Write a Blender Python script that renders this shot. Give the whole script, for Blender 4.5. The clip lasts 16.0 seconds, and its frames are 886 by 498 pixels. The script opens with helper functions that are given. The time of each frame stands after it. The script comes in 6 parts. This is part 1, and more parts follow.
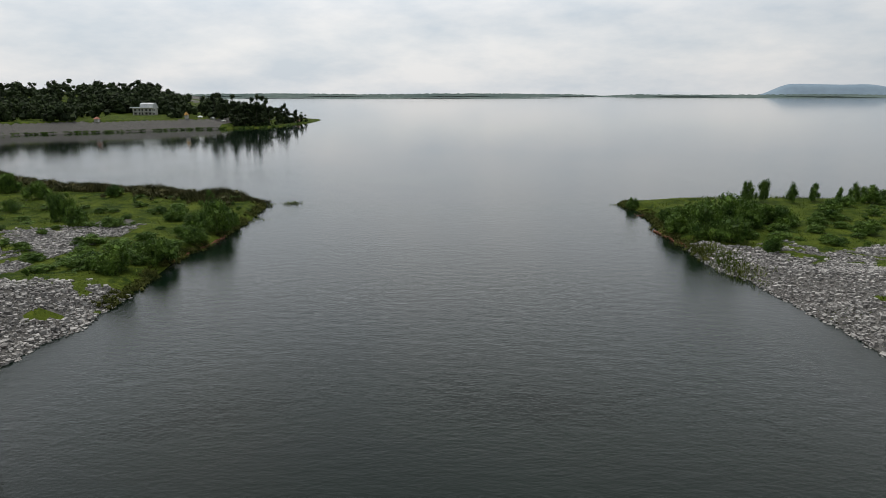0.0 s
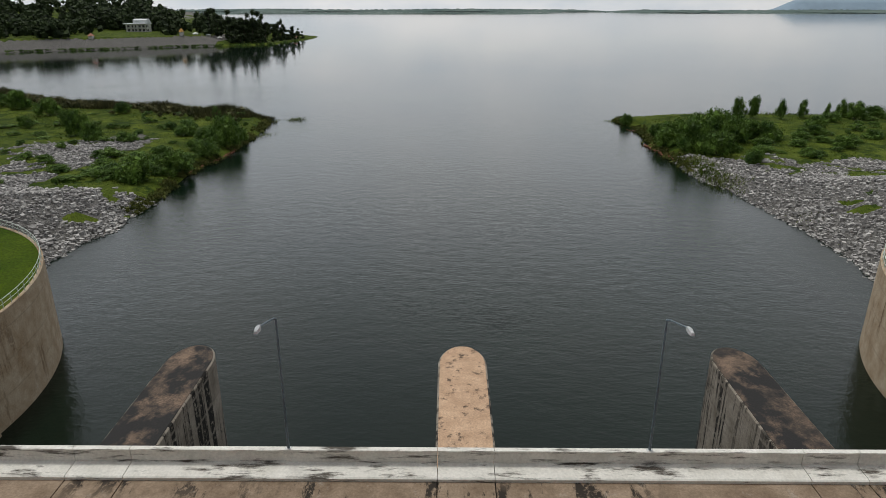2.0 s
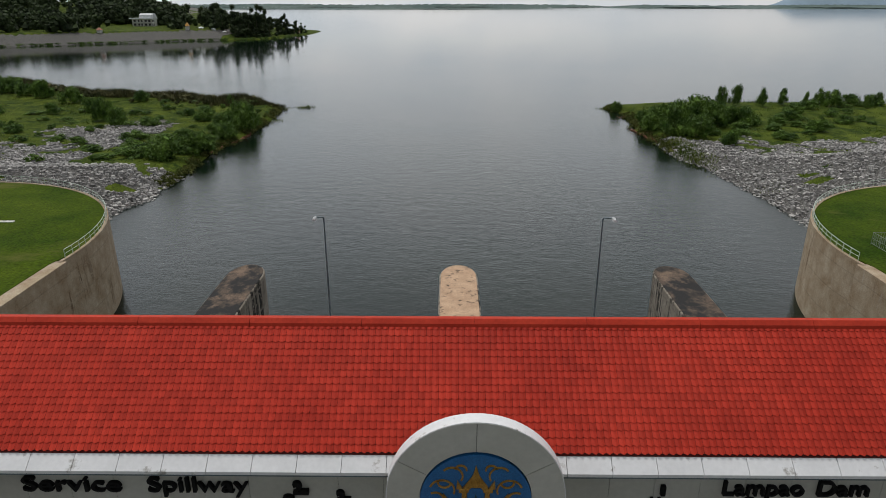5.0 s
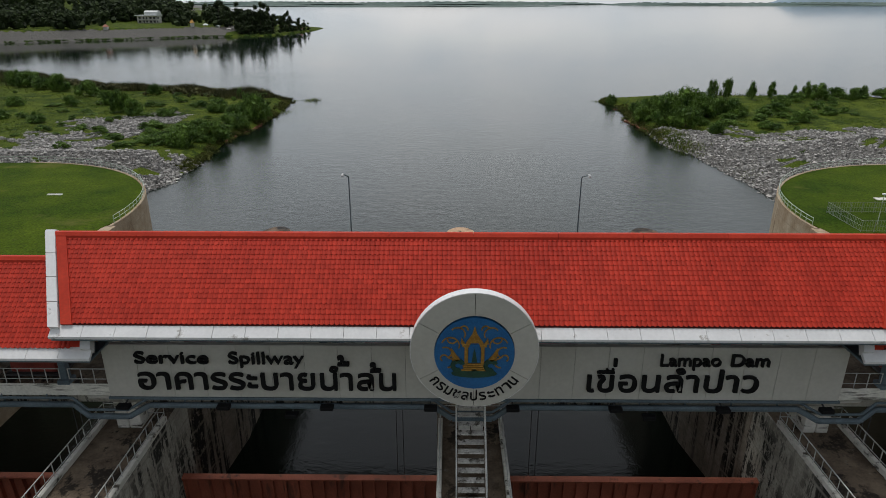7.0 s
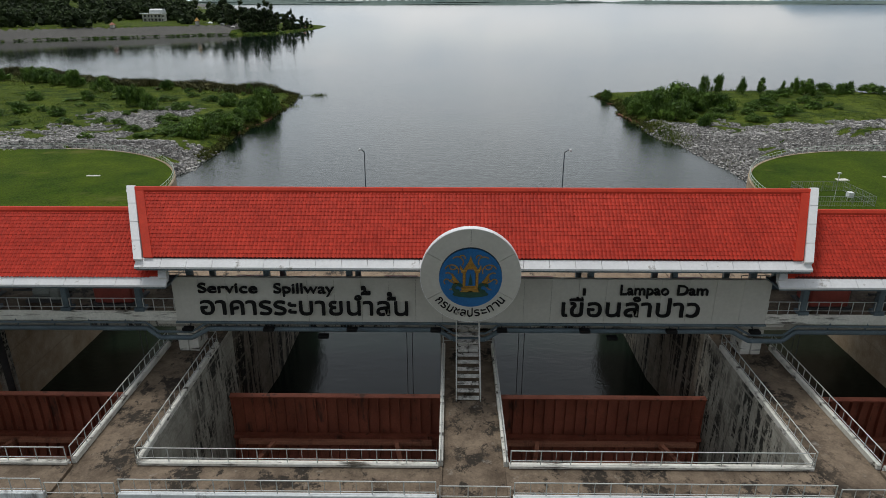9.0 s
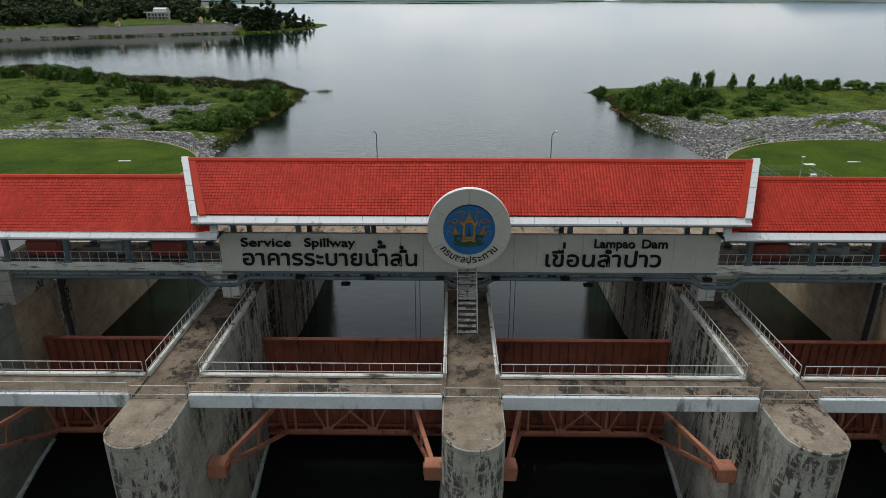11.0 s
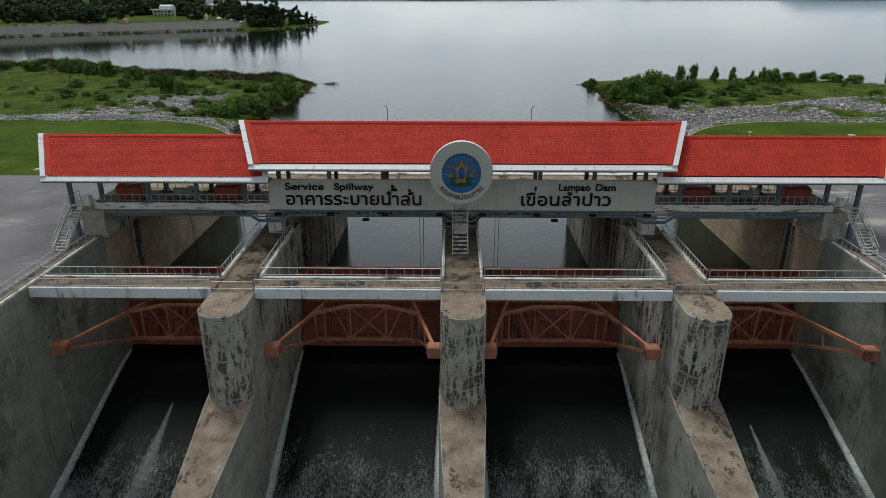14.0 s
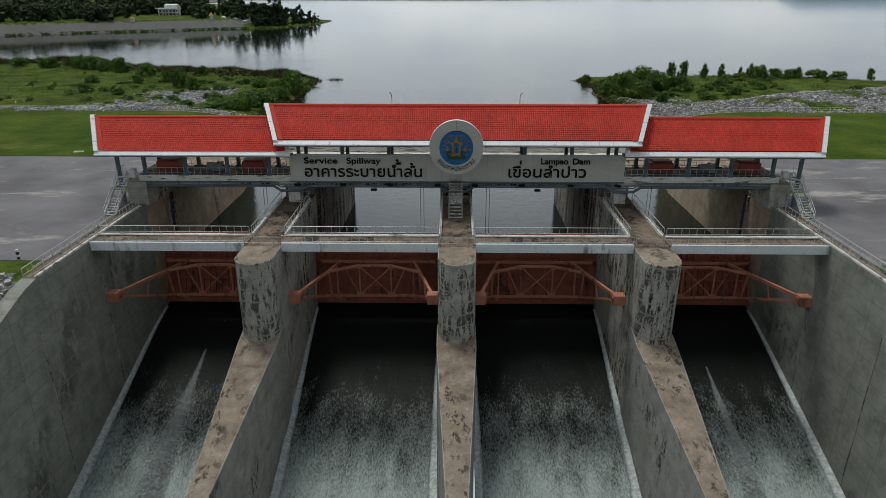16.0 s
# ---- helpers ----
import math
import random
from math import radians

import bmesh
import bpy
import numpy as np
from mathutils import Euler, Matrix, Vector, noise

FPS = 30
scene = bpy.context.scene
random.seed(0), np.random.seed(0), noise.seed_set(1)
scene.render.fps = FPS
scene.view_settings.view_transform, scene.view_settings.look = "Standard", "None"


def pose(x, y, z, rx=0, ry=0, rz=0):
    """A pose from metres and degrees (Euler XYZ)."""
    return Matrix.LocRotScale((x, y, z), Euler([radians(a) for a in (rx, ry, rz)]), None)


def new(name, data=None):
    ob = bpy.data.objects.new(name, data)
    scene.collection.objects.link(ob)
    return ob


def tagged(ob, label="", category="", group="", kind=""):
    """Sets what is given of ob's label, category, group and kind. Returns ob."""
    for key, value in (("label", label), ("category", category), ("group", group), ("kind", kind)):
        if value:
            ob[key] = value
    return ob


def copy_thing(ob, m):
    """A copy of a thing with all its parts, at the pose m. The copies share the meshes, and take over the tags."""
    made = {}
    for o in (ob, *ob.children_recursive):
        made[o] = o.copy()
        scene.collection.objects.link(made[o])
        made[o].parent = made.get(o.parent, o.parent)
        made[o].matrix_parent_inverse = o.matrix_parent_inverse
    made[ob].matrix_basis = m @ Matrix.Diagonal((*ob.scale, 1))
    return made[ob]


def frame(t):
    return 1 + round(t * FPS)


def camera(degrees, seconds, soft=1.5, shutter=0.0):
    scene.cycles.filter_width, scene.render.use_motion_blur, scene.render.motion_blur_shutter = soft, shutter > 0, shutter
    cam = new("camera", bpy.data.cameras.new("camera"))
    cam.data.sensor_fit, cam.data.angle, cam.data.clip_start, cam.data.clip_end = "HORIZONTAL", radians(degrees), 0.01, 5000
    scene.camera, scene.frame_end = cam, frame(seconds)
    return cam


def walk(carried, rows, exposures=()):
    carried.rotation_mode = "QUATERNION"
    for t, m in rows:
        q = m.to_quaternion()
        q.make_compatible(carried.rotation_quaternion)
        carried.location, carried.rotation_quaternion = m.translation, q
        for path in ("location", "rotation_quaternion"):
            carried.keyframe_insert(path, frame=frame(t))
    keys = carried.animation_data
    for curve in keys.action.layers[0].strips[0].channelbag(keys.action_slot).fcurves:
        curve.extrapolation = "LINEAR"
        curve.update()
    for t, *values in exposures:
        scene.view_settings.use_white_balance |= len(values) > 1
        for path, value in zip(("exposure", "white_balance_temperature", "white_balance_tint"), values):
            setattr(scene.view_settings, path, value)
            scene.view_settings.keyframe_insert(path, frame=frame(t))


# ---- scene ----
cam = camera(68.5, 16.0, soft=0.6)
# seconds, place, yaw, pitch
PATH = [
    (0.0, -1.291, -0.607, 39.367, 0.566, -13.709),
    (0.5, -1.442, -3.692, 39.536, 0.529, -16.232),
    (1.0, -1.480, -6.542, 39.582, 0.504, -19.087),
    (1.5, -1.450, -9.214, 39.557, 0.492, -20.482),
    (2.0, -1.386, -11.819, 39.503, 0.491, -20.530),
    (2.5, -1.303, -14.436, 39.437, 0.499, -20.600),
    (3.0, -1.211, -17.077, 39.366, 0.515, -20.690),
    (3.5, -1.144, -19.759, 39.313, 0.529, -20.736),
    (4.0, -1.114, -22.485, 39.255, 0.542, -20.786),
    (6.5, -1.458, -35.797, 38.789, 0.600, -21.047),
    (7.0, -1.509, -38.716, 38.789, 0.629, -21.089),
    (7.5, -1.549, -41.545, 38.822, 0.660, -21.119),
    (8.0, -1.558, -44.266, 38.874, 0.693, -21.148),
    (8.5, -1.536, -46.884, 38.936, 0.715, -21.183),
    (9.0, -1.521, -49.445, 38.996, 0.734, -21.227),
    (11.5, -1.679, -63.056, 39.335, 0.765, -21.378),
    (12.0, -1.633, -66.163, 39.389, 0.769, -21.444),
    (12.5, -1.553, -69.276, 39.433, 0.773, -21.475),
    (13.0, -1.451, -72.490, 39.467, 0.777, -21.491),
    (13.5, -1.337, -75.785, 39.498, 0.781, -21.511),
    (14.0, -1.212, -79.102, 39.525, 0.786, -21.542),
    (14.5, -1.075, -82.412, 39.545, 0.795, -21.574),
    (15.0, -0.928, -85.709, 39.561, 0.812, -21.594),
    (15.5, -0.760, -88.989, 39.584, 0.839, -21.599),
    (16.0, -0.554, -92.259, 39.636, 0.886, -21.597),
]
EXPOSURES = [(0.0, -0.03, 6500, 10), (4.0, -0.06, 6490, 10), (8.0, 0.0, 6400, 9.5), (11.5, 0.12, 6220, 7), (14.0, 0.06, 6200, 7), (16.0, 0.0, 6200, 7)]
walk(cam, [(t, pose(x, y, z, 90 + pitch, 0, yaw)) for t, x, y, z, yaw, pitch in PATH], EXPOSURES)

# ---- sky and sun: bright overcast ----
world = bpy.data.worlds.new("world")
scene.world = world
world.use_nodes = True
wn, wl = world.node_tree.nodes, world.node_tree.links
wn.clear()
w_out = wn.new("ShaderNodeOutputWorld")
w_sky = wn.new("ShaderNodeTexSky")
w_sky.sky_type = "NISHITA"
w_sky.sun_disc = False
w_sky.sun_elevation, w_sky.sun_rotation = radians(70), radians(-35)
w_sky.dust_density = 2.5
w_bg = wn.new("ShaderNodeBackground")
w_bg.inputs["Strength"].default_value = 0.085
wl.new(w_sky.outputs[0], w_bg.inputs["Color"])
w_cloud = wn.new("ShaderNodeBackground")
w_cloud.inputs["Strength"].default_value = 0.82
w_geo = wn.new("ShaderNodeTexCoord")
w_map = wn.new("ShaderNodeMapping")
w_map.inputs["Scale"].default_value = (1.0, 1.0, 3.0)
wl.new(w_geo.outputs["Generated"], w_map.inputs["Vector"])
w_n1 = wn.new("ShaderNodeTexNoise")
w_n1.inputs["Scale"].default_value, w_n1.inputs["Detail"].default_value, w_n1.inputs["Roughness"].default_value = 5.0, 9, 0.58
wl.new(w_map.outputs[0], w_n1.inputs["Vector"])
w_ramp = wn.new("ShaderNodeValToRGB")
w_ramp.color_ramp.elements[0].position, w_ramp.color_ramp.elements[0].color = 0.34, (0.72, 0.79, 0.86, 1)
w_ramp.color_ramp.elements[1].position, w_ramp.color_ramp.elements[1].color = 0.62, (1.0, 1.0, 1.0, 1)
wl.new(w_n1.outputs["Fac"], w_ramp.inputs["Fac"])
# the cloud cover is brighter towards the sun
w_dot = wn.new("ShaderNodeVectorMath")
w_dot.operation = "DOT_PRODUCT"
w_dot.inputs[1].default_value = (-0.28, 0.86, 0.42)
wl.new(w_geo.outputs["Generated"], w_dot.inputs[0])
w_side = wn.new("ShaderNodeMapRange")
w_side.inputs["From Min"].default_value, w_side.inputs["From Max"].default_value = -0.5, 1.0
w_side.inputs["To Min"].default_value, w_side.inputs["To Max"].default_value = 0.44, 1.20
wl.new(w_dot.outputs["Value"], w_side.inputs["Value"])
w_mul = wn.new("ShaderNodeVectorMath")
w_mul.operation = "SCALE"
wl.new(w_ramp.outputs[0], w_mul.inputs[0])
wl.new(w_side.outputs[0], w_mul.inputs["Scale"])
# and thickest overhead
w_sep = wn.new("ShaderNodeSeparateXYZ")
wl.new(w_geo.outputs["Generated"], w_sep.inputs[0])
w_high = wn.new("ShaderNodeValToRGB")
ce = w_high.color_ramp.elements
ce[0].position, ce[0].color = 0.10, (0.68, 0.68, 0.68, 1)
ce[1].position, ce[1].color = 1.0, (0.55, 0.55, 0.55, 1)
for place_at, value in ((0.27, 0.95), (0.58, 0.55)):
    el = ce.new(place_at)
    el.color = (value, value, value, 1)
wl.new(w_sep.outputs["Z"], w_high.inputs["Fac"])
w_gain = wn.new("ShaderNodeMath")
w_gain.operation = "MULTIPLY"
wl.new(w_high.outputs["Color"], w_gain.inputs[0])
w_gain.inputs[1].default_value = 1.5
w_mul2 = wn.new("ShaderNodeVectorMath")
w_mul2.operation = "SCALE"
wl.new(w_mul.outputs[0], w_mul2.inputs[0])
wl.new(w_gain.outputs[0], w_mul2.inputs["Scale"])
wl.new(w_mul2.outputs[0], w_cloud.inputs["Color"])
w_mix = wn.new("ShaderNodeMixShader")
w_mix.inputs["Fac"].default_value = 0.82
wl.new(w_bg.outputs[0], w_mix.inputs[1])
wl.new(w_cloud.outputs[0], w_mix.inputs[2])
wl.new(w_mix.outputs[0], w_out.inputs["Surface"])
sun = new("sun", bpy.data.lights.new("sun", "SUN"))
sun.data.energy, sun.data.angle, sun.data.color = 1.7, radians(14), (1.0, 0.97, 0.92)
sun.matrix_world = pose(0, 0, 300, 20, 0, 215)


# ---- materials ----
def links_of(m):
    return m.node_tree.nodes, m.node_tree.links


def surface(name, dark, light, scale=2.0, rough=0.8, metallic=0.0, bump=0.3, bump_scale=20.0, stain=None, stain_amount=0.5,
            stain_scale=(0.5, 0.5, 0.12), speck=0.25, island=0.0, single=0.0, stretch=(1, 1, 1), bump_dist=0.02, spec=0.5):
    """A worn surface: two scales of colour, fine relief, and optional stains with a shape of their own."""
    m = bpy.data.materials.new(name)
    m.use_nodes = True
    n, l = links_of(m)
    b = n["Principled BSDF"]
    geo = n.new("ShaderNodeNewGeometry")
    mp = n.new("ShaderNodeMapping")
    mp.inputs["Scale"].default_value = stretch
    l.new(geo.outputs["Position"], mp.inputs["Vector"])
    n1 = n.new("ShaderNodeTexNoise")
    n1.inputs["Scale"].default_value, n1.inputs["Detail"].default_value, n1.inputs["Roughness"].default_value = scale, 6, 0.6
    l.new(mp.outputs[0], n1.inputs["Vector"])
    r1 = n.new("ShaderNodeValToRGB")
    r1.color_ramp.elements[0].position, r1.color_ramp.elements[0].color = 0.32, (*dark, 1)
    r1.color_ramp.elements[1].position, r1.color_ramp.elements[1].color = 0.68, (*light, 1)
    l.new(n1.outputs["Fac"], r1.inputs["Fac"])
    colour = r1.outputs[0]
    n2 = n.new("ShaderNodeTexNoise")
    n2.inputs["Scale"].default_value, n2.inputs["Detail"].default_value = bump_scale, 5
    l.new(mp.outputs[0], n2.inputs["Vector"])
    if speck:
        mr = n.new("ShaderNodeMapRange")
        mr.inputs["From Min"].default_value, mr.inputs["From Max"].default_value = 0.3, 0.7
        mr.inputs["To Min"].default_value, mr.inputs["To Max"].default_value = 1 - speck, 1 + speck
        l.new(n2.outputs["Fac"], mr.inputs["Value"])
        mx = n.new("ShaderNodeVectorMath")
        mx.operation = "SCALE"
        l.new(colour, mx.inputs[0])
        l.new(mr.outputs[0], mx.inputs["Scale"])
        colour = mx.outputs[0]
    if island or single:
        src = geo.outputs["Random Per Island"] if island else n.new("ShaderNodeObjectInfo").outputs["Random"]
        amount = island or single
        mr = n.new("ShaderNodeMapRange")
        mr.inputs["To Min"].default_value, mr.inputs["To Max"].default_value = 1 - amount, 1 + amount
        l.new(src, mr.inputs["Value"])
        mx = n.new("ShaderNodeVectorMath")
        mx.operation = "SCALE"
        l.new(colour, mx.inputs[0])
        l.new(mr.outputs[0], mx.inputs["Scale"])
        colour = mx.outputs[0]
    if stain:
        sm = n.new("ShaderNodeMapping")
        sm.inputs["Scale"].default_value = stain_scale
        l.new(geo.outputs["Position"], sm.inputs["Vector"])
        n3 = n.new("ShaderNodeTexNoise")
        n3.inputs["Scale"].default_value, n3.inputs["Detail"].default_value, n3.inputs["Roughness"].default_value = 1.0, 9, 0.68
        l.new(sm.outputs[0], n3.inputs["Vector"])
        mr = n.new("ShaderNodeMapRange")
        mr.inputs["From Min"].default_value, mr.inputs["From Max"].default_value = 0.62 - 0.22 * stain_amount, 0.70 - 0.18 * stain_amount
        l.new(n3.outputs["Fac"], mr.inputs["Value"])
        mix = n.new("ShaderNodeMix")
        mix.data_type = "RGBA"
        l.new(mr.outputs[0], mix.inputs["Factor"])
        l.new(colour, mix.inputs["A"])
        mix.inputs["B"].default_value = (*stain, 1)
        colour = mix.outputs["Result"]
    l.new(colour, b.inputs["Base Color"])
    rr = n.new("ShaderNodeMapRange")
    rr.inputs["To Min"].default_value, rr.inputs["To Max"].default_value = max(0.05, rough - 0.12), min(1, rough + 0.12)
    l.new(n2.outputs["Fac"], rr.inputs["Value"])
    l.new(rr.outputs[0], b.inputs["Roughness"])
    b.inputs["Metallic"].default_value = metallic
    b.inputs["Specular IOR Level"].default_value = spec
    if bump:
        bp = n.new("ShaderNodeBump")
        bp.inputs["Strength"].default_value, bp.inputs["Distance"].default_value = bump, bump_dist
        l.new(n2.outputs["Fac"], bp.inputs["Height"])
        l.new(bp.outputs[0], b.inputs["Normal"])
    return m


def concrete(name, dark, light, streak, amount=0.5, lift=1.55, column=(1.7, 1.7, 0.13), patch=0.09, bloom=0.0, panel=0.0, nose=None, hold=0.48):
    """Cast concrete: mottled lifts, black run-off in columns that break at the casting joints, pale lime bloom."""
    m = bpy.data.materials.new(name)
    m.use_nodes = True
    n, l = links_of(m)
    b = n["Principled BSDF"]
    geo = n.new("ShaderNodeNewGeometry")
    xyz = n.new("ShaderNodeSeparateXYZ")
    l.new(geo.outputs["Position"], xyz.inputs[0])

    def noise(scale, detail, rough, mapping=(1, 1, 1)):
        mp = n.new("ShaderNodeMapping")
        mp.inputs["Scale"].default_value = mapping
        l.new(geo.outputs["Position"], mp.inputs["Vector"])
        t = n.new("ShaderNodeTexNoise")
        t.inputs["Scale"].default_value, t.inputs["Detail"].default_value, t.inputs["Roughness"].default_value = scale, detail, rough
        l.new(mp.outputs[0], t.inputs["Vector"])
        return t.outputs["Fac"]

    def span(v, a, c, lo=0.0, hi=1.0):
        r = n.new("ShaderNodeMapRange")
        for k, w in (("From Min", a), ("From Max", c), ("To Min", lo), ("To Max", hi)):
            r.inputs[k].default_value = w
        l.new(v, r.inputs["Value"])
        return r.outputs[0]

    def calc(op, u, v):
        r = n.new("ShaderNodeMath")
        r.operation = op
        for k, w in enumerate((u, v)):
            if isinstance(w, (int, float)):
                r.inputs[k].default_value = w
            else:
                l.new(w, r.inputs[k])
        return r.outputs[0]

    def mixed(fac, a, c):
        r = n.new("ShaderNodeMix")
        r.data_type = "RGBA"
        l.new(fac, r.inputs["Factor"])
        for k, w in (("A", a), ("B", c)):
            if isinstance(w, tuple):
                r.inputs[k].default_value = (*w, 1)
            else:
                l.new(w, r.inputs[k])
        return r.outputs["Result"]

    fine = noise(7.0, 6, 0.65)
    colour = mixed(span(noise(0.5, 8, 0.68), 0.34, 0.66), dark, light)
    grain = n.new("ShaderNodeVectorMath")
    grain.operation = "SCALE"
    l.new(colour, grain.inputs[0])
    l.new(span(fine, 0.3, 0.7, 0.78, 1.2), grain.inputs["Scale"])
    colour = grain.outputs[0]
    # joints between the lifts, slightly wavy
    zz = calc("ADD", xyz.outputs["Z"], calc("MULTIPLY", noise(0.6, 3, 0.5), 0.25))
    tri = n.new("ShaderNodeMath")
    tri.operation = "PINGPONG"
    l.new(zz, tri.inputs[0])
    tri.inputs[1].default_value = lift / 2
    joint = span(tri.outputs[0], 0.02, 0.16)
    # broad zones that carry run-off, and the columns inside them
    zone = span(noise(patch, 3, 0.5), 0.62 - 0.3 * amount, 0.74 - 0.3 * amount)
    if nose:
        zone = calc("MAXIMUM", zone, span(xyz.outputs["Y"], nose[0], nose[1], 0.0, 0.85))
    cols = span(noise(1.0, 9, 0.72, column), hold, hold + 0.05)
    gaps = span(noise(2.2, 6, 0.7), 0.36, 0.46)
    mask = calc("MULTIPLY", calc("MULTIPLY", zone, cols), calc("MULTIPLY", gaps, span(joint, 0, 1, 0.12, 1.0)))
    colour = mixed(mask, colour, streak)
    if bloom:
        colour = mixed(calc("MULTIPLY", span(noise(1.0, 8, 0.7, (1.1, 1.1, 0.3)), 0.60, 0.70), bloom), colour, (0.50, 0.48, 0.43))
    edge = n.new("ShaderNodeVectorMath")
    edge.operation = "SCALE"
    l.new(colour, edge.inputs[0])
    cut = span(joint, 0, 0.6, 0.8, 1.0)
    if panel:
        pp = n.new("ShaderNodeMath")
        pp.operation = "PINGPONG"
        l.new(xyz.outputs["Y"], pp.inputs[0])
        pp.inputs[1].default_value = panel / 2
        cut = calc("MULTIPLY", cut, span(pp.outputs[0], 0.02, 0.09, 0.72, 1.0))
    l.new(cut, edge.inputs["Scale"])
    l.new(edge.outputs[0], b.inputs["Base Color"])
    b.inputs["Roughness"].default_value = 0.9
    b.inputs["Specular IOR Level"].default_value = 0.3
    bp = n.new("ShaderNodeBump")
    bp.inputs["Strength"].default_value, bp.inputs["Distance"].default_value = 0.5, 0.03
    l.new(calc("ADD", fine, calc("MULTIPLY", joint, 0.5)), bp.inputs["Height"])
    l.new(bp.outputs[0], b.inputs["Normal"])
    return m


M_CONC = concrete("concrete_weathered", (0.29, 0.27, 0.225), (0.47, 0.45, 0.385), (0.028, 0.027, 0.023), 0.62, 1.5, (1.5, 1.5, 0.32), bloom=0.4, nose=(-20.0, -22.8), hold=0.488)
M_CONC_LOW = concrete("concrete_dividing_wall", (0.22, 0.215, 0.185), (0.36, 0.35, 0.31), (0.035, 0.034, 0.028), 0.5, 3.0, (1.0, 0.7, 0.3), bloom=0.3, hold=0.53)
M_CAP = concrete("concrete_worn_cap", (0.155, 0.12, 0.085), (0.30, 0.245, 0.185), (0.055, 0.043, 0.032), 0.75, 40.0, (0.9, 0.5, 0.9), bloom=0.5, hold=0.53)
M_CONC_UP = concrete("concrete_upstream", (0.18, 0.155, 0.12), (0.35, 0.31, 0.255), (0.014, 0.013, 0.011), 0.9, 2.4, (0.9, 0.9, 0.05))
M_WALL = concrete("concrete_chute_wall", (0.185, 0.192, 0.158), (0.30, 0.308, 0.26), (0.095, 0.10, 0.08), 0.25, 2.1, (1.1, 0.5, 0.22), bloom=0.22, panel=7.0)
M_TANWALL = concrete("concrete_basin_wall", (0.30, 0.215, 0.13), (0.47, 0.385, 0.275), (0.15, 0.10, 0.055), 0.28, 3.2, (0.5, 0.5, 0.07), bloom=0.3, hold=0.52)
M_CONC_TOP = concrete("concrete_deck", (0.085, 0.062, 0.043), (0.225, 0.172, 0.122), (0.030, 0.024, 0.018), 0.85, 40.0, (0.55, 0.45, 0.5), bloom=0.3, hold=0.51)
M_ROAD = concrete("concrete_road", (0.16, 0.112, 0.072), (0.31, 0.235, 0.165), (0.030, 0.024, 0.018), 0.7, 40.0, (0.7, 0.22, 0.5), bloom=0.3, hold=0.53)
M_NOSE_TAN = surface("concrete_tan", (0.40, 0.26, 0.16), (0.54, 0.37, 0.24), 0.8, 0.9, bump_scale=8, speck=0.2, stain=(0.07, 0.045, 0.03), stain_amount=0.30, stain_scale=(1.3, 1.1, 1.3))
M_NOSE_DARK = surface("concrete_blackened", (0.035, 0.027, 0.020), (0.20, 0.135, 0.09), 0.5, 0.92, bump_scale=8, speck=0.35, stain=(0.012, 0.011, 0.010), stain_amount=0.85, stain_scale=(0.4, 0.3, 0.4))
M_TREAD = surface("stained_white_tread", (0.36, 0.35, 0.32), (0.68, 0.67, 0.63), 1.4, 0.85, bump_scale=8, speck=0.2, stain=(0.08, 0.07, 0.055), stain_amount=0.5, stain_scale=(1.6, 1.2, 1.2))
M_UNDERTILE = surface("roof_underlay_red", (0.07, 0.007, 0.004), (0.10, 0.010, 0.006), 0.5, 0.9, bump=0)
M_TILE = surface("roof_tile_red", (0.41, 0.029, 0.015), (0.52, 0.042, 0.022), 0.3, 0.6, bump=0.1, bump_scale=30, speck=0.14, island=0.14, spec=0.16)
M_TILE_ONE = surface("roof_tile_red_single", (0.41, 0.029, 0.015), (0.52, 0.042, 0.022), 0.3, 0.6, bump=0.1, bump_scale=30, speck=0.14, single=0.14, spec=0.16)
M_RIDGE = surface("ridge_cap_red", (0.44, 0.036, 0.018), (0.54, 0.050, 0.024), 0.5, 0.6, bump=0.1, bump_scale=6, speck=0.1, spec=0.15)
M_PANEL = surface("white_aluminium_panel", (0.70, 0.70, 0.70), (0.80, 0.80, 0.80), 0.4, 0.45, bump=0.05, bump_scale=5, speck=0.04, stain=(0.35, 0.33, 0.30), stain_amount=0.12, stain_scale=(0.8, 0.8, 0.8))
M_SIGN = surface("sign_board_cream", (0.46, 0.45, 0.40), (0.54, 0.53, 0.48), 0.25, 0.5, bump=0.04, bump_scale=4, speck=0.04)
M_WHITE = surface("white_painted_concrete", (0.60, 0.585, 0.52), (0.75, 0.735, 0.67), 0.6, 0.8, bump_scale=6, speck=0.1, stain=(0.07, 0.06, 0.045), stain_amount=0.38, stain_scale=(0.3, 1.2, 2.6))
M_BEAM = surface("pale_painted_beam", (0.68, 0.71, 0.71), (0.79, 0.82, 0.82), 0.5, 0.7, bump_scale=6, speck=0.08, stain=(0.25, 0.25, 0.24), stain_amount=0.25)
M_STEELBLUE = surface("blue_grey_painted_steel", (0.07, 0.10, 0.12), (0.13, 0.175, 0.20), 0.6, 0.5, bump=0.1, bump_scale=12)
M_RAIL = surface("galvanised_rail", (0.42, 0.43, 0.41), (0.60, 0.61, 0.58), 1.5, 0.45, metallic=0.2, bump=0.05)
M_GREENRAIL = surface("pale_green_rail", (0.42, 0.50, 0.42), (0.58, 0.64, 0.56), 1.5, 0.55, bump=0.05)
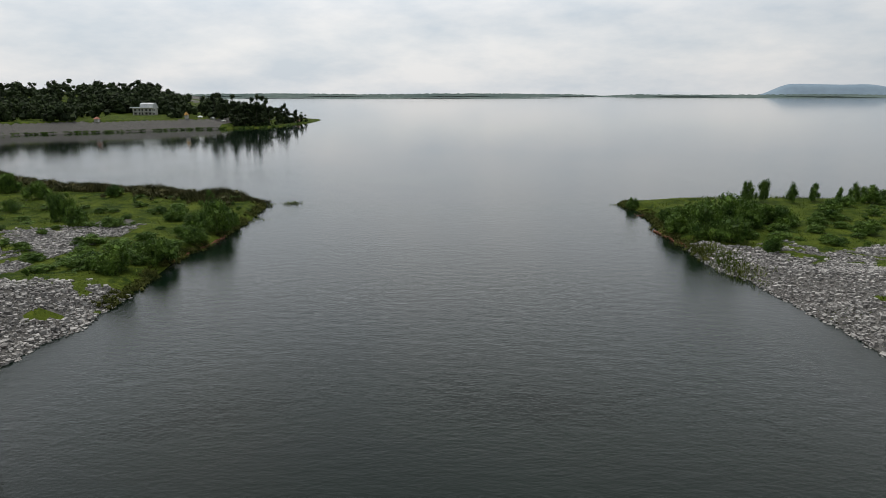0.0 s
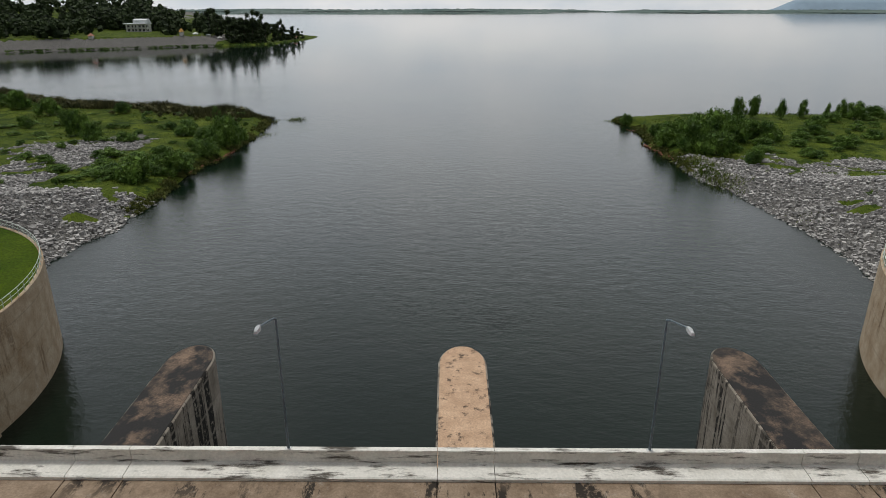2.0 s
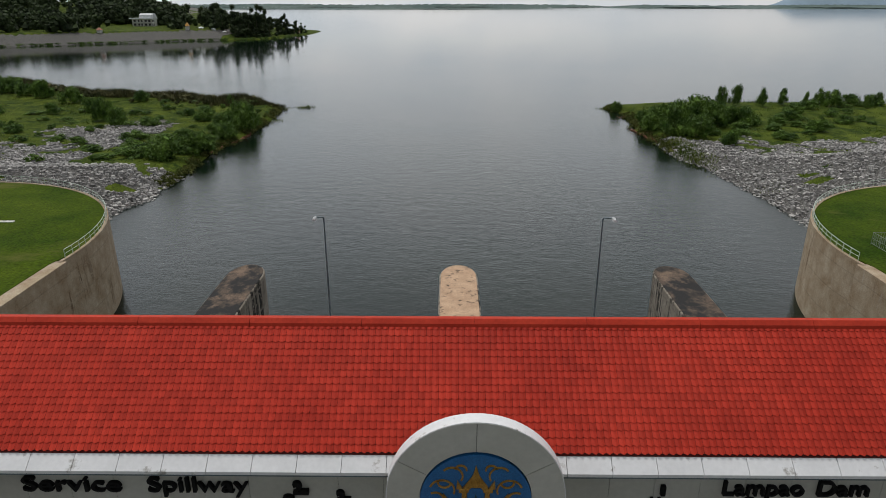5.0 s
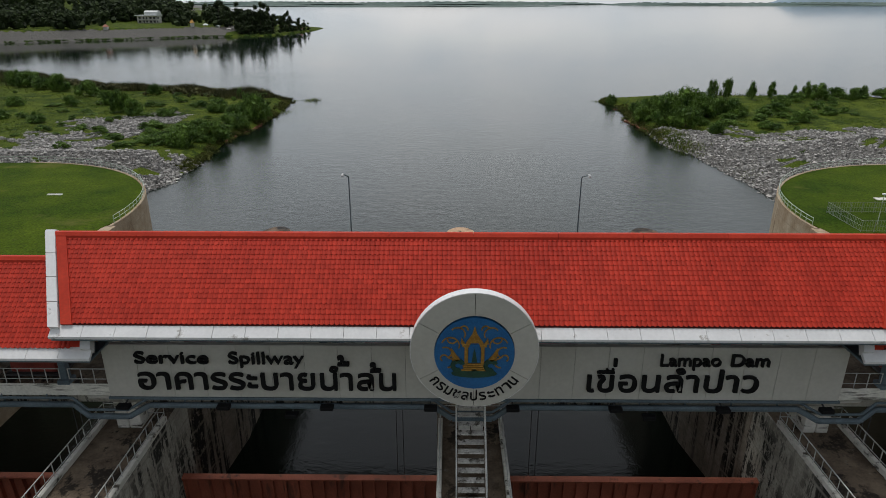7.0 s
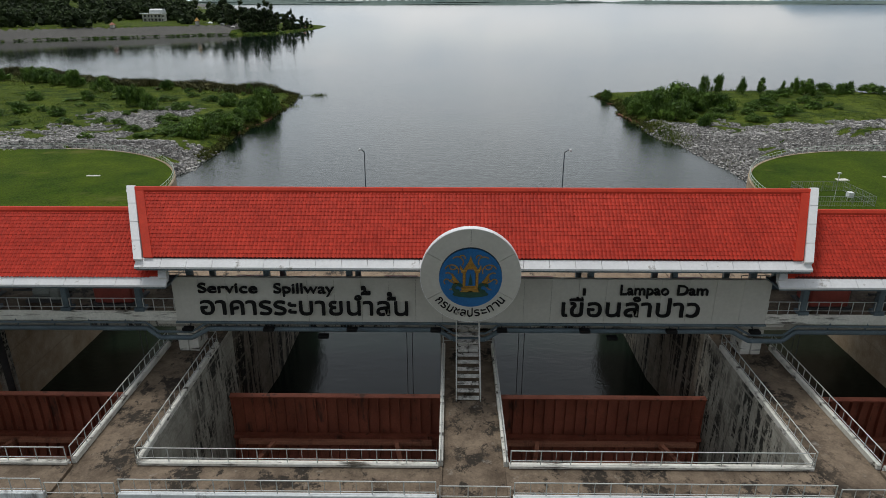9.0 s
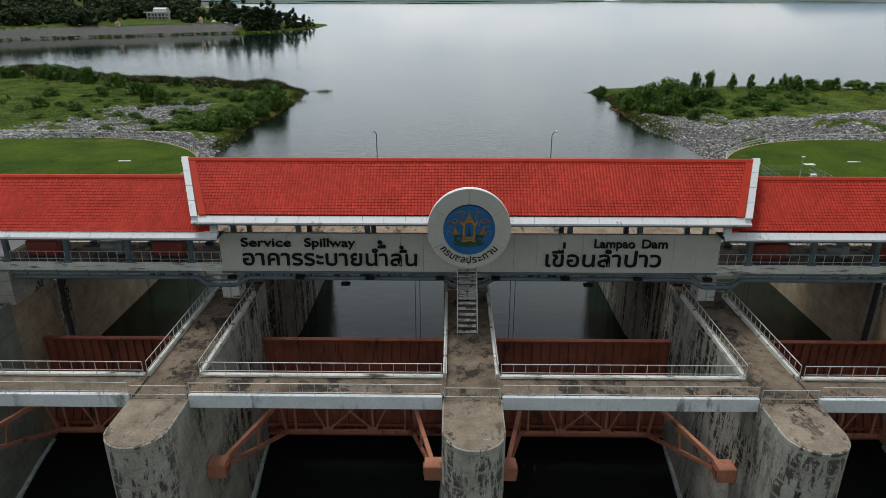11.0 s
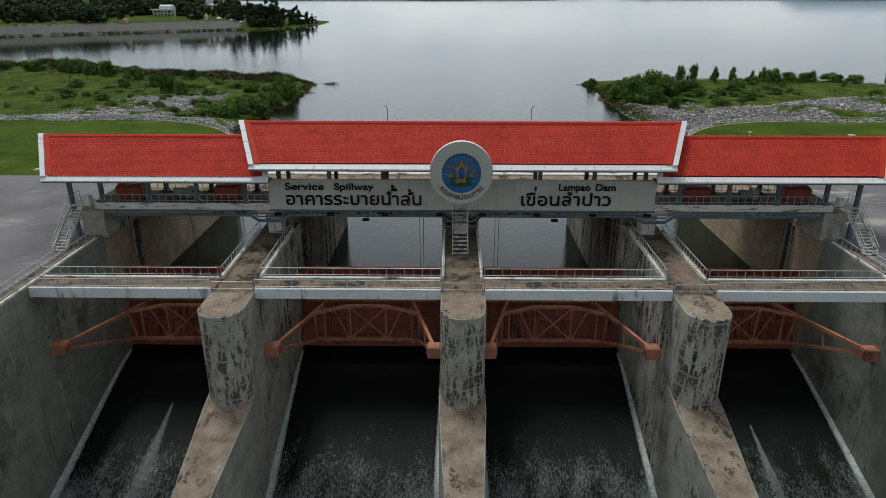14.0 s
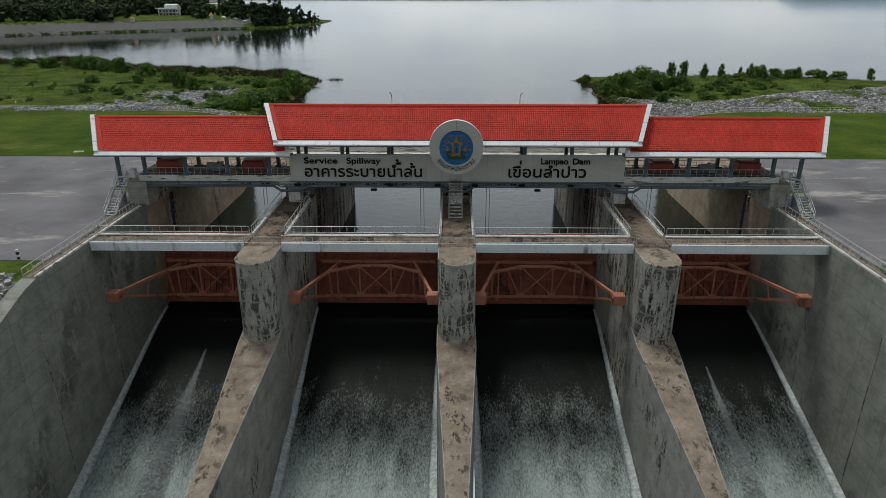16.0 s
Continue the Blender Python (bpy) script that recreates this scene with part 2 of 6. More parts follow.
M_GATE = surface("gate_red_oxide", (0.22, 0.060, 0.033), (0.36, 0.105, 0.06), 0.4, 0.7, bump=0.15, bump_scale=10, stain=(0.09, 0.035, 0.022), stain_amount=0.25, stain_scale=(0.8, 0.8, 0.2))
M_TRUSS = surface("truss_orange_red", (0.38, 0.145, 0.085), (0.50, 0.21, 0.125), 0.6, 0.65, bump=0.1, bump_scale=12, stain=(0.15, 0.06, 0.04), stain_amount=0.25)
M_BLACK = surface("black_letter", (0.006, 0.006, 0.0065), (0.012, 0.012, 0.0125), 2, 0.7, bump=0, spec=0.15)
M_DARK = surface("dark_interior", (0.05, 0.05, 0.05), (0.08, 0.08, 0.08), 1, 0.8)
M_BLUE = surface("emblem_blue", (0.012, 0.11, 0.30), (0.02, 0.15, 0.38), 0.7, 0.4, bump=0.05)
M_GOLD = surface("emblem_gold", (0.30, 0.155, 0.025), (0.50, 0.28, 0.055), 2.5, 0.4, metallic=0.4, bump=0.1)
M_GREEN = surface("emblem_green", (0.012, 0.045, 0.03), (0.02, 0.08, 0.05), 2, 0.5, bump=0.05)
M_ASPHALT = surface("asphalt_worn", (0.085, 0.078, 0.080), (0.165, 0.155, 0.155), 0.09, 0.9, bump_scale=9, stain=(0.30, 0.28, 0.25), stain_amount=0.34, stain_scale=(0.06, 0.2, 0.1))
M_GRASS = surface("grass_ground", (0.030, 0.052, 0.006), (0.105, 0.135, 0.018), 0.1, 0.95, bump=0.8, bump_scale=5, speck=0.5, bump_dist=0.15, stain=(0.022, 0.042, 0.007), stain_amount=0.55, stain_scale=(0.22, 0.22, 0.22), spec=0.05)
M_LAWN = surface("lawn", (0.024, 0.050, 0.003), (0.066, 0.098, 0.006), 0.12, 0.95, bump=0.6, bump_scale=4, speck=0.4, bump_dist=0.1, stain=(0.09, 0.10, 0.02), stain_amount=0.25, stain_scale=(0.06, 0.1, 0.1), spec=0.05)
M_GRAVEL = surface("gravel_ground", (0.06, 0.057, 0.052), (0.19, 0.182, 0.17), 1.2, 0.95, bump=1.0, bump_scale=3.5, speck=0.5, bump_dist=0.3, spec=0.2)
M_STONE = surface("quarry_stone", (0.22, 0.21, 0.20), (0.44, 0.425, 0.40), 0.5, 0.9, bump=0.5, bump_scale=6, island=0.45, spec=0.3)
M_STONE_ONE = surface("quarry_stone_single", (0.22, 0.21, 0.20), (0.44, 0.425, 0.40), 0.5, 0.9, bump=0.5, bump_scale=6, single=0.45, spec=0.3)
M_LEAF = surface("bush_leaf", (0.028, 0.070, 0.008), (0.125, 0.21, 0.026), 0.25, 0.7, bump=0, island=0.45, spec=0.3)
M_LEAF_TREE = surface("tree_leaf", (0.010, 0.020, 0.007), (0.044, 0.066, 0.020), 0.12, 0.8, bump=0, island=0.45, spec=0.2)
M_REED = surface("reed", (0.030, 0.040, 0.013), (0.125, 0.115, 0.048), 0.16, 0.9, bump=0, island=0.5, spec=0.16)
M_BLADE = surface("grass_blade", (0.055, 0.095, 0.010), (0.17, 0.205, 0.036), 0.08, 0.9, bump=0, island=0.5, spec=0.16)
M_WEED = surface("shore_weed", (0.030, 0.045, 0.010), (0.12, 0.125, 0.032), 0.3, 0.9, bump=0, island=0.5, spec=0.1)
M_BARK = surface("bark", (0.05, 0.04, 0.03), (0.11, 0.09, 0.07), 2, 0.9)
M_LOG = surface("rusty_boom", (0.10, 0.035, 0.015), (0.24, 0.085, 0.035), 1.6, 0.8, bump_scale=6)
# air haze is painted into these two base colours, bluest on the hill
M_HAZE = surface("distant_shore_hazed", (0.10, 0.14, 0.13), (0.16, 0.20, 0.18), 0.004, 1.0, bump=0, speck=0.2, bump_scale=0.02, spec=0)
M_HILL = surface("distant_hill_hazed", (0.24, 0.32, 0.39), (0.28, 0.36, 0.43), 0.003, 1.0, bump=0, speck=0.05, bump_scale=0.02, spec=0)
M_HOUSE = surface("house_white_wall", (0.55, 0.54, 0.5), (0.7, 0.69, 0.65), 0.2, 0.8)
M_HOUSEROOF = surface("house_grey_roof", (0.62, 0.64, 0.64), (0.74, 0.76, 0.76), 0.2, 0.6)
M_HUTROOF = surface("hut_red_roof", (0.30, 0.12, 0.08), (0.42, 0.18, 0.12), 0.5, 0.8)
M_MACHINE = surface("hoist_red_paint", (0.20, 0.03, 0.02), (0.30, 0.05, 0.035), 0.8, 0.5)
M_LAMP = surface("grey_lamp_shell", (0.34, 0.35, 0.35), (0.48, 0.49, 0.49), 2, 0.5, bump=0)
M_MACHGREY = surface("hoist_grey_paint", (0.20, 0.22, 0.21), (0.32, 0.34, 0.32), 0.8, 0.5)


def water(name, deep, wave, strength, far_wave):
    m = bpy.data.materials.new(name)
    m.use_nodes = True
    n, l = links_of(m)
    b = n["Principled BSDF"]
    b.inputs["IOR"].default_value = 1.33
    geo = n.new("ShaderNodeNewGeometry")
    big = n.new("ShaderNodeTexNoise")
    big.inputs["Scale"].default_value, big.inputs["Detail"].default_value = 0.012, 7
    l.new(geo.outputs["Position"], big.inputs["Vector"])
    ramp = n.new("ShaderNodeValToRGB")
    ramp.color_ramp.elements[0].position, ramp.color_ramp.elements[0].color = 0.35, (*[c * 0.8 for c in deep], 1)
    ramp.color_ramp.elements[1].position, ramp.color_ramp.elements[1].color = 0.65, (*[c * 1.2 for c in deep], 1)
    l.new(big.outputs["Fac"], ramp.inputs["Fac"])
    l.new(ramp.outputs[0], b.inputs["Base Color"])
    mp = n.new("ShaderNodeMapping")
    mp.inputs["Scale"].default_value = (0.8, 1.2, 1)
    mp.inputs["Rotation"].default_value = (0, 0, radians(12))
    l.new(geo.outputs["Position"], mp.inputs["Vector"])
    n1 = n.new("ShaderNodeTexNoise")
    n1.inputs["Scale"].default_value, n1.inputs["Detail"].default_value, n1.inputs["Roughness"].default_value = wave, 5, 0.6
    l.new(mp.outputs[0], n1.inputs["Vector"])
    n2 = n.new("ShaderNodeTexNoise")
    n2.inputs["Scale"].default_value, n2.inputs["Detail"].default_value = far_wave, 3
    l.new(mp.outputs[0], n2.inputs["Vector"])
    # patches of calmer water
    mr = n.new("ShaderNodeMapRange")
    mr.inputs["From Min"].default_value, mr.inputs["From Max"].default_value = 0.35, 0.65
    mr.inputs["To Min"].default_value, mr.inputs["To Max"].default_value = 0.45, 1.0
    l.new(big.outputs["Fac"], mr.inputs["Value"])
    ad = n.new("ShaderNodeMath")
    ad.operation = "MULTIPLY_ADD"
    l.new(n2.outputs["Fac"], ad.inputs[0])
    ad.inputs[1].default_value = 1.2
    l.new(n1.outputs["Fac"], ad.inputs[2])
    bp = n.new("ShaderNodeBump")
    bp.inputs["Distance"].default_value = 0.25
    ms = n.new("ShaderNodeMath")
    ms.operation = "MULTIPLY"
    l.new(mr.outputs[0], ms.inputs[0])
    ms.inputs[1].default_value = strength
    # calmer towards the far shore
    fx = n.new("ShaderNodeSeparateXYZ")
    l.new(geo.outputs["Position"], fx.inputs[0])
    calm = n.new("ShaderNodeMapRange")
    calm.inputs["From Min"].default_value, calm.inputs["From Max"].default_value = 120, 420
    calm.inputs["To Min"].default_value, calm.inputs["To Max"].default_value = 1.0, 0.16
    l.new(fx.outputs["Y"], calm.inputs["Value"])
    ms2 = n.new("ShaderNodeMath")
    ms2.operation = "MULTIPLY"
    l.new(ms.outputs[0], ms2.inputs[0])
    # quieter between the piers
    inner = n.new("ShaderNodeMapRange")
    inner.inputs["From Min"].default_value, inner.inputs["From Max"].default_value = 30.0, 70.0
    inner.inputs["To Min"].default_value, inner.inputs["To Max"].default_value = 0.45, 1.0
    l.new(fx.outputs["Y"], inner.inputs["Value"])
    # a sheltered, mirror-still strip before the headland
    lee = n.new("ShaderNodeVectorMath")
    lee.operation = "DOT_PRODUCT"
    l.new(geo.outputs["Position"], lee.inputs[0])
    lee.inputs[1].default_value = (-0.482, 1.0, 0.0)
    ragged = n.new("ShaderNodeMath")
    ragged.operation = "MULTIPLY_ADD"
    l.new(big.outputs["Fac"], ragged.inputs[0])
    ragged.inputs[1].default_value = 130.0
    l.new(lee.outputs["Value"], ragged.inputs[2])
    still = n.new("ShaderNodeMapRange")
    still.inputs["From Min"].default_value, still.inputs["From Max"].default_value = 640.0, 680.0
    still.inputs["To Min"].default_value, still.inputs["To Max"].default_value = 1.0, 0.2
    l.new(ragged.outputs[0], still.inputs["Value"])
    quiet = n.new("ShaderNodeMath")
    quiet.operation = "MULTIPLY"
    l.new(inner.outputs[0], quiet.inputs[0])
    l.new(still.outputs[0], quiet.inputs[1])
    wind = n.new("ShaderNodeMath")
    wind.operation = "MULTIPLY"
    l.new(calm.outputs[0], wind.inputs[0])
    l.new(quiet.outputs[0], wind.inputs[1])
    l.new(wind.outputs[0], ms2.inputs[1])
    l.new(ms2.outputs[0], bp.inputs["Strength"])
    l.new(ad.outputs[0], bp.inputs["Height"])
    l.new(bp.outputs[0], b.inputs["Normal"])
    b.inputs["Roughness"].default_value = 0.07
    return m


M_WATER = water("reservoir_water", (0.004, 0.0105, 0.006), 1.6, 0.36, 0.45)


def chute_water():
    """Dark, fast water that breaks into white foam further down the chute."""
    m = bpy.data.materials.new("chute_water")
    m.use_nodes = True
    n, l = links_of(m)
    b = n["Principled BSDF"]
    geo = n.new("ShaderNodeNewGeometry")
    mp = n.new("ShaderNodeMapping")
    mp.inputs["Scale"].default_value = (2.2, 0.85, 0.85)
    l.new(geo.outputs["Position"], mp.inputs["Vector"])
    n1 = n.new("ShaderNodeTexNoise")
    n1.inputs["Scale"].default_value, n1.inputs["Detail"].default_value, n1.inputs["Roughness"].default_value = 2.6, 10, 0.80
    l.new(mp.outputs[0], n1.inputs["Vector"])
    n2 = n.new("ShaderNodeTexNoise")
    n2.inputs["Scale"].default_value, n2.inputs["Detail"].default_value = 0.22, 4
    l.new(mp.outputs[0], n2.inputs["Vector"])
    sx = n.new("ShaderNodeSeparateXYZ")
    l.new(geo.outputs["Position"], sx.inputs[0])
    down = n.new("ShaderNodeMapRange")
    down.inputs["From Min"].default_value, down.inputs["From Max"].default_value = -9.0, -38.0
    down.inputs["To Min"].default_value, down.inputs["To Max"].default_value = -0.24, 0.30
    l.new(sx.outputs["Y"], down.inputs["Value"])
    a1 = n.new("ShaderNodeMath")
    l.new(n1.outputs["Fac"], a1.inputs[0])
    l.new(down.outputs[0], a1.inputs[1])
    a2 = n.new("ShaderNodeMath")
    a2.operation = "MULTIPLY_ADD"
    l.new(n2.outputs["Fac"], a2.inputs[0])
    a2.inputs[1].default_value = 0.35
    l.new(a1.outputs[0], a2.inputs[2])
    fo = n.new("ShaderNodeMapRange")
    fo.inputs["From Min"].default_value, fo.inputs["From Max"].default_value = 0.63, 0.93
    l.new(a2.outputs[0], fo.inputs["Value"])
    mix = n.new("ShaderNodeMix")
    mix.data_type = "RGBA"
    l.new(fo.outputs[0], mix.inputs["Factor"])
    mix.inputs["A"].default_value = (0.007, 0.010, 0.007, 1)
    mix.inputs["B"].default_value = (0.37, 0.42, 0.39, 1)
    l.new(mix.outputs["Result"], b.inputs["Base Color"])
    ro = n.new("ShaderNodeMapRange")
    ro.inputs["To Min"].default_value, ro.inputs["To Max"].default_value = 0.25, 0.9
    l.new(fo.outputs[0], ro.inputs["Value"])
    l.new(ro.outputs[0], b.inputs["Roughness"])
    b.inputs["IOR"].default_value = 1.33
    b.inputs["Specular IOR Level"].default_value = 0.15
    bp = n.new("ShaderNodeBump")
    bp.inputs["Strength"].default_value, bp.inputs["Distance"].default_value = 0.5, 0.15
    l.new(n1.outputs["Fac"], bp.inputs["Height"])
    l.new(bp.outputs[0], b.inputs["Normal"])
    return m


M_CHUTE = chute_water()
M_FOAM = surface("white_foam", (0.26, 0.29, 0.275), (0.56, 0.60, 0.58), 2.2, 0.9, bump=0.5, bump_scale=5, speck=0.2, bump_dist=0.15)


# ---- mesh tools ----
class Mesh:
    """Collects vertices and faces of one part."""

    def __init__(self):
        self.v, self.f = [], []

    def add(self, verts, faces):
        k = len(self.v)
        self.v.extend(tuple(p) for p in verts)
        self.f.extend(tuple(i + k for i in q) for q in faces)
        return self

    def box(self, x0, x1, y0, y1, z0, z1, c=0.02):
        """A box with chamfered edges."""
        x0, x1, y0, y1, z0, z1 = min(x0, x1), max(x0, x1), min(y0, y1), max(y0, y1), min(z0, z1), max(z0, z1)
        c = min(c, 0.3 * min(x1 - x0, y1 - y0, z1 - z0))
        X, Y, Z = (x0, x1), (y0, y1), (z0, z1)
        vs, idx = [], {}
        for i in (0, 1):
            for j in (0, 1):
                for k in (0, 1):
                    sx, sy, sz = (c if i == 0 else -c), (c if j == 0 else -c), (c if k == 0 else -c)
                    for a, p in enumerate(((X[i], Y[j] + sy, Z[k] + sz), (X[i] + sx, Y[j], Z[k] + sz), (X[i] + sx, Y[j] + sy, Z[k]))):
                        idx[i, j, k, a] = len(vs)
                        vs.append(p)
        fs = []
        ring = ((0, 0), (1, 0), (1, 1), (0, 1))
        for s in (0, 1):
            fs.append([idx[s, a, b, 0] for a, b in (ring if s else ring[::-1])])
            fs.append([idx[b, s, a, 1] for a, b in (ring if s else ring[::-1])])
            fs.append([idx[a, b, s, 2] for a, b in (ring if s else ring[::-1])])
        for a in (0, 1):
            for b in (0, 1):
                for q in ([idx[0, a, b, 1], idx[1, a, b, 1], idx[1, a, b, 2], idx[0, a, b, 2]],
                          [idx[a, 0, b, 0], idx[a, 1, b, 0], idx[a, 1, b, 2], idx[a, 0, b, 2]],
                          [idx[a, b, 0, 0], idx[a, b, 1, 0], idx[a, b, 1, 1], idx[a, b, 0, 1]]):
                    fs.append(q)
        for i in (0, 1):
            for j in (0, 1):
                for k in (0, 1):
                    fs.append([idx[i, j, k, a] for a in (0, 1, 2)])
        return self.add(vs, fs)

    def prism(self, poly, z0, z1, bevel=0.0):
        """An upright prism over a polygon (x, y), top edge optionally chamfered inwards."""
        n = len(poly)
        cx, cy = sum(p[0] for p in poly) / n, sum(p[1] for p in poly) / n
        rings = [[(x, y, z0) for x, y in poly]]
        if bevel:
            rings.append([(x, y, z1 - bevel) for x, y in poly])
            rings.append([(x - bevel * (x > cx) + bevel * (x < cx), y - bevel * (y > cy) + bevel * (y < cy), z1) for x, y in poly])
        else:
            rings.append([(x, y, z1) for x, y in poly])
        vs = [p for r in rings for p in r]
        fs = [[(r * n + i), (r * n + (i + 1) % n), ((r + 1) * n + (i + 1) % n), ((r + 1) * n + i)] for r in range(len(rings) - 1) for i in range(n)]
        fs.append(list(range((len(rings) - 1) * n, len(rings) * n)))
        fs.append(list(range(n))[::-1])
        return self.add(vs, fs)

    def along(self, profile, x0, x1):
        """A solid with a (y, z) profile, drawn along x."""
        n = len(profile)
        vs = [(x0, y, z) for y, z in profile] + [(x1, y, z) for y, z in profile]
        fs = [[i, (i + 1) % n, n + (i + 1) % n, n + i] for i in range(n)] + [list(range(n))[::-1], list(range(n, 2 * n))]
        return self.add(vs, fs)

    def rod(self, a, b, r, n=6, r2=None):
        a, b = Vector(a), Vector(b)
        d = (b - a).normalized()
        u = d.cross(Vector((0, 0, 1)) if abs(d.z) < 0.9 else Vector((1, 0, 0))).normalized()
        w = d.cross(u)
        vs = []
        for p, q in ((a, r), (b, r if r2 is None else r2)):
            vs += [p + u * (q * math.cos(2 * math.pi * (i + 0.5) / n)) + w * (q * math.sin(2 * math.pi * (i + 0.5) / n)) for i in range(n)]
        fs = [[i, (i + 1) % n, n + (i + 1) % n, n + i] for i in range(n)] + [list(range(n))[::-1], list(range(n, 2 * n))]
        return self.add(vs, fs)

    def bar(self, a, b, w, h):
        """A square bar from a to b."""
        a, b = Vector(a), Vector(b)
        d = (b - a).normalized()
        u = d.cross(Vector((0, 0, 1)) if abs(d.z) < 0.95 else Vector((0, 1, 0))).normalized() * (w / 2)
        t = u.cross(d).normalized() * (h / 2)
        vs = [p + s * u + q * t for p in (a, b) for s, q in ((-1, -1), (1, -1), (1, 1), (-1, 1))]
        return self.add(vs, [[0, 1, 5, 4], [1, 2, 6, 5], [2, 3, 7, 6], [3, 0, 4, 7], [3, 2, 1, 0], [4, 5, 6, 7]])

    def make(self, name, smooth=False):
        me = bpy.data.meshes.new(name)
        me.from_pydata(self.v, [], self.f)
        bm = bmesh.new()
        bm.from_mesh(me)
        bmesh.ops.recalc_face_normals(bm, faces=bm.faces)
        bm.to_mesh(me)
        bm.free()
        if smooth:
            me.shade_smooth()
        return me


def thing(name, loc=(0, 0, 0), label="", category="", group="", kind=""):
    e = new(name)
    e.location = loc
    e.empty_display_size = 0.2
    return tagged(e, label, category, group, kind)


def origin_of(ob):
    p = Vector((0, 0, 0))
    while ob is not None:
        p += ob.location
        ob = ob.parent
    return p


def part(name, mesh, material, parent, label="", smooth=False):
    """One mesh object under a thing or a part; its geometry is given in world metres."""
    me = mesh.make(name, smooth) if isinstance(mesh, Mesh) else mesh
    base = origin_of(parent)
    me.transform(Matrix.Translation(-base))
    me.materials.append(material)
    ob = new(name, me)
    ob.parent = parent
    return tagged(ob, label)


def single(name, mesh, material, label="", category="", group="", kind="", smooth=False):
    me = mesh.make(name, smooth) if isinstance(mesh, Mesh) else mesh
    me.materials.append(material)
    return tagged(new(name, me), label, category, group, kind)


def arrays_mesh(name, v, f, smooth=False):
    """A mesh from numpy arrays of vertices and of triangles or quads."""
    me = bpy.data.meshes.new(name)
    v, f = np.asarray(v, dtype=np.float32), np.asarray(f, dtype=np.int32)
    k = f.shape[1]
    me.vertices.add(len(v))
    me.vertices.foreach_set("co", v.ravel())
    me.loops.add(f.size)
    me.loops.foreach_set("vertex_index", f.ravel())
    me.polygons.add(len(f))
    me.polygons.foreach_set("loop_start", np.arange(0, f.size, k, dtype=np.int32))
    me.update(calc_edges=True)
    me.validate()
    if smooth:
        me.shade_smooth()
    else:
        me.shade_flat()
    return me


def interp(x, pts):
    return np.interp(x, [p[0] for p in pts], [p[1] for p in pts])


def arc(cx, cy, r, a0, a1, n):
    return [(cx + r * math.cos(radians(a0 + (a1 - a0) * i / n)), cy + r * math.sin(radians(a0 + (a1 - a0) * i / n))) for i in range(n + 1)]


# ---- the plan ----
BAY_WALL = 45.0          # inner face of the outer walls
PIERS = (-23.75, 0.0, 23.75)
HALF = 2.25              # half a pier's thickness
BAYS = ((-45.0, -26.0), (-21.5, -2.25), (2.25, 21.5), (26.0, 45.0))
GROUND = 11.15           # lawns and forecourt
DECK = 11.0              # walkway bridge
ROAD = 12.9              # road bridge behind the hoist house
LAWN_C, LAWN_R = 77.0, 31.7
LAWN_Y = 44.0
CHUTE = ((1.5, -5.6), (-1, -5.8), (-5, -6.6), (-10, -8.0), (-17, -10.2), (-24, -12.4), (-32, -15.0), (-45, -18.5), (-60, -21.0), (-78, -21.5))
SHORE_L = ((60, -58), (78, -64), (87, -67.2), (105, -64.5), (123, -64.5), (147, -66.5), (165, -63.5), (182, -63.8), (197, -63.5), (224, -65.7), (240, -75))
SHORE_R = ((60, 58), (78, 64), (92, 65.5), (115, 64.5), (132, 62.5), (140, 59), (158, 60), (182, 58.7), (200, 62), (214, 62), (228, 59), (245, 75))
BACK_L = ((-1500, 250), (-600, 330), (-400, 320), (-269, 303), (-211, 296), (-163, 266), (-107, 245), (-85, 240), (-64, 231))
BACK_R = ((58, 229), (83, 237), (122, 236), (162, 233), (196, 215), (260, 190), (400, 150), (1500, 60))
FRONT_F = ((-3000, 100), (-1500, 280), (-700, 470), (-432, 551), (-403, 584), (-325, 631), (-271, 675), (-228, 688), (-192, 715), (-180, 800), (-170, 860))


def bumps(x, y, s, seed=0.0):
    """Cheap smooth noise in about -1..1."""
    return (np.sin(x * s + 1.3 * np.sin(y * s * 0.7 + seed)) + np.sin(y * s * 1.13 + 1.7 * np.sin(x * s * 0.61 + seed * 2)) + np.sin((x + y) * s * 0.53 + seed)) / 3


def smooth01(a):
    a = np.clip(a, 0, 1)
    return a * a * (3 - 2 * a)


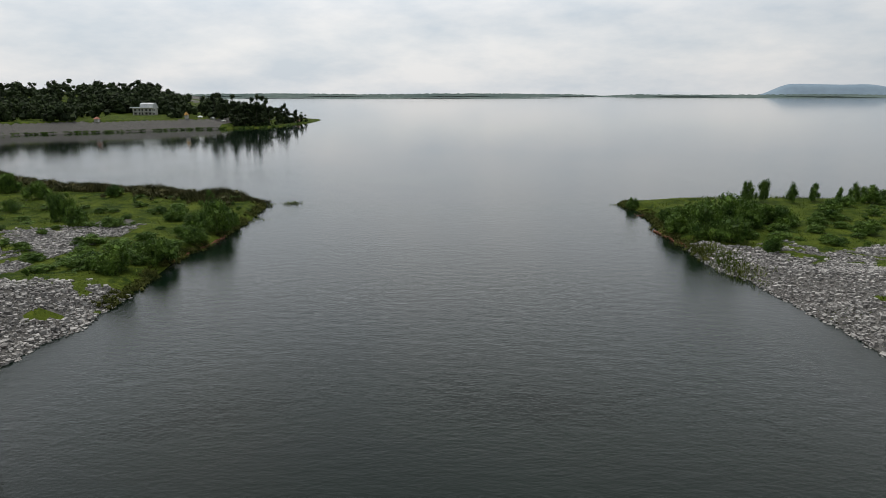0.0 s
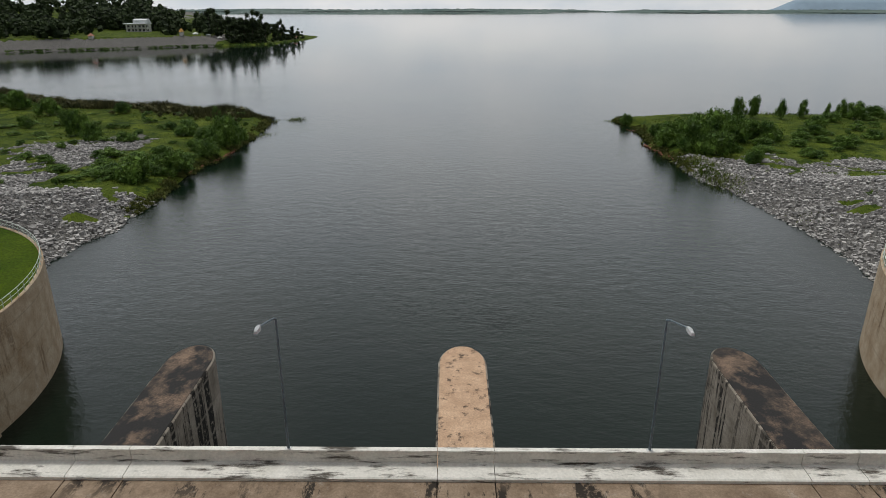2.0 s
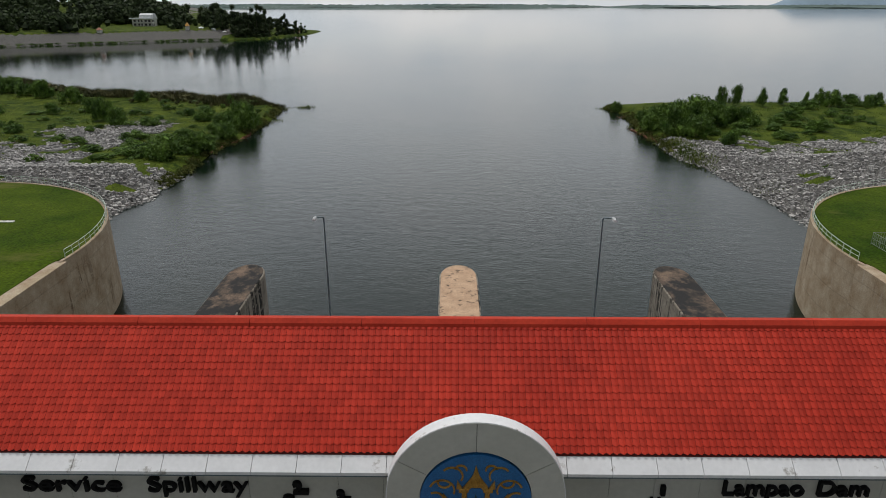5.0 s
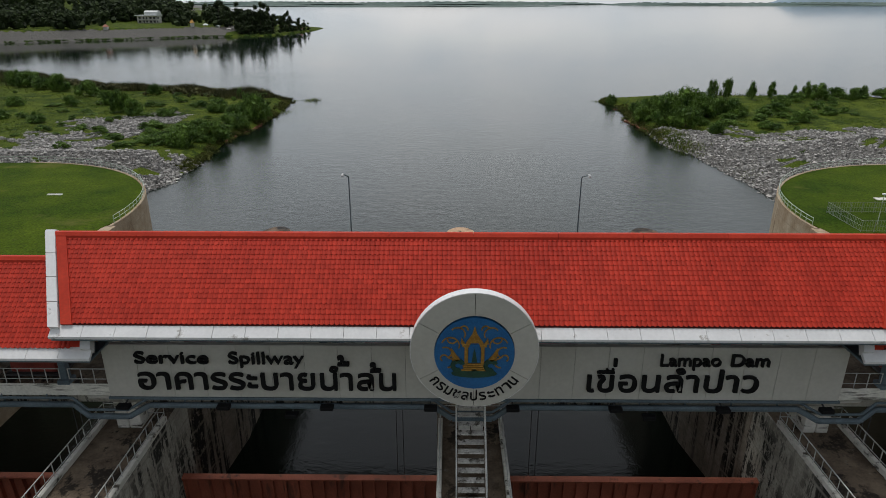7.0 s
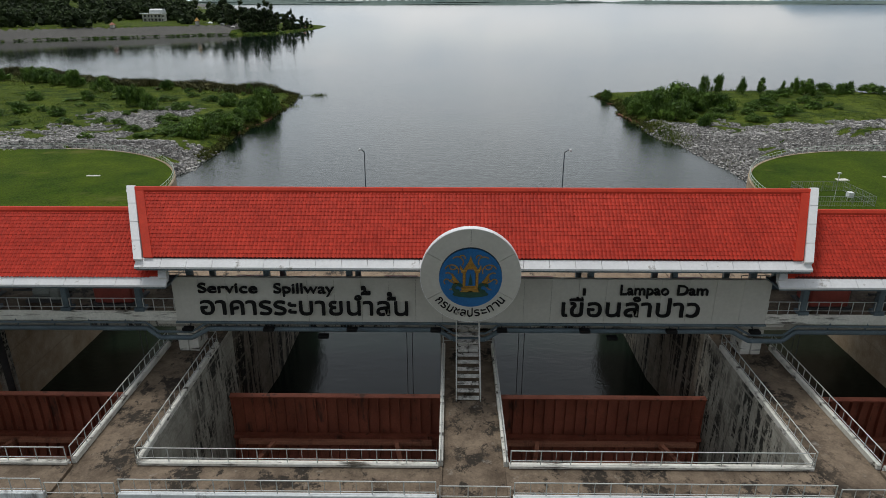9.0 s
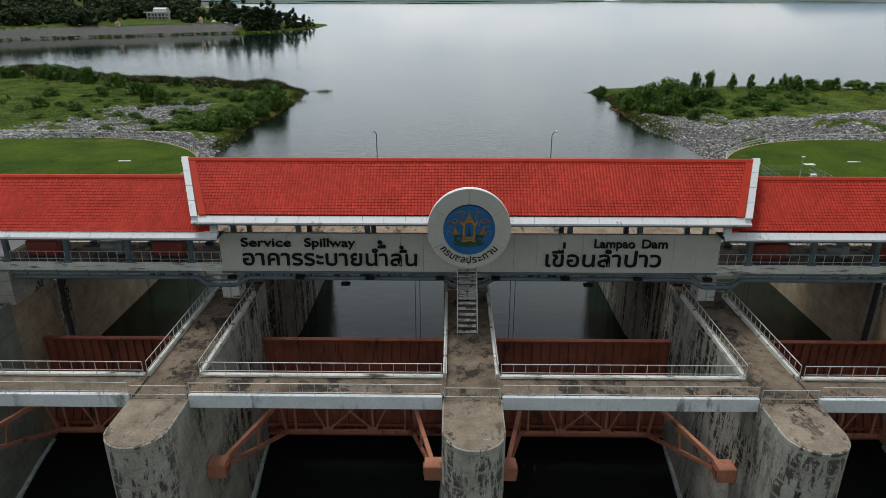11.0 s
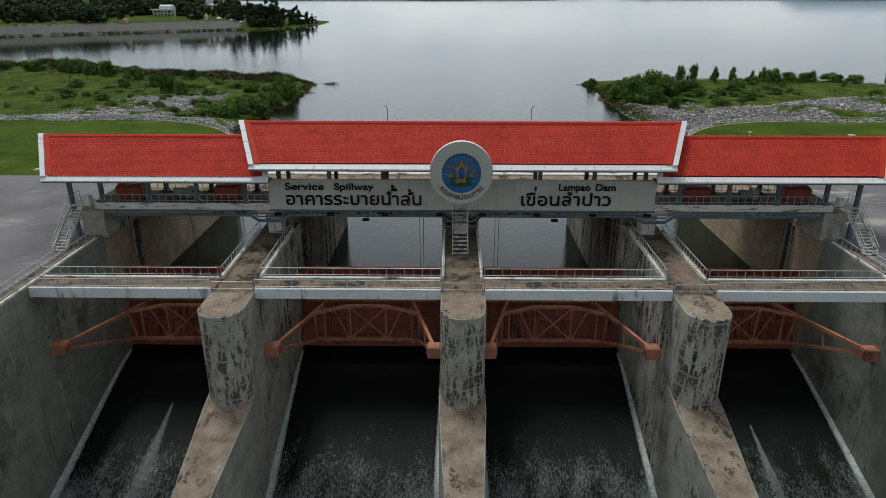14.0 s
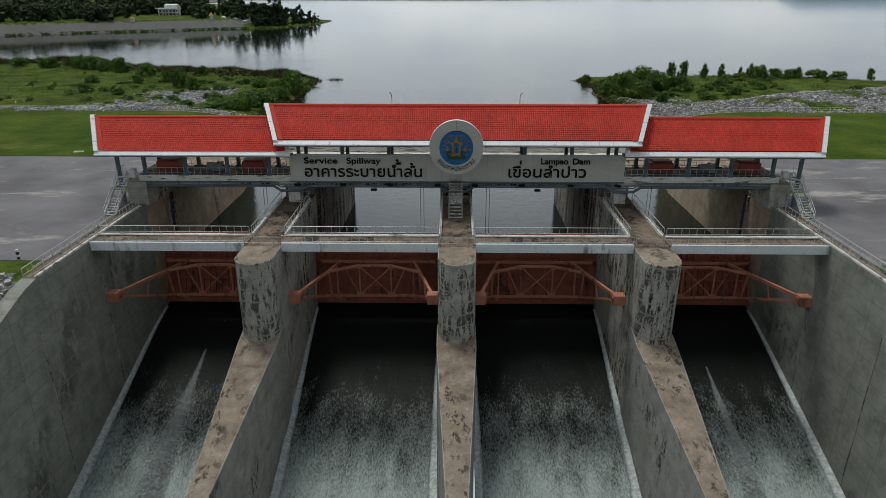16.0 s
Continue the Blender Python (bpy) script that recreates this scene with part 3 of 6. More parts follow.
def height(x, y):
    """Ground height of the whole landscape, lake bed included."""
    x, y = np.asarray(x, dtype=float), np.asarray(y, dtype=float)
    # near banks
    dl = np.minimum(interp(y, SHORE_L) - x, interp(x, BACK_L) - y)
    dr = np.minimum(x - interp(y, SHORE_R), interp(x, BACK_R) - y)
    d = np.where(x < 0, dl, dr)
    d = d + 0.8 * bumps(x, y, 0.35)
    low = 1.9 + 0.5 * bumps(x, y, 0.06, 2) + 0.25 * bumps(x, y, 0.3, 1)
    far_y = np.where(x < 0, 130 + 8 * bumps(x, y, 0.05), 138 + 10 * bumps(x, y, 0.05))
    start = np.where(x < 0, 78.0, 86.0 + 0.28 * np.clip(x - 70, 0, 130))
    bank = low + (GROUND - 0.4 - low) * (1 - smooth01((y - start) / (far_y + np.where(x < 0, 0, 0.35 * np.clip(x - 70, 0, 130)) - start)))
    berm = np.where(x > 0, 2.2 * np.exp(-((y - 108 - 0.15 * (x - 90)) / 11) ** 2) * smooth01((x - 75) / 30) * (1 - smooth01((x - 135) / 35)), 0)
    z = np.minimum(np.clip(0.42 * d, -4, None), bank + berm)
    # ground beside the spillway
    ramp = smooth01((np.abs(x) - 46) / 7)
    road = np.where((y > 3) & (y < 26), (ROAD - 0.1) * (1 - ramp) + (GROUND - 0.12) * ramp, GROUND - 0.12)
    south = road - 7.5 * smooth01((-27 - y) / 26)
    south = south - 24 * smooth01((-72 - y) / 24) * smooth01((105 - np.abs(x)) / 50)
    z = np.where(y < 42, south, z)
    r = np.hypot(np.abs(x) - LAWN_C, y - LAWN_Y)
    z = np.where((r < LAWN_R - 1.8) & (y >= 30), GROUND - 0.12, z)
    z = np.where((np.abs(x) > LAWN_C) & (y >= 30) & (y < LAWN_Y + LAWN_R - 1), GROUND - 0.12, z)
    # far headland with the wood
    df = np.minimum(y - interp(x, FRONT_F), np.minimum((-174.5 - x) * 1.2, (900 - 1.1 * (x + 170) + np.clip(-330 - x, 0, None)) - y))
    zf = np.clip(0.34 * (df + 1.5 * bumps(x, y, 0.08)), -4, 10.5 + 0.5 * bumps(x, y, 0.02))
    # wooded rise behind
    zf = zf + 20 * smooth01((y - interp(x, FRONT_F) - 200) / 400) * smooth01((-0.40 * y - x) / 60) * smooth01((df - 20) / 60)
    zf = np.where(x > -260, np.minimum(zf, 1.3 + 9.2 * smooth01((-222 - x) / 50)), zf)
    z = np.where(y > 340, zf, np.where((y > 250) & (x < -350), np.maximum(z, zf), z))
    return z


def axis(*spans):
    out = []
    for a, b, step in spans:
        out.extend(np.arange(a, b, step))
    out.append(spans[-1][1])
    return np.array(out)


def ground_sheet():
    half = axis((46.6, 150, 1.6), (150, 330, 4), (330, 620, 5), (620, 900, 20), (900, 4800, 260))
    xs = np.concatenate([-half[::-1], [-30, 0, 30], half])
    ys = axis((-1200, -140, 53), (-140, -80, 4), (-80, -24, 1.8), (-24, 42, 2.2), (42, 250, 1.7), (250, 360, 4), (360, 560, 8), (560, 760, 3.2), (760, 950, 10), (950, 2000, 60), (2000, 4800, 280))
    X, Y = np.meshgrid(xs, ys)
    Z = height(X, Y)
    v = np.stack([X, Y, Z], -1).reshape(-1, 3)
    nx = len(xs)
    j, i = np.meshgrid(np.arange(len(ys) - 1), np.arange(nx - 1), indexing="ij")
    q = np.stack([j * nx + i, j * nx + i + 1, (j + 1) * nx + i + 1, (j + 1) * nx + i], -1).reshape(-1, 4)
    c = v[q].mean(1)
    keep = ~((np.abs(c[:, 0]) < 46.6) & (c[:, 1] < 42))
    q, c = q[keep], c[keep]
    me = arrays_mesh("ground", v, q, True)
    me.materials.append(M_GRASS)
    me.materials.append(M_GRAVEL)
    slot = rocky(c[:, 0], c[:, 1], c[:, 2]).astype(np.int32)
    me.polygons.foreach_set("material_index", slot)
    ob = new("ground", me)
    return tagged(ob, "green banks, gravel slopes and lake bed", "ground", kind="structure")


def rocky(x, y, z):
    """Where the banks are faced with loose quarry stone."""
    n = bumps(x, y, 0.11, 3) + 0.6 * bumps(x, y, 0.31, 5) + 0.55 * bumps(x, y, 0.9, 8)
    left = (x < 0) & (y > 74) & (y < 178 + 12 * n) & (n > -0.62 - 0.5 * (z < 1.6) * (y < 138) + 0.42 * smooth01((y - 125) / 40)) & (x > -124 + 18 * n) & ~((x > -92 + 4 * n) & (y > 124 + 5 * n))
    right = (x > 0) & (y > 74) & (y < 164 - 0.18 * (x - 60) + 7 * n) & (n > -0.18 - 0.7 * (z < 3.2)) & (x < 175 + 15 * n)
    south = (y < -27 + 2 * n) & (y > -75) & (np.abs(x) < 75) & (n > -0.2)
    far = (y > 450) & (z < 9.3) & (z > -0.5) & (x < -240)
    return (left | right | south | far) & (z > -2.5) & ~((np.hypot(np.abs(x) - LAWN_C, y - LAWN_Y) < LAWN_R))


ground_sheet()


# ---- water ----
def water_sheet():
    """One reservoir surface from the gates to the horizon, finer near the structure."""
    m = Mesh()
    xs = [-4800, -1500, -500, -200, -46, 46, 200, 500, 1500, 4800]
    ys = [0.6, 30, 60, 120, 250, 500, 1000, 2200, 4800]
    n = len(xs)
    vs = [(x, y, 0.0) for y in ys for x in xs]
    m.add(vs, [[j * n + i, j * n + i + 1, (j + 1) * n + i + 1, (j + 1) * n + i] for j in range(len(ys) - 1) for i in range(n - 1)])
    single("water", m, M_WATER, "calm dark reservoir water with fine ripples", "water", kind="structure")


water_sheet()


def chute_sheet(x0, x1):
    ys = np.arange(1.5, -78, -0.8)
    xs = np.linspace(x0, x1, 22)
    X, Y = np.meshgrid(xs, ys)
    Z = interp(-Y, [(-y, z) for y, z in CHUTE]) + 0.06 * bumps(X, Y, 1.9) * np.clip(-Y / 15, 0, 2.5)
    v = np.stack([X, Y, Z], -1).reshape(-1, 3)
    nx = len(xs)
    j, i = np.meshgrid(np.arange(len(ys) - 1), np.arange(nx - 1), indexing="ij")
    q = np.stack([j * nx + i, (j + 1) * nx + i, (j + 1) * nx + i + 1, j * nx + i + 1], -1).reshape(-1, 4)
    single("water", arrays_mesh("water", v, q, True), M_CHUTE, "dark water racing down the chute into white foam", "water", kind="structure")


for x0, x1 in BAYS:
    chute_sheet(x0, x1)


single("water", Mesh().add([(-105, -1200, -18.6), (105, -1200, -18.6), (105, -62, -18.6), (-105, -62, -18.6)], [[0, 1, 2, 3]]), M_WATER, "dark tailwater below the chutes", "water", kind="structure")


def chute_z(y):
    return float(interp(-y, [(-a, b) for a, b in CHUTE]))


# ---- outer walls, piers and road bridge ----
def outer_wall(side):
    """Long retaining wall of the spillway, level beside the hoist house, falling along the chute."""
    s = side
    root = thing("wall_west" if s < 0 else "wall_east", (s * 46, 0, 0), "stained grey concrete retaining wall of the spillway", "wall", kind="structure")
    top = [(41, DECK + 0.1), (-29.5, DECK + 0.1), (-31.5, DECK - 0.2), (-34, DECK - 1.0), (-38, DECK - 2.4), (-70, -2.0), (-80, -4.0)]
    for line, mat in (([(41, -23), (41, DECK + 0.1), (-3, DECK + 0.1), (-3, -23)], M_TANWALL),
                      ([(-3, -23), (-3, DECK + 0.1)] + top[1:] + [(-80, -23)], M_WALL)):
        n = len(line)
        m = Mesh()
        vs = [(s * BAY_WALL, y, z) for y, z in line] + [(s * (BAY_WALL + 1.6), y, z) for y, z in line]
        m.add(vs, [[i, (i + 1) % n, n + (i + 1) % n, n + i] for i in range(n)] + [list(range(n)), list(range(n, 2 * n))[::-1]])
        part("wall_body", m, mat, root)
    k = Mesh()
    k.box(s * 45.05, s * 45.35, -29.4, -4.2, DECK + 0.1, DECK + 0.32)
    part("kerb", k, M_WHITE, root, "white painted kerb")
    g = Mesh()
    for y in (4.0, 5.6):
        g.box(s * 44.7, s * 45.2, y, y + 0.35, -6, DECK - 0.6, 0.03)
    part("stoplog_guide", g, M_CONC, root)
    # no recess here: the slot's shade is a dark strip on the wall face
    part("stoplog_slot", Mesh().box(s * 44.9, s * 45.1, 4.37, 5.58, -6, DECK - 0.7, 0.01), M_DARK, root, "dark strip painted for the shade in the stop-log slot")
    for y, z in ((-17.4, -6), (-31, -9)):
        b = Mesh().box(s * 44.93, s * 45.1, y, y + 0.12, chute_z(y), DECK - 1.5 if y > -29 else 5.5, 0.02)
        part("joint_strip", b, M_CONC, root)


outer_wall(-1)
outer_wall(1)


def pier(x, tan):
    root = thing("pier", (x, 0, 0), "weathered concrete spillway pier with black streaks and rounded noses", "pier", "spillway piers", "structure")
    m = Mesh()
    m.prism([(x - HALF, 3), (x - HALF, -22.1)] + arc(x, -22.1, HALF, 180, 360, 14)[1:] + [(x + HALF, 3)], -23, DECK - 0.25, 0.06)
    part("downstream_body", m, M_CONC, root)
    t = Mesh()
    t.box(x - HALF + 0.1, x + HALF - 0.1, -18.6, 3, DECK - 0.3, DECK - 0.22, 0.01)
    nose_top = Mesh().prism([(x - HALF + 0.1, -18.61), (x - HALF + 0.1, -22.1)] + arc(x, -22.1, HALF - 0.1, 180, 360, 14)[1:] + [(x + HALF - 0.1, -18.61)], DECK - 0.3, DECK - 0.22)
    part("nose_slab", nose_top, M_CAP, root, "worn tan concrete nose top")
    part("top_slab", t, M_CONC_TOP, root, "mottled tan and black concrete top")
    u = Mesh()
    xu, hu = 0.93 * x - 0.22, 1.95
    nose = [(xu + hu * math.cos(radians(a)), 33.8 + 3.0 * math.sin(radians(a))) for a in range(0, 181, 12)]
    u.prism([(x - HALF, 3.0), (x + HALF, 3.0), (xu + hu, 12.0)] + nose + [(xu - hu, 12.0)], -23, 12.55, 0.08)
    part("upstream_body", u, M_CONC_UP, root)
    nose2 = [(xu + (hu - 0.14) * math.cos(radians(a)), 33.8 + 2.85 * math.sin(radians(a))) for a in range(0, 181, 12)]
    c = Mesh().prism([(xu - hu + 0.14, 20.5), (xu + hu - 0.14, 20.5)] + nose2, 12.5, 12.6)
    part("upstream_cap", c, M_NOSE_TAN if tan else M_NOSE_DARK, root, "tan concrete cap" if tan else "blackened concrete cap")
    # low dividing wall that follows the pier down the chute
    w = Mesh()
    ys = (-21.0, -24.6, -46.0, -66.0)
    hw = (HALF + 0.12, HALF + 0.12, 1.05, 0.8)
    tz = (1.4, 0.55, -3.4, -9.5)
    vs, fs = [], []
    for y, h, z in zip(ys, hw, tz):
        vs += [(x - h, y, -23), (x - h, y, z), (x + h, y, z), (x + h, y, -23)]
    for i in range(3):
        a, b = 4 * i, 4 * i + 4
        fs += [[a, a + 1, b + 1, b], [a + 1, a + 2, b + 2, b + 1], [a + 2, a + 3, b + 3, b + 2]]
    fs += [[0, 3, 2, 1], [12, 13, 14, 15]]
    w.add(vs, fs)
    part("dividing_wall", w, M_CONC_LOW, root)
    cap = Mesh()
    vs = []
    for y, h, z in zip(ys, hw, tz):
        vs += [(x - h + 0.1, y, z + 0.02), (x + h - 0.1, y, z + 0.02), (x - h + 0.1, y, z - 0.1), (x + h - 0.1, y, z - 0.1)]
    fs = []
    for i in range(3):
        a, b = 4 * i, 4 * i + 4
        fs += [[a, a + 1, b + 1, b], [a + 2, b + 2, b + 3, a + 3], [a, b, b + 2, a + 2], [a + 1, a + 3, b + 3, b + 1]]
    cap.add(vs, fs)
    part("dividing_cap", cap, M_CAP, root)
    g = Mesh()
    for s in (-1, 1):
        for y in (3.6, 4.6, 7.0):
            g.box(x + s * (HALF - 0.05), x + s * (HALF + 0.18), y, y + 0.3, -6, 12.3, 0.03)
    part("stoplog_guide", g, M_CONC_UP, root)
    # slots are dark strips just proud of the pier, their inner shade as colour
    for s in (-1, 1):
        for y0, y1 in ((3.92, 4.58), (5.4, 6.96)):
            part("stoplog_slot", Mesh().box(x + s * (HALF - 0.1), x + s * (HALF + 0.03), y0, y1, -6, 12.0, 0.01), M_DARK, root, "dark strip painted for the shade in the stop-log slot")


for px in PIERS:
    pier(px, px == 0)


def road_bridge():
    root = thing("road_bridge", (0, 13, 12), "worn concrete road bridge with white parapet", "bridge", kind="structure")
    for a, b in ((-46.5, -24.33), (-24.27, -20.83), (-20.77, -2.03), (-1.97, 1.42), (1.48, 20.17), (20.23, 23.57), (23.63, 46.5)):
        part("deck_slab", Mesh().box(a, b, 5.5, 21.3, ROAD - 0.9, ROAD, 0.015), M_ROAD, root)
    for sy, name in ((1, "parapet"), (-1, "parapet")):
        yo, yi = (21.2, 19.6) if sy > 0 else (5.6, 7.0)
        for a, b in ((-46.5, -24.32), (-24.28, -20.82), (-20.78, -2.02), (-1.98, 1.43), (1.47, 20.18), (20.22, 23.58), (23.62, 46.5)):
            p = Mesh().along([(yo, ROAD - 0.3), (yo, ROAD + 1.28), (yo - sy * 0.34, ROAD + 1.28), (yo - sy * 0.34, ROAD + 1.12), (yo - sy * 0.26, ROAD + 1.08),
                              (yo - sy * 0.26, ROAD + 0.35), (yi + sy * 0.1, ROAD + 0.26), (yi, ROAD + 0.2), (yi, ROAD + 0.004)], a, b)
            part(name, p, M_WHITE, root, "white parapet with sloping kerb")
    for i in range(32):
        x = -45 + i * 2.9
        part("moulding", Mesh().box(x, x + 1.5, 20.83, 20.88, ROAD + 1.13, ROAD + 1.26, 0.01), M_WHITE, root)


road_bridge()


def lamp_post(x):
    side = -1 if x < 0 else 1
    root = thing("street_lamp", (x, 21.05, ROAD + 1.25), "tall grey street lamp with single arm on the parapet", "lamp", "bridge street lamps")
    z0 = ROAD + 1.25
    part("pole", Mesh().rod((x, 21.05, z0 - 0.3), (x, 21.05, 23.0), 0.085, 8, 0.055), M_STEELBLUE, root)
    part("base_plate", Mesh().box(x - 0.2, x + 0.2, 20.9, 21.2, z0 - 0.02, z0 + 0.05), M_RAIL, root)
    a = Mesh()
    a.rod((x, 21.05, 22.95), (x, 20.6, 23.2), 0.06, 6)
    a.rod((x, 20.6, 23.2), (x, 18.0, 24.05), 0.055, 6)
    part("arm", a, M_STEELBLUE, root)
    h = Mesh()
    h.add([(x + dx, 18.1 - dy, 24.05 + dz) for dx, dy, dz in ((-0.09, 0, -0.06), (0.09, 0, -0.06), (0.16, 0.4, -0.1), (0.1, 0.8, -0.08), (-0.1, 0.8, -0.08), (-0.16, 0.4, -0.1),
                                                                     (-0.06, 0, 0.06), (0.06, 0, 0.06), (0.11, 0.4, 0.1), (0.06, 0.75, 0.06), (-0.06, 0.75, 0.06), (-0.11, 0.4, 0.1))],
          [[0, 1, 2, 3, 4, 5], [6, 7, 8, 9, 10, 11]] + [[i, (i + 1) % 6, 6 + (i + 1) % 6, 6 + i] for i in range(6)])
    part("lamp_head", h, M_LAMP, root, "grey lamp head")


lamp_post(-11.1)
lamp_post(10.9)


# ---- lawns behind the curved basin walls ----
def lawn(side):
    s = side
    ring = [(s * x, y) for x, y in arc(LAWN_C, LAWN_Y, LAWN_R, 186, 90, 40)]
    w = Mesh()
    inner = [(s * x, y) for x, y in arc(LAWN_C, LAWN_Y, LAWN_R - 0.4, 186, 90, 40)]
    n = len(ring)
    vs = [(x, y, -6) for x, y in ring] + [(x, y, GROUND + 0.05) for x, y in ring] + [(x, y, GROUND + 0.05) for x, y in inner] + [(x, y, -6) for x, y in inner]
    w.add(vs, [[k * n + i, k * n + i + 1, ((k + 1) % 4) * n + i + 1, ((k + 1) % 4) * n + i] for k in range(4) for i in range(n - 1)])
    single("wall_basin_west" if s < 0 else "wall_basin_east", w, M_TANWALL, "curved tan concrete basin wall with water stains", "wall", kind="structure", smooth=False)
    g = Mesh()
    poly = [(s * 46.7, 25.5), (s * 46.5, 40)] + inner[2:] + [(s * 240, LAWN_Y + LAWN_R - 0.4), (s * 240, 25.5)]
    g.prism(poly, GROUND - 0.4, GROUND)
    single("lawn", g, M_LAWN, "flat green lawn behind the basin wall", "lawn", kind="structure")
    # railing along the rim
    root = thing("railing", (ring[0][0], ring[0][1], GROUND), "pale green tube railing along the lawn's rim", "railing")
    line = [(s * x, y) for x, y in arc(LAWN_C, LAWN_Y, LAWN_R - 0.2, 184, 90, 34)] + [(s * (LAWN_C + 3 * i), LAWN_Y + LAWN_R - 0.2) for i in range(1, 40)]
    for z, r in ((1.1, 0.04), (0.6, 0.03)):
        for a, b in zip(line[:-1], line[1:]):
            part("rail", Mesh().rod((*a, GROUND + z), (*b, GROUND + z), r, 5), M_GREENRAIL, root)
    p0 = Mesh().rod((0, 0, 0), (0, 0, 1.1), 0.04, 5).make("post")
    p0.materials.append(M_GREENRAIL)
    for a in line:
        o = new("post", p0)
        o.parent = root
        o.location = (a[0] - ring[0][0], a[1] - ring[0][1], 0)


lawn(-1)
lawn(1)


def forecourt(side):
    s = side
    m = Mesh()
    m.prism([(s * 46.7, -24.5), (s * 46.7, 2.9), (s * 53.5, 4), (s * 53.5, 25.4), (s * 240, 25.4), (s * 240, -20), (s * 90, -24.5)], GROUND - 0.3, GROUND - 0.03)
    single("forecourt_west" if s < 0 else "forecourt_east", m, M_ASPHALT, "worn grey asphalt forecourt with pale patches", "pavement", kind="structure")


forecourt(-1)
forecourt(1)


# ---- railings ----
POST = Mesh().rod((0, 0, 0), (0, 0, 1.08), 0.035, 5).make("post")
POST.materials.append(M_RAIL)
BALUSTER = Mesh().rod((0, 0, 0.28), (0, 0, 1.06), 0.022, 4).make("baluster")
BALUSTER.materials.append(M_RAIL)


def railing(a, b, label="galvanised steel tube railing with posts", step=0.93, minor=True):
    """Two tubes with posts, every second one only between the tubes."""
    a, b = Vector(a), Vector(b)
    root = thing("railing", a, label, "railing", "spillway railings")
    for z, r in ((1.06, 0.04), (0.30, 0.03)):
        part("rail", Mesh().rod(a + Vector((0, 0, z)), b + Vector((0, 0, z)), r, 6), M_RAIL, root)
    n = max(1, round((b - a).length / step))
    for i in range(n + 1):
        full = i % 2 == 0 or i == n or not minor
        o = new("post" if full else "baluster", POST if full else BALUSTER)
        o.parent = root
        o.location = (b - a) * (i / n)


# ---- walkway bridge over the chutes ----
def walkway(x0, x1):
    root = thing("walkway", ((x0 + x1) / 2, -17.1, DECK), "concrete walkway span with pale beam over the chute", "walkway", "walkway spans", "structure")
    part("slab", Mesh().box(x0 - 0.25, x1 + 0.25, -18.3, -15.75, DECK - 0.3, DECK, 0.02), M_CONC_TOP, root)
    part("beam", Mesh().box(x0 + 0.02, x1 - 0.02, -18.62, -18.3, DECK - 1.0, DECK + 0.12, 0.03), M_BEAM, root, "pale grey-blue beam")
    part("back_beam", Mesh().box(x0 + 0.02, x1 - 0.02, -15.75, -15.5, DECK - 1.0, DECK + 0.02, 0.03), M_BEAM, root)
    part("kerb", Mesh().box(x0, x1, -15.95, -15.55, DECK + 0.024, DECK + 0.24, 0.03), M_WHITE, root, "white painted kerb")
    railing((x0 + 0.1, -15.75, DECK + 0.2), (x1 - 0.1, -15.75, DECK + 0.2))
    railing((x0 + 0.1, -18.4, DECK), (x1 - 0.1, -18.4, DECK))


for bay in BAYS:
    walkway(*bay)
for px in PIERS:
    for s in (-1, 1):
        k = Mesh().box(px + s * 1.95, px + s * 2.25, -15.5, -0.2, DECK - 0.22, DECK + 0.2, 0.03)
        single("kerb", k, M_WHITE, "white painted kerb along the pier edge", "kerb", kind="structure")
        railing((px + s * 2.1, -15.6, DECK + 0.15), (px + s * 2.1, -0.2, DECK + 0.15))
        railing((px + s * 2.1, -0.2, DECK + 0.15), (px + s * 0.95, -0.2, DECK + 0.15), minor=False)
    railing((px - 2.1, -18.5, DECK - 0.2), (px + 2.1, -18.5, DECK - 0.2))
for s in (-1, 1):
    railing((s * 45.2, -29.3, DECK + 0.3), (s * 45.2, -15.6, DECK + 0.3))
    railing((s * 45.2, -15.6, DECK + 0.3), (s * 45.2, -4.5, DECK + 0.3))
    railing((s * 46.5, -29.3, DECK + 0.1), (s * 46.5, -8.2, DECK + 0.1))
    p = Mesh().box(s * 45.35, s * 46.6, -29.4, -3.3, DECK + 0.08, DECK + 0.14)
    single("wall_path", p, M_CONC_TOP, "mottled concrete path along the wall top", "path", kind="structure")


# ---- radial gates ----
PIN_Y, PIN_Z, GATE_R = -16.8, 3.05, 17.6


def on_gate(r, deg):
    return PIN_Y + r * math.cos(radians(deg)), PIN_Z + r * math.sin(radians(deg))


def curved_plate(x0, x1, r0, r1, a0, a1, n=14):
    m = Mesh()
    vs = []
    for i in range(n + 1):
        a = a0 + (a1 - a0) * i / n
        (yo, zo), (yi, zi) = on_gate(r1, a), on_gate(r0, a)
        vs += [(x0, yo, zo), (x1, yo, zo), (x1, yi, zi), (x0, yi, zi)]
    fs = [[0, 1, 2, 3], [4 * n + 3, 4 * n + 2, 4 * n + 1, 4 * n]]
    for i in range(n):
        a, b = 4 * i, 4 * i + 4
        fs += [[a + k, b + k, b + (k + 1) % 4, a + (k + 1) % 4] for k in range(4)]
    return m.add(vs, fs)


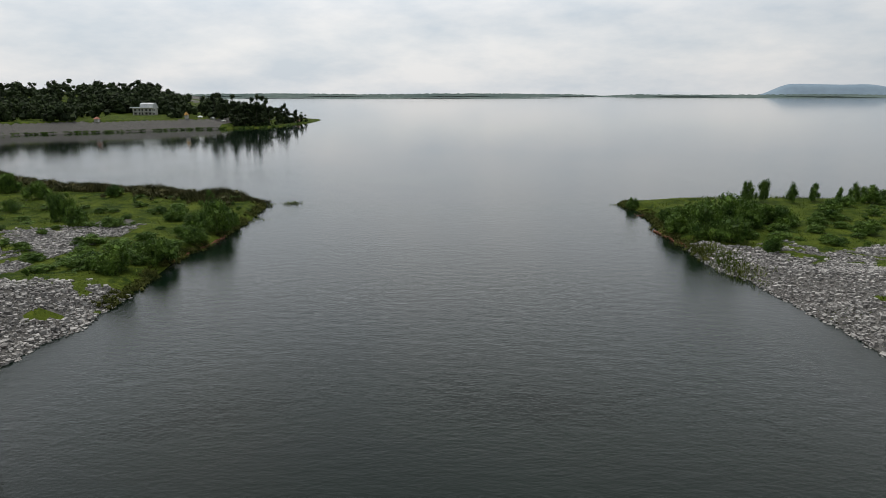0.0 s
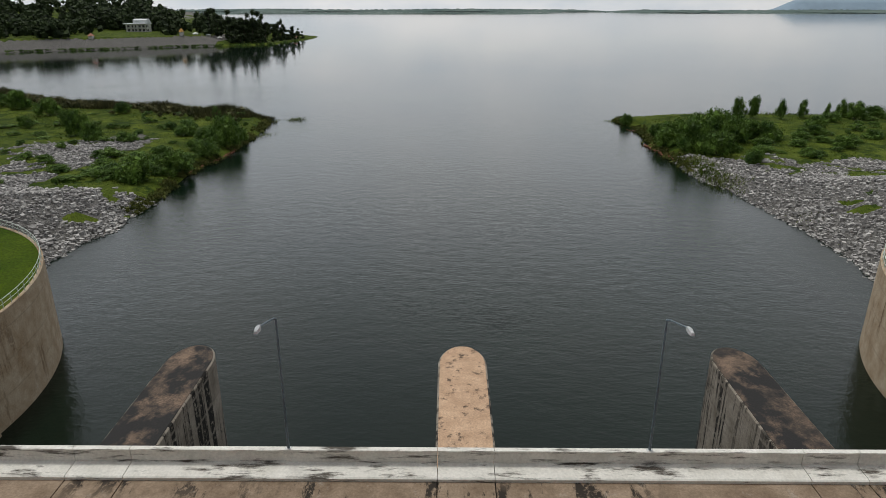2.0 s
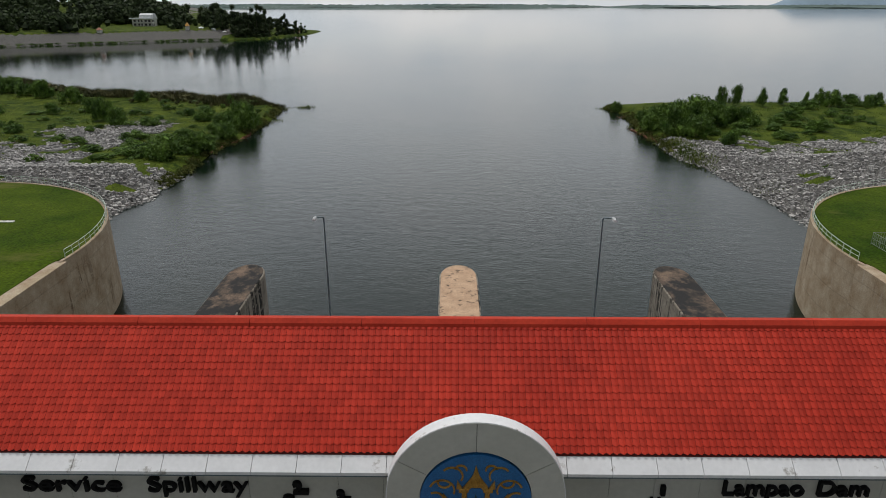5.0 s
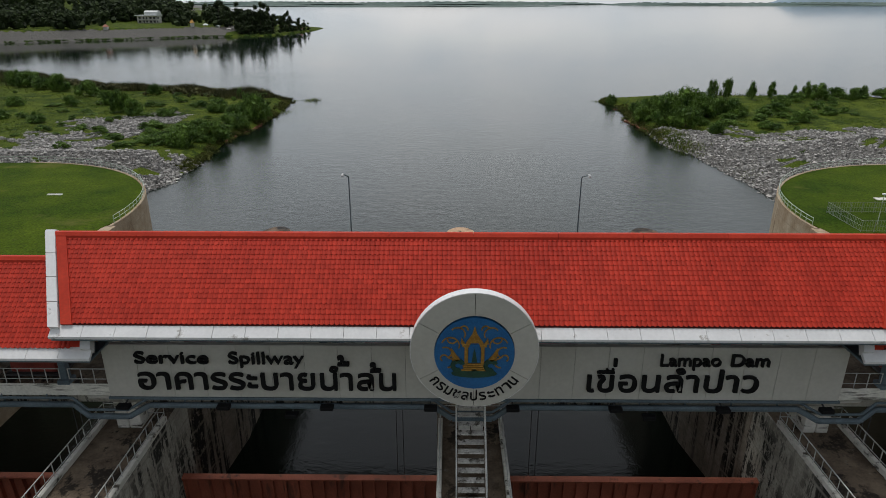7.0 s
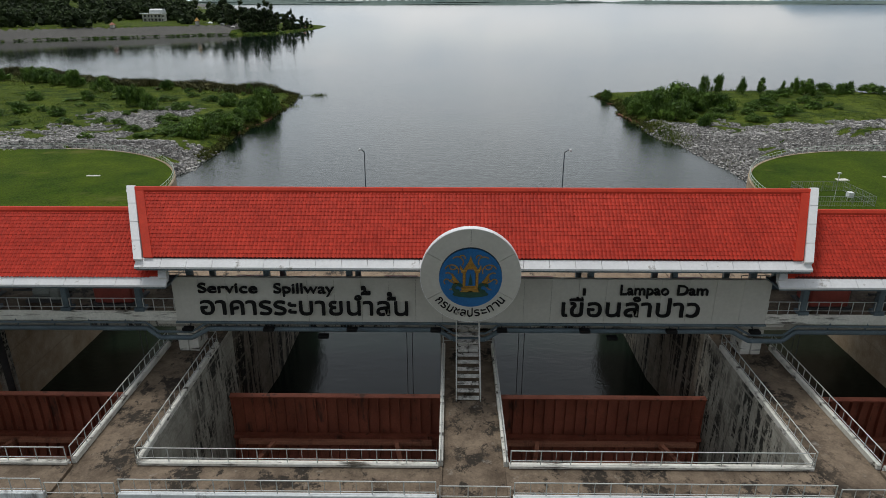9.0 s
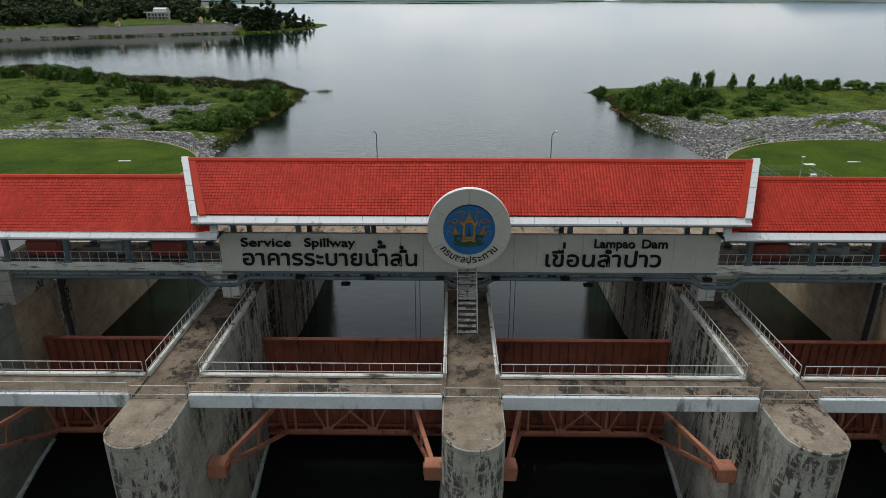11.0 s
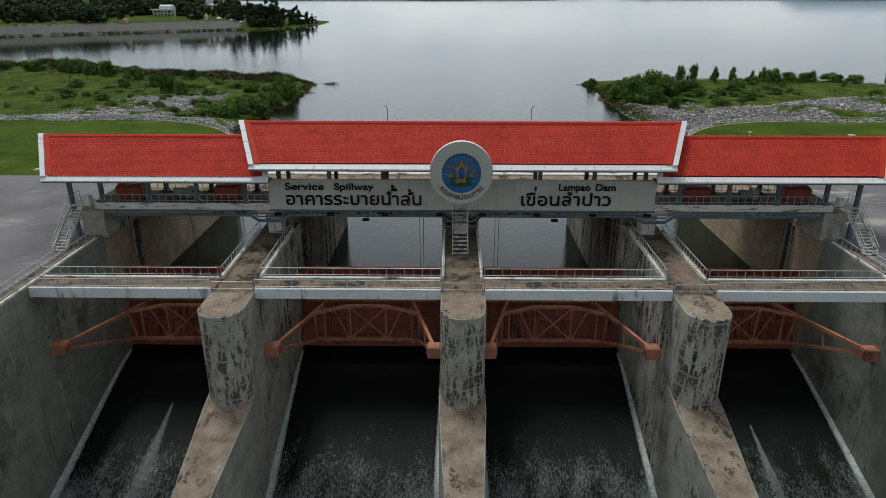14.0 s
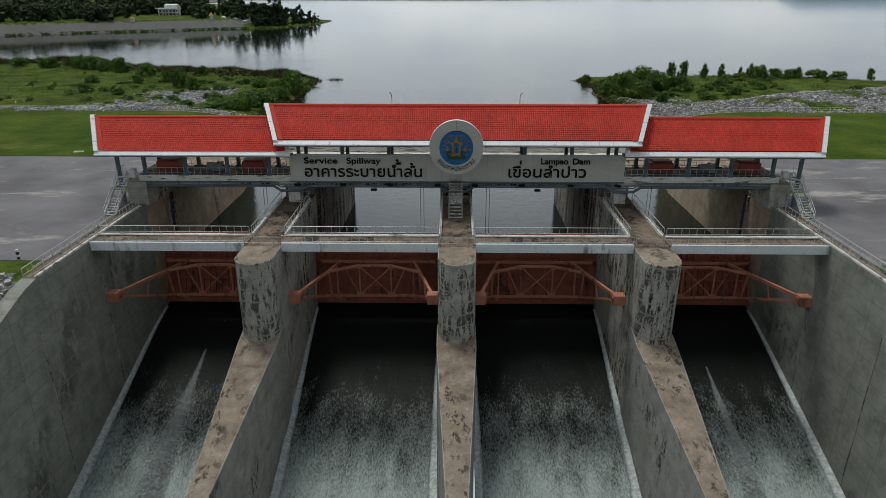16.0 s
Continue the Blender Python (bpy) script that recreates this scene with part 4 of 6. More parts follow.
def radial_gate(x0, x1):
    cx, hw = (x0 + x1) / 2, (x1 - x0) / 2
    root = thing("radial_gate", (cx, PIN_Y, PIN_Z), "rust-red steel radial gate with orange truss arms", "gate", "radial gates")
    x0, x1 = x0 + 0.06, x1 - 0.06
    top, low = 7.7, -28.6
    part("skin_plate", curved_plate(x0, x1, GATE_R - 0.06, GATE_R, low, top), M_GATE, root)
    n = 20
    for i in range(n + 1):
        x = x0 + 0.06 + (x1 - x0 - 0.12) * i / n
        part("rib", curved_plate(x - 0.05, x + 0.05, GATE_R - 0.42, GATE_R - 0.06, low + 0.3, top - 0.4, 10), M_GATE, root)
    part("top_edge", curved_plate(x0, x1, GATE_R - 0.5, GATE_R + 0.02, top - 0.4, top + 0.1, 2), M_GATE, root)
    for a, d in ((-6, 0.55), (-25, 0.4), (-16, 0.25), (-28.3, 0.3)):
        part("stiffener", curved_plate(x0 + 0.1, x1 - 0.1, GATE_R - 0.45 - d, GATE_R - 0.42, a - 0.5, a + 0.5, 2), M_GATE, root)
    gr = 15.9
    yu, zu = on_gate(gr, -6)
    yl, zl = on_gate(gr, -27)
    ux = hw * 0.57
    part("upper_girder", Mesh().box(cx - hw + 0.9, cx + hw - 0.9, yu - 0.2, yu + 0.2, zu - 0.2, zu + 0.2, 0.03), M_TRUSS, root)
    part("lower_girder", Mesh().box(cx - hw + 1.6, cx + hw - 1.6, yl - 0.2, yl + 0.2, zl - 0.2, zl + 0.2, 0.03), M_GATE, root)
    for gy, gz in ((yu, zu), (yl, zl)):
        for i in range(5):
            x = cx - hw + 1.4 + i * (2 * hw - 2.8) / 4
            part("girder_strut", Mesh().bar((x, gy, gz), (x, gy + 1.3, gz + (0.0 if gz > 0 else -0.5)), 0.2, 0.25), M_GATE, root)
    # arched cross frame between the arms
    fy, top_z, low_z, tj = -4.7, 2.3, -2.55, 2.3
    part("top_chord", Mesh().bar((cx - tj, fy, top_z), (cx + tj, fy, top_z), 0.3, 0.34), M_TRUSS, root)
    part("bottom_chord", Mesh().bar((cx - 6.3, fy, low_z), (cx + 6.3, fy, low_z), 0.3, 0.36), M_TRUSS, root)
    for s in (-1, 1):
        tx = cx + s * (hw - 0.75)
        jx = cx + s * ux
        pin = Vector((tx, PIN_Y, PIN_Z))
        head = Vector((jx, yu, zu))
        foot = Vector((cx + s * 6.3, fy, low_z))
        knee = pin.lerp(head, 0.68)
        part("trunnion", Mesh().box(cx + s * (hw - 0.02), cx + s * (hw - 1.5), PIN_Y - 0.75, PIN_Y + 0.65, PIN_Z - 0.7, PIN_Z + 0.62, 0.06), M_TRUSS, root)
        part("trunnion_cap", Mesh().box(cx + s * (hw - 1.5), cx + s * (hw - 1.62), PIN_Y - 0.45, PIN_Y + 0.35, PIN_Z - 0.4, PIN_Z + 0.32, 0.03), M_GATE, root)
        part("upper_arm", Mesh().bar(pin + Vector((0, 0, 0.1)), head, 0.36, 0.42), M_TRUSS, root)
        part("lower_arm", Mesh().bar(pin - Vector((0, 0, 0.2)), foot, 0.28, 0.34).bar(foot, (jx, yl, zl), 0.28, 0.34), M_TRUSS, root)
        part("arch_chord", Mesh().bar(knee, (cx + s * tj, fy, top_z), 0.3, 0.36), M_TRUSS, root)
        part("knee_post", Mesh().bar(knee, (knee.x, fy - 0.2, low_z), 0.26, 0.26), M_TRUSS, root)
        part("outer_post", Mesh().bar((cx + s * 5.6, fy, 2.0), (cx + s * 5.6, fy, low_z), 0.2, 0.2), M_TRUSS, root)
        part("inner_post", Mesh().bar((cx + s * tj, fy, top_z), (cx + s * tj, fy, low_z), 0.2, 0.2), M_TRUSS, root)
        part("arm_post", Mesh().bar(pin.lerp(head, 0.42), pin.lerp(foot, 0.5), 0.2, 0.22), M_TRUSS, root)
        part("outer_brace", Mesh().bar((cx + s * 4.5, fy, 2.05), (cx + s * (tj + 0.2), fy, low_z + 0.2), 0.15, 0.15), M_TRUSS, root)
        part("cross_brace", Mesh().bar((cx - s * tj, fy + 0.08 * s, top_z - 0.2), (cx + s * tj, fy + 0.08 * s, low_z + 0.2), 0.15, 0.15), M_TRUSS, root)
        part("gusset", Mesh().box(cx + s * tj - 0.55, cx + s * tj + 0.55, fy - 0.2, fy - 0.13, low_z - 0.1, low_z + 0.65, 0.02), M_TRUSS, root)
        part("gusset", Mesh().box(cx + s * tj - 0.35, cx + s * tj + 0.35, fy - 0.2, fy - 0.13, top_z - 0.45, top_z + 0.1, 0.02), M_TRUSS, root)
        part("side_seal", curved_plate(cx + s * (hw - 0.05), cx + s * (hw - 0.02), GATE_R - 0.3, GATE_R + 0.05, low, top, 8), M_BLACK, root)


for bay in BAYS:
    radial_gate(*bay)


def hoist_cable(x):
    m = Mesh()
    for dx in (-0.24, 0.24):
        m.rod((x + dx, 0.9, 3.2), (x + dx, 0.9, 14.4), 0.035, 5)
    single("hoist_cable", m, M_DARK, "pair of dark steel hoist cables to the gate", "cable", "hoist cables")


for cx in (-5.1, 4.7, -28.6, 28.6):
    hoist_cable(cx)

# ---- hoist house ----
HALL = 15.2


def hall_deck():
    root = thing("hoist_deck", (0, 0, 14), "white concrete hoist deck carried on the piers", "deck", kind="structure")
    part("slab", Mesh().box(-45.6, 45.6, -2.4, 3.2, 14.35, HALL, 0.03), M_CONC_TOP, root)
    part("fascia", Mesh().box(-45.6, 45.6, -2.46, -2.41, 14.37, HALL + 0.06, 0.01), M_WHITE, root, "white painted deck edge")
    for y in (-1.9, 2.6):
        part("girder", Mesh().box(-45.4, 45.4, y - 0.3, y + 0.3, 13.7, 14.346, 0.02), M_CONC, root)
    for px in (*PIERS,):
        part("pier_column", Mesh().box(px - 0.85, px - 0.03, -1.1, 1.0, DECK - 0.22, 13.9, 0.04), M_WHITE, root)
        part("pier_column", Mesh().box(px + 0.03, px + 0.85, -1.1, 1.0, DECK - 0.22, 13.9, 0.04), M_WHITE, root)
        part("pier_bracket", Mesh().along([(-2.38, 14.3), (-2.0, 13.6), (1.6, 13.6), (2.0, 14.3)], px - 1.7, px + 1.7), M_WHITE, root)
    for s in (-1, 1):
        part("abutment", Mesh().box(s * 44.4, s * 47.2, -3.0, 3.0, DECK - 0.2, 14.34, 0.04), M_CONC, root)


hall_deck()


def service_pipe(z, y, r, dip, out):
    """A painted pipe under the deck edge, that dips round the head of every pier."""
    pts = [(-45.5, y, z)]
    for px in PIERS:
        pts += [(px - 2.5, y, z), (px - 1.3, y - out, z - dip), (px + 1.3, y - out, z - dip), (px + 2.5, y, z)]
    pts.append((45.5, y, z))
    m = Mesh()
    for a, b in zip(pts[:-1], pts[1:]):
        m.rod(a, b, r, 8)
    for x in np.arange(-43, 44, 3.0):
        if min(abs(x - p) for p in PIERS) > 2.6:
            m.bar((x, y, z - r), (x, y + 0.35, z + 0.4), 0.08, 0.08)
    single("service_pipe", m, M_STEELBLUE, "blue-grey painted pipe under the deck edge", "pipe", "deck pipes")


service_pipe(14.28, -2.62, 0.09, 0.55, 0.5)
service_pipe(13.72, -2.55, 0.20, 0.55, 0.5)


def column(x, y, top):
    m = Mesh()
    m.box(x - 0.24, x + 0.24, y - 0.24, y + 0.24, HALL, top, 0.05)
    m.box(x - 0.42, x + 0.42, y - 0.42, y + 0.42, HALL - 0.02, HALL + 0.3, 0.04)
    single("column", m, M_STEELBLUE, "blue-grey painted column of the hoist house", "column", "hoist house columns")


for x in (3.2, 9.6, 16.2, 22.4):
    for s in (-1, 1):
        column(s * x, -1.9, 20.8)
        column(s * x, 2.75, 20.8)
for x in (26.7, 32.7, 38.7, 44.6):
    for s in (-1, 1):
        column(s * x, -2.1, 19.3)
        column(s * x, 2.85, 19.3)
for s in (-1, 1):
    m = Mesh().box(s * 48.0 - 0.24, s * 48.0 + 0.24, -3.09, -2.61, GROUND - 0.1, 19.3, 0.05)
    single("column", m, M_STEELBLUE, "tall blue-grey column beside the stair", "column", "hoist house columns")
    for a, b in ((23.9, 26.4), (27.0, 32.4), (33.0, 38.4), (39.0, 44.3)):
        railing((s * a, -2.25, HALL), (s * b, -2.25, HALL), step=0.9, minor=False)
        railing((s * a, 3.0, HALL), (s * b, 3.0, HALL), step=0.9, minor=False)


def hoist(x, red):
    root = thing("gate_hoist", (x, 0, HALL), "red painted gate hoist machine on the deck" if red else "grey hoist motor with drum on the deck", "machine", "gate hoists")
    if red:
        part("housing", Mesh().box(x - 1.6, x + 1.6, -1.3, 0.9, HALL + 0.15, HALL + 1.75, 0.12), M_MACHINE, root)
        part("lid", Mesh().box(x - 1.4, x + 1.4, -1.1, 0.7, HALL + 1.75, HALL + 1.95, 0.06), M_MACHINE, root)
        part("bedplate", Mesh().box(x - 1.9, x + 1.9, -1.5, 1.1, HALL, HALL + 0.15, 0.02), M_DARK, root)
    else:
        part("motor", Mesh().rod((x - 0.7, -0.4, HALL + 0.9), (x + 0.7, -0.4, HALL + 0.9), 0.5, 12), M_MACHGREY, root)
        part("gearbox", Mesh().box(x + 0.7, x + 1.5, -0.9, 0.3, HALL + 0.2, HALL + 1.5, 0.08), M_MACHGREY, root)
        part("shaft", Mesh().rod((x - 2.6, -0.4, HALL + 0.9), (x + 2.6, -0.4, HALL + 0.9), 0.1, 8), M_DARK, root)
        part("bedplate", Mesh().box(x - 1.4, x + 1.7, -1.0, 0.5, HALL, HALL + 0.25, 0.02), M_DARK, root)


for x0, x1 in BAYS:
    c = (x0 + x1) / 2
    hoist(c - 6.2, True)
    hoist(c + 6.2, True)
    hoist(c, False)


# ---- roofs ----
def roof_frame(ridge_z, eave_y, eave_z):
    """Slope angle and length from the ridge line to the tile edge."""
    dy, dz = -eave_y, ridge_z - eave_z
    return math.atan2(dz, dy), math.hypot(dy, dz)


TILE_W, TILE_L = 0.30, 0.335
TV = []
for j in (0, 1):
    for i in range(6):
        f = i / 5
        h = 0.045 * (0.5 - 0.5 * math.cos(2 * math.pi * f))
        TV.append(((f - 0.5) * TILE_W * 0.965, TILE_L * (1.0 if j else 0.0) + (1.9 * h if j else 0.0), h + (0.034 if j else 0.0)))
for i in range(6):
    TV.append((TV[6 + i][0], TV[6 + i][1], TV[6 + i][2] - 0.042))
TV = np.array(TV)
TF = np.array([[i, i + 6, i + 7, i + 1] for i in range(5)] + [[6 + i, 12 + i, 13 + i, 7 + i] for i in range(5)])


def slope_points(p, x, s, ridge_z, ang, side):
    """Tile-local points (across, down the slope, out of it) to the world; side -1 faces downstream."""
    down = p[:, 1] + s
    y = side * (down * math.cos(ang) + p[:, 2] * math.sin(ang))
    z = ridge_z - down * math.sin(ang) + p[:, 2] * math.cos(ang)
    return np.stack([x + (p[:, 0] if side < 0 else -p[:, 0]), y, z], -1)


def roof(name, xr0, xr1, xe0, xe1, ridge_z, eave_y, eave_z, label, singles):
    """A steep tiled roof; xr: ridge ends, xe: eave ends (the gables lean)."""
    root = thing(name, ((xr0 + xr1) / 2, 0, eave_z), label, "roof", kind="structure")
    ang, length = roof_frame(ridge_z, eave_y, eave_z)
    for side in (-1, 1):
        # boarding under the tiles
        b = Mesh()
        vs = []
        for x, s in ((xr0 + 0.1, 0), (xr1 - 0.1, 0), (xe1 - 0.1, length), (xe0 + 0.1, length)):
            for o in (-0.03, -0.22):
                vs += [tuple(slope_points(np.array([[0.0, 0.0, o]]), x, s, ridge_z, ang, side)[0])]
        b.add(vs, [[0, 2, 4, 6], [1, 7, 5, 3], [0, 1, 3, 2], [2, 3, 5, 4], [4, 5, 7, 6], [6, 7, 1, 0]])
        part("boarding", b, M_UNDERTILE, root)
        rows = int(length / TILE_L)
        vv, ff, k = [], [], 0
        for j in range(rows):
            s = j * TILE_L + 0.12
            f = s / length
            a0, a1 = xr0 + (xe0 - xr0) * f + 0.55, xr1 + (xe1 - xr1) * f - 0.55
            n0, n1 = math.ceil(a0 / TILE_W), math.floor(a1 / TILE_W)
            for i in range(n0, n1 + 1):
                if singles and side < 0 and -16 <= i < 14 and j < 10:
                    SINGLES.append((root, i * TILE_W, s, ridge_z, ang))
                    continue
                p = slope_points(TV, i * TILE_W, s, ridge_z, ang, side)
                p[:, 2] += 0.0015 * math.sin(i * 12.9 + j * 78.2)
                vv.append(p)
                ff.append(TF + k)
                k += len(TV)
        t = part("tiles", arrays_mesh("tiles", np.concatenate(vv), np.concatenate(ff), False), M_TILE, root)
        tagged(t, kind="stuff")
        # red verge bands and white gable panels
        for r, e, sg in ((xr0, xe0, 1), (xr1, xe1, -1)):
            v = Mesh()
            q = []
            for x, s in ((r + sg * 0.06, -0.05), (r + sg * 0.72, -0.05), (e + sg * 0.72, length), (e + sg * 0.06, length)):
                for o in (0.12, -0.02):
                    q.append(tuple(slope_points(np.array([[0.0, 0.0, o]]), x, s, ridge_z, ang, side)[0]))
            v.add(q, [[0, 2, 4, 6], [1, 7, 5, 3], [0, 1, 3, 2], [2, 3, 5, 4], [4, 5, 7, 6], [6, 7, 1, 0]])
            part("verge", v, M_RIDGE, root)
            cuts = 4
            for i in range(cuts):
                f0, f1 = i / cuts + 0.004, (i + 1) / cuts - 0.004
                q = []
                for f, wx in ((f0, 0.0), (f0, -0.62), (f1, -0.62), (f1, 0.0)):
                    x = r + (e - r) * f + sg * wx + sg * 0.04
                    for o in (0.22, -0.35):
                        q.append(tuple(slope_points(np.array([[0.0, 0.0, o]]), x, -0.1 + f * (length + 0.35), ridge_z, ang, side)[0]))
                v = Mesh().add(q, [[0, 2, 4, 6], [1, 7, 5, 3], [0, 1, 3, 2], [2, 3, 5, 4], [4, 5, 7, 6], [6, 7, 1, 0]])
                part("gable_panel", v, M_PANEL, root, "white gable panel")
        # eaves panels, one by one
        e0, e1 = xe0 - 0.55, xe1 + 0.55
        n = round((e1 - e0) / 1.95)
        y0, z0 = side * -eave_y, eave_z
        for i in range(n):
            a, b2 = e0 + (e1 - e0) * i / n + 0.012, e0 + (e1 - e0) * (i + 1) / n - 0.012
            prof = [(y0 + side * -0.06, z0 - 0.02), (y0 + side * 0.56, z0 - 0.50), (y0 + side * 0.55, z0 - 0.66), (y0 + side * 0.45, z0 - 0.66), (y0 + side * -0.1, z0 - 0.2)]
            part("eaves_panel", Mesh().along(prof, a, b2), M_PANEL, root, "white eaves panel")
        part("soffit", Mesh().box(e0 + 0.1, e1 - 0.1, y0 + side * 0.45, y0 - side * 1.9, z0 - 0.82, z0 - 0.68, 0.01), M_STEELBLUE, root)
    n = round((xr1 - xr0) / 5.5)
    for i in range(n):
        a, b2 = xr0 + (xr1 - xr0) * i / n + 0.01, xr0 + (xr1 - xr0) * (i + 1) / n - 0.01
        part("ridge_cap", Mesh().along([(-0.34, ridge_z - 0.22), (-0.30, ridge_z - 0.06), (-0.12, ridge_z + 0.13), (0.12, ridge_z + 0.13), (0.30, ridge_z - 0.06), (0.34, ridge_z - 0.22)], a, b2), M_RIDGE, root)
    return root


SINGLES = []
roof("roof_main", -26.6, 26.6, -24.4, 24.4, 24.84, -4.85, 20.85, "steep red tiled roof of the hoist house with white eaves", True)
roof("roof_west", -51.6, -25.2, -49.3, -23.4, 23.15, -4.75, 19.32, "lower red tiled wing roof with white eaves", False)
roof("roof_east", 25.2, 51.6, 23.4, 49.3, 23.15, -4.7, 19.4, "lower red tiled wing roof with white eaves", False)


# ---- sign ----
def text_mesh(words, name, bold=0.008):
    cu = bpy.data.curves.new(name, "FONT")
    cu.body = words
    cu.extrude = 0.05
    cu.offset = bold
    ob = bpy.data.objects.new(name, cu)
    scene.collection.objects.link(ob)
    bpy.context.view_layer.update()
    me = bpy.data.meshes.new_from_object(ob.evaluated_get(bpy.context.evaluated_depsgraph_get()))
    bpy.data.objects.remove(ob)
    co = np.zeros(len(me.vertices) * 3, dtype=np.float32)
    me.vertices.foreach_get("co", co)
    return me, co.reshape(-1, 3)


def lettering(words, x0, x1, base, tall, y, parent, name, ref, deep=0.2):
    """Raised letters on one line from x0 to x1; tall is the height of the letter ref above the base."""
    rm, rc = text_mesh(ref, "reference")
    bpy.data.meshes.remove(rm)
    me, co = text_mesh(words, name)
    k = tall / (rc[:, 1].max() - max(0.0, rc[:, 1].min()))
    lo, hi = co.min(0), co.max(0)
    out = np.empty_like(co)
    out[:, 0] = x0 + (co[:, 0] - lo[0]) / (hi[0] - lo[0]) * (x1 - x0)
    out[:, 2] = base + co[:, 1] * k
    out[:, 1] = y - deep / 2 - co[:, 2] * deep / 0.1
    me.vertices.foreach_set("co", out.ravel())
    me.update()
    me.materials.clear()
    return part(name, me, M_BLACK, parent, "black raised letters")


def mark(ch, x, z, w, h, y, parent):
    """A single tone mark above a letter."""
    me, co = text_mesh(ch, "tone_mark")
    lo, hi = co.min(0), co.max(0)
    out = np.empty_like(co)
    out[:, 0] = x + (co[:, 0] - lo[0]) / (hi[0] - lo[0]) * w
    out[:, 2] = z + (co[:, 1] - lo[1]) / (hi[1] - lo[1]) * h
    out[:, 1] = y - 0.1 - co[:, 2] * 2
    me.vertices.foreach_set("co", out.ravel())
    me.update()
    me.materials.clear()
    return part("tone_mark", me, M_BLACK, parent)


SIGN_Y = -2.75


def sign_board():
    root = thing("sign_board", (0, SIGN_Y, 14.3), "long cream sign board with black raised letters", "sign")
    n = 22
    for i in range(n):
        a, b = -23.6 + 47.2 * i / n, -23.6 + 47.2 * (i + 1) / n
        part("panel", Mesh().box(a + 0.008, b - 0.008, SIGN_Y - 0.06, SIGN_Y + 0.3, 14.55, 18.4, 0.012), M_SIGN, root)
    part("frame", Mesh().box(-23.5, 23.5, SIGN_Y + 0.0, SIGN_Y + 0.28, 14.58, 18.36, 0.01), M_DARK, root)
    part("drip_rail", Mesh().box(-23.7, 23.7, SIGN_Y - 0.14, SIGN_Y + 0.3, 14.36, 14.53, 0.02), M_STEELBLUE, root)
    y = SIGN_Y - 0.06
    lettering("Service", -21.5, -16.8, 17.12, 0.84, y, root, "lettering", "S")
    lettering("Spillway", -15.5, -10.7, 17.12, 0.84, y, root, "lettering", "S")
    lettering("อาคารระบายนำลน", -21.5, -4.9, 15.22, 1.22, y, root, "lettering", "อ")
    lettering("Lampao", 11.8, 15.6, 17.12, 0.84, y, root, "lettering", "L")
    lettering("Dam", 16.25, 18.65, 17.12, 0.84, y, root, "lettering", "D")
    lettering("เขือนลำปาว", 7.3, 18.2, 15.22, 1.22, y, root, "lettering", "อ")
    mark("้", -8.6, 17.0, 0.75, 0.75, y, root)
    mark("้", -6.55, 16.55, 0.7, 0.68, y, root)
    mark("่", 8.87, 17.08, 0.22, 0.55, y, root)


sign_board()


def flat(points, y0, y1):
    """A plate over a polygon (x, z), between two y."""
    n = len(points)
    m = Mesh()
    m.add([(x, y0, z) for x, z in points] + [(x, y1, z) for x, z in points],
          [list(range(n)), list(range(n, 2 * n))[::-1]] + [[i, n + i, n + (i + 1) % n, (i + 1) % n] for i in range(n)])
    return m


def ring_part(cx, cz, r0, r1, a0, a1, y0, y1, n=12):
    m = Mesh()
    p = arc(cx, cz, r1, a0, a1, n)
    q = arc(cx, cz, r0, a0, a1, n)
    k = n + 1
    vs = [(x, y0, z) for x, z in p] + [(x, y0, z) for x, z in q] + [(x, y1, z) for x, z in p] + [(x, y1, z) for x, z in q]
    fs = []
    for i in range(n):
        fs += [[i, i + 1, k + i + 1, k + i], [2 * k + i, 3 * k + i, 3 * k + i + 1, 2 * k + i + 1], [i, 2 * k + i, 2 * k + i + 1, i + 1], [k + i, k + i + 1, 3 * k + i + 1, 3 * k + i]]
    fs += [[0, k, 3 * k, 2 * k], [n, 2 * k + n, 3 * k + n, k + n]]
    return m.add(vs, fs)


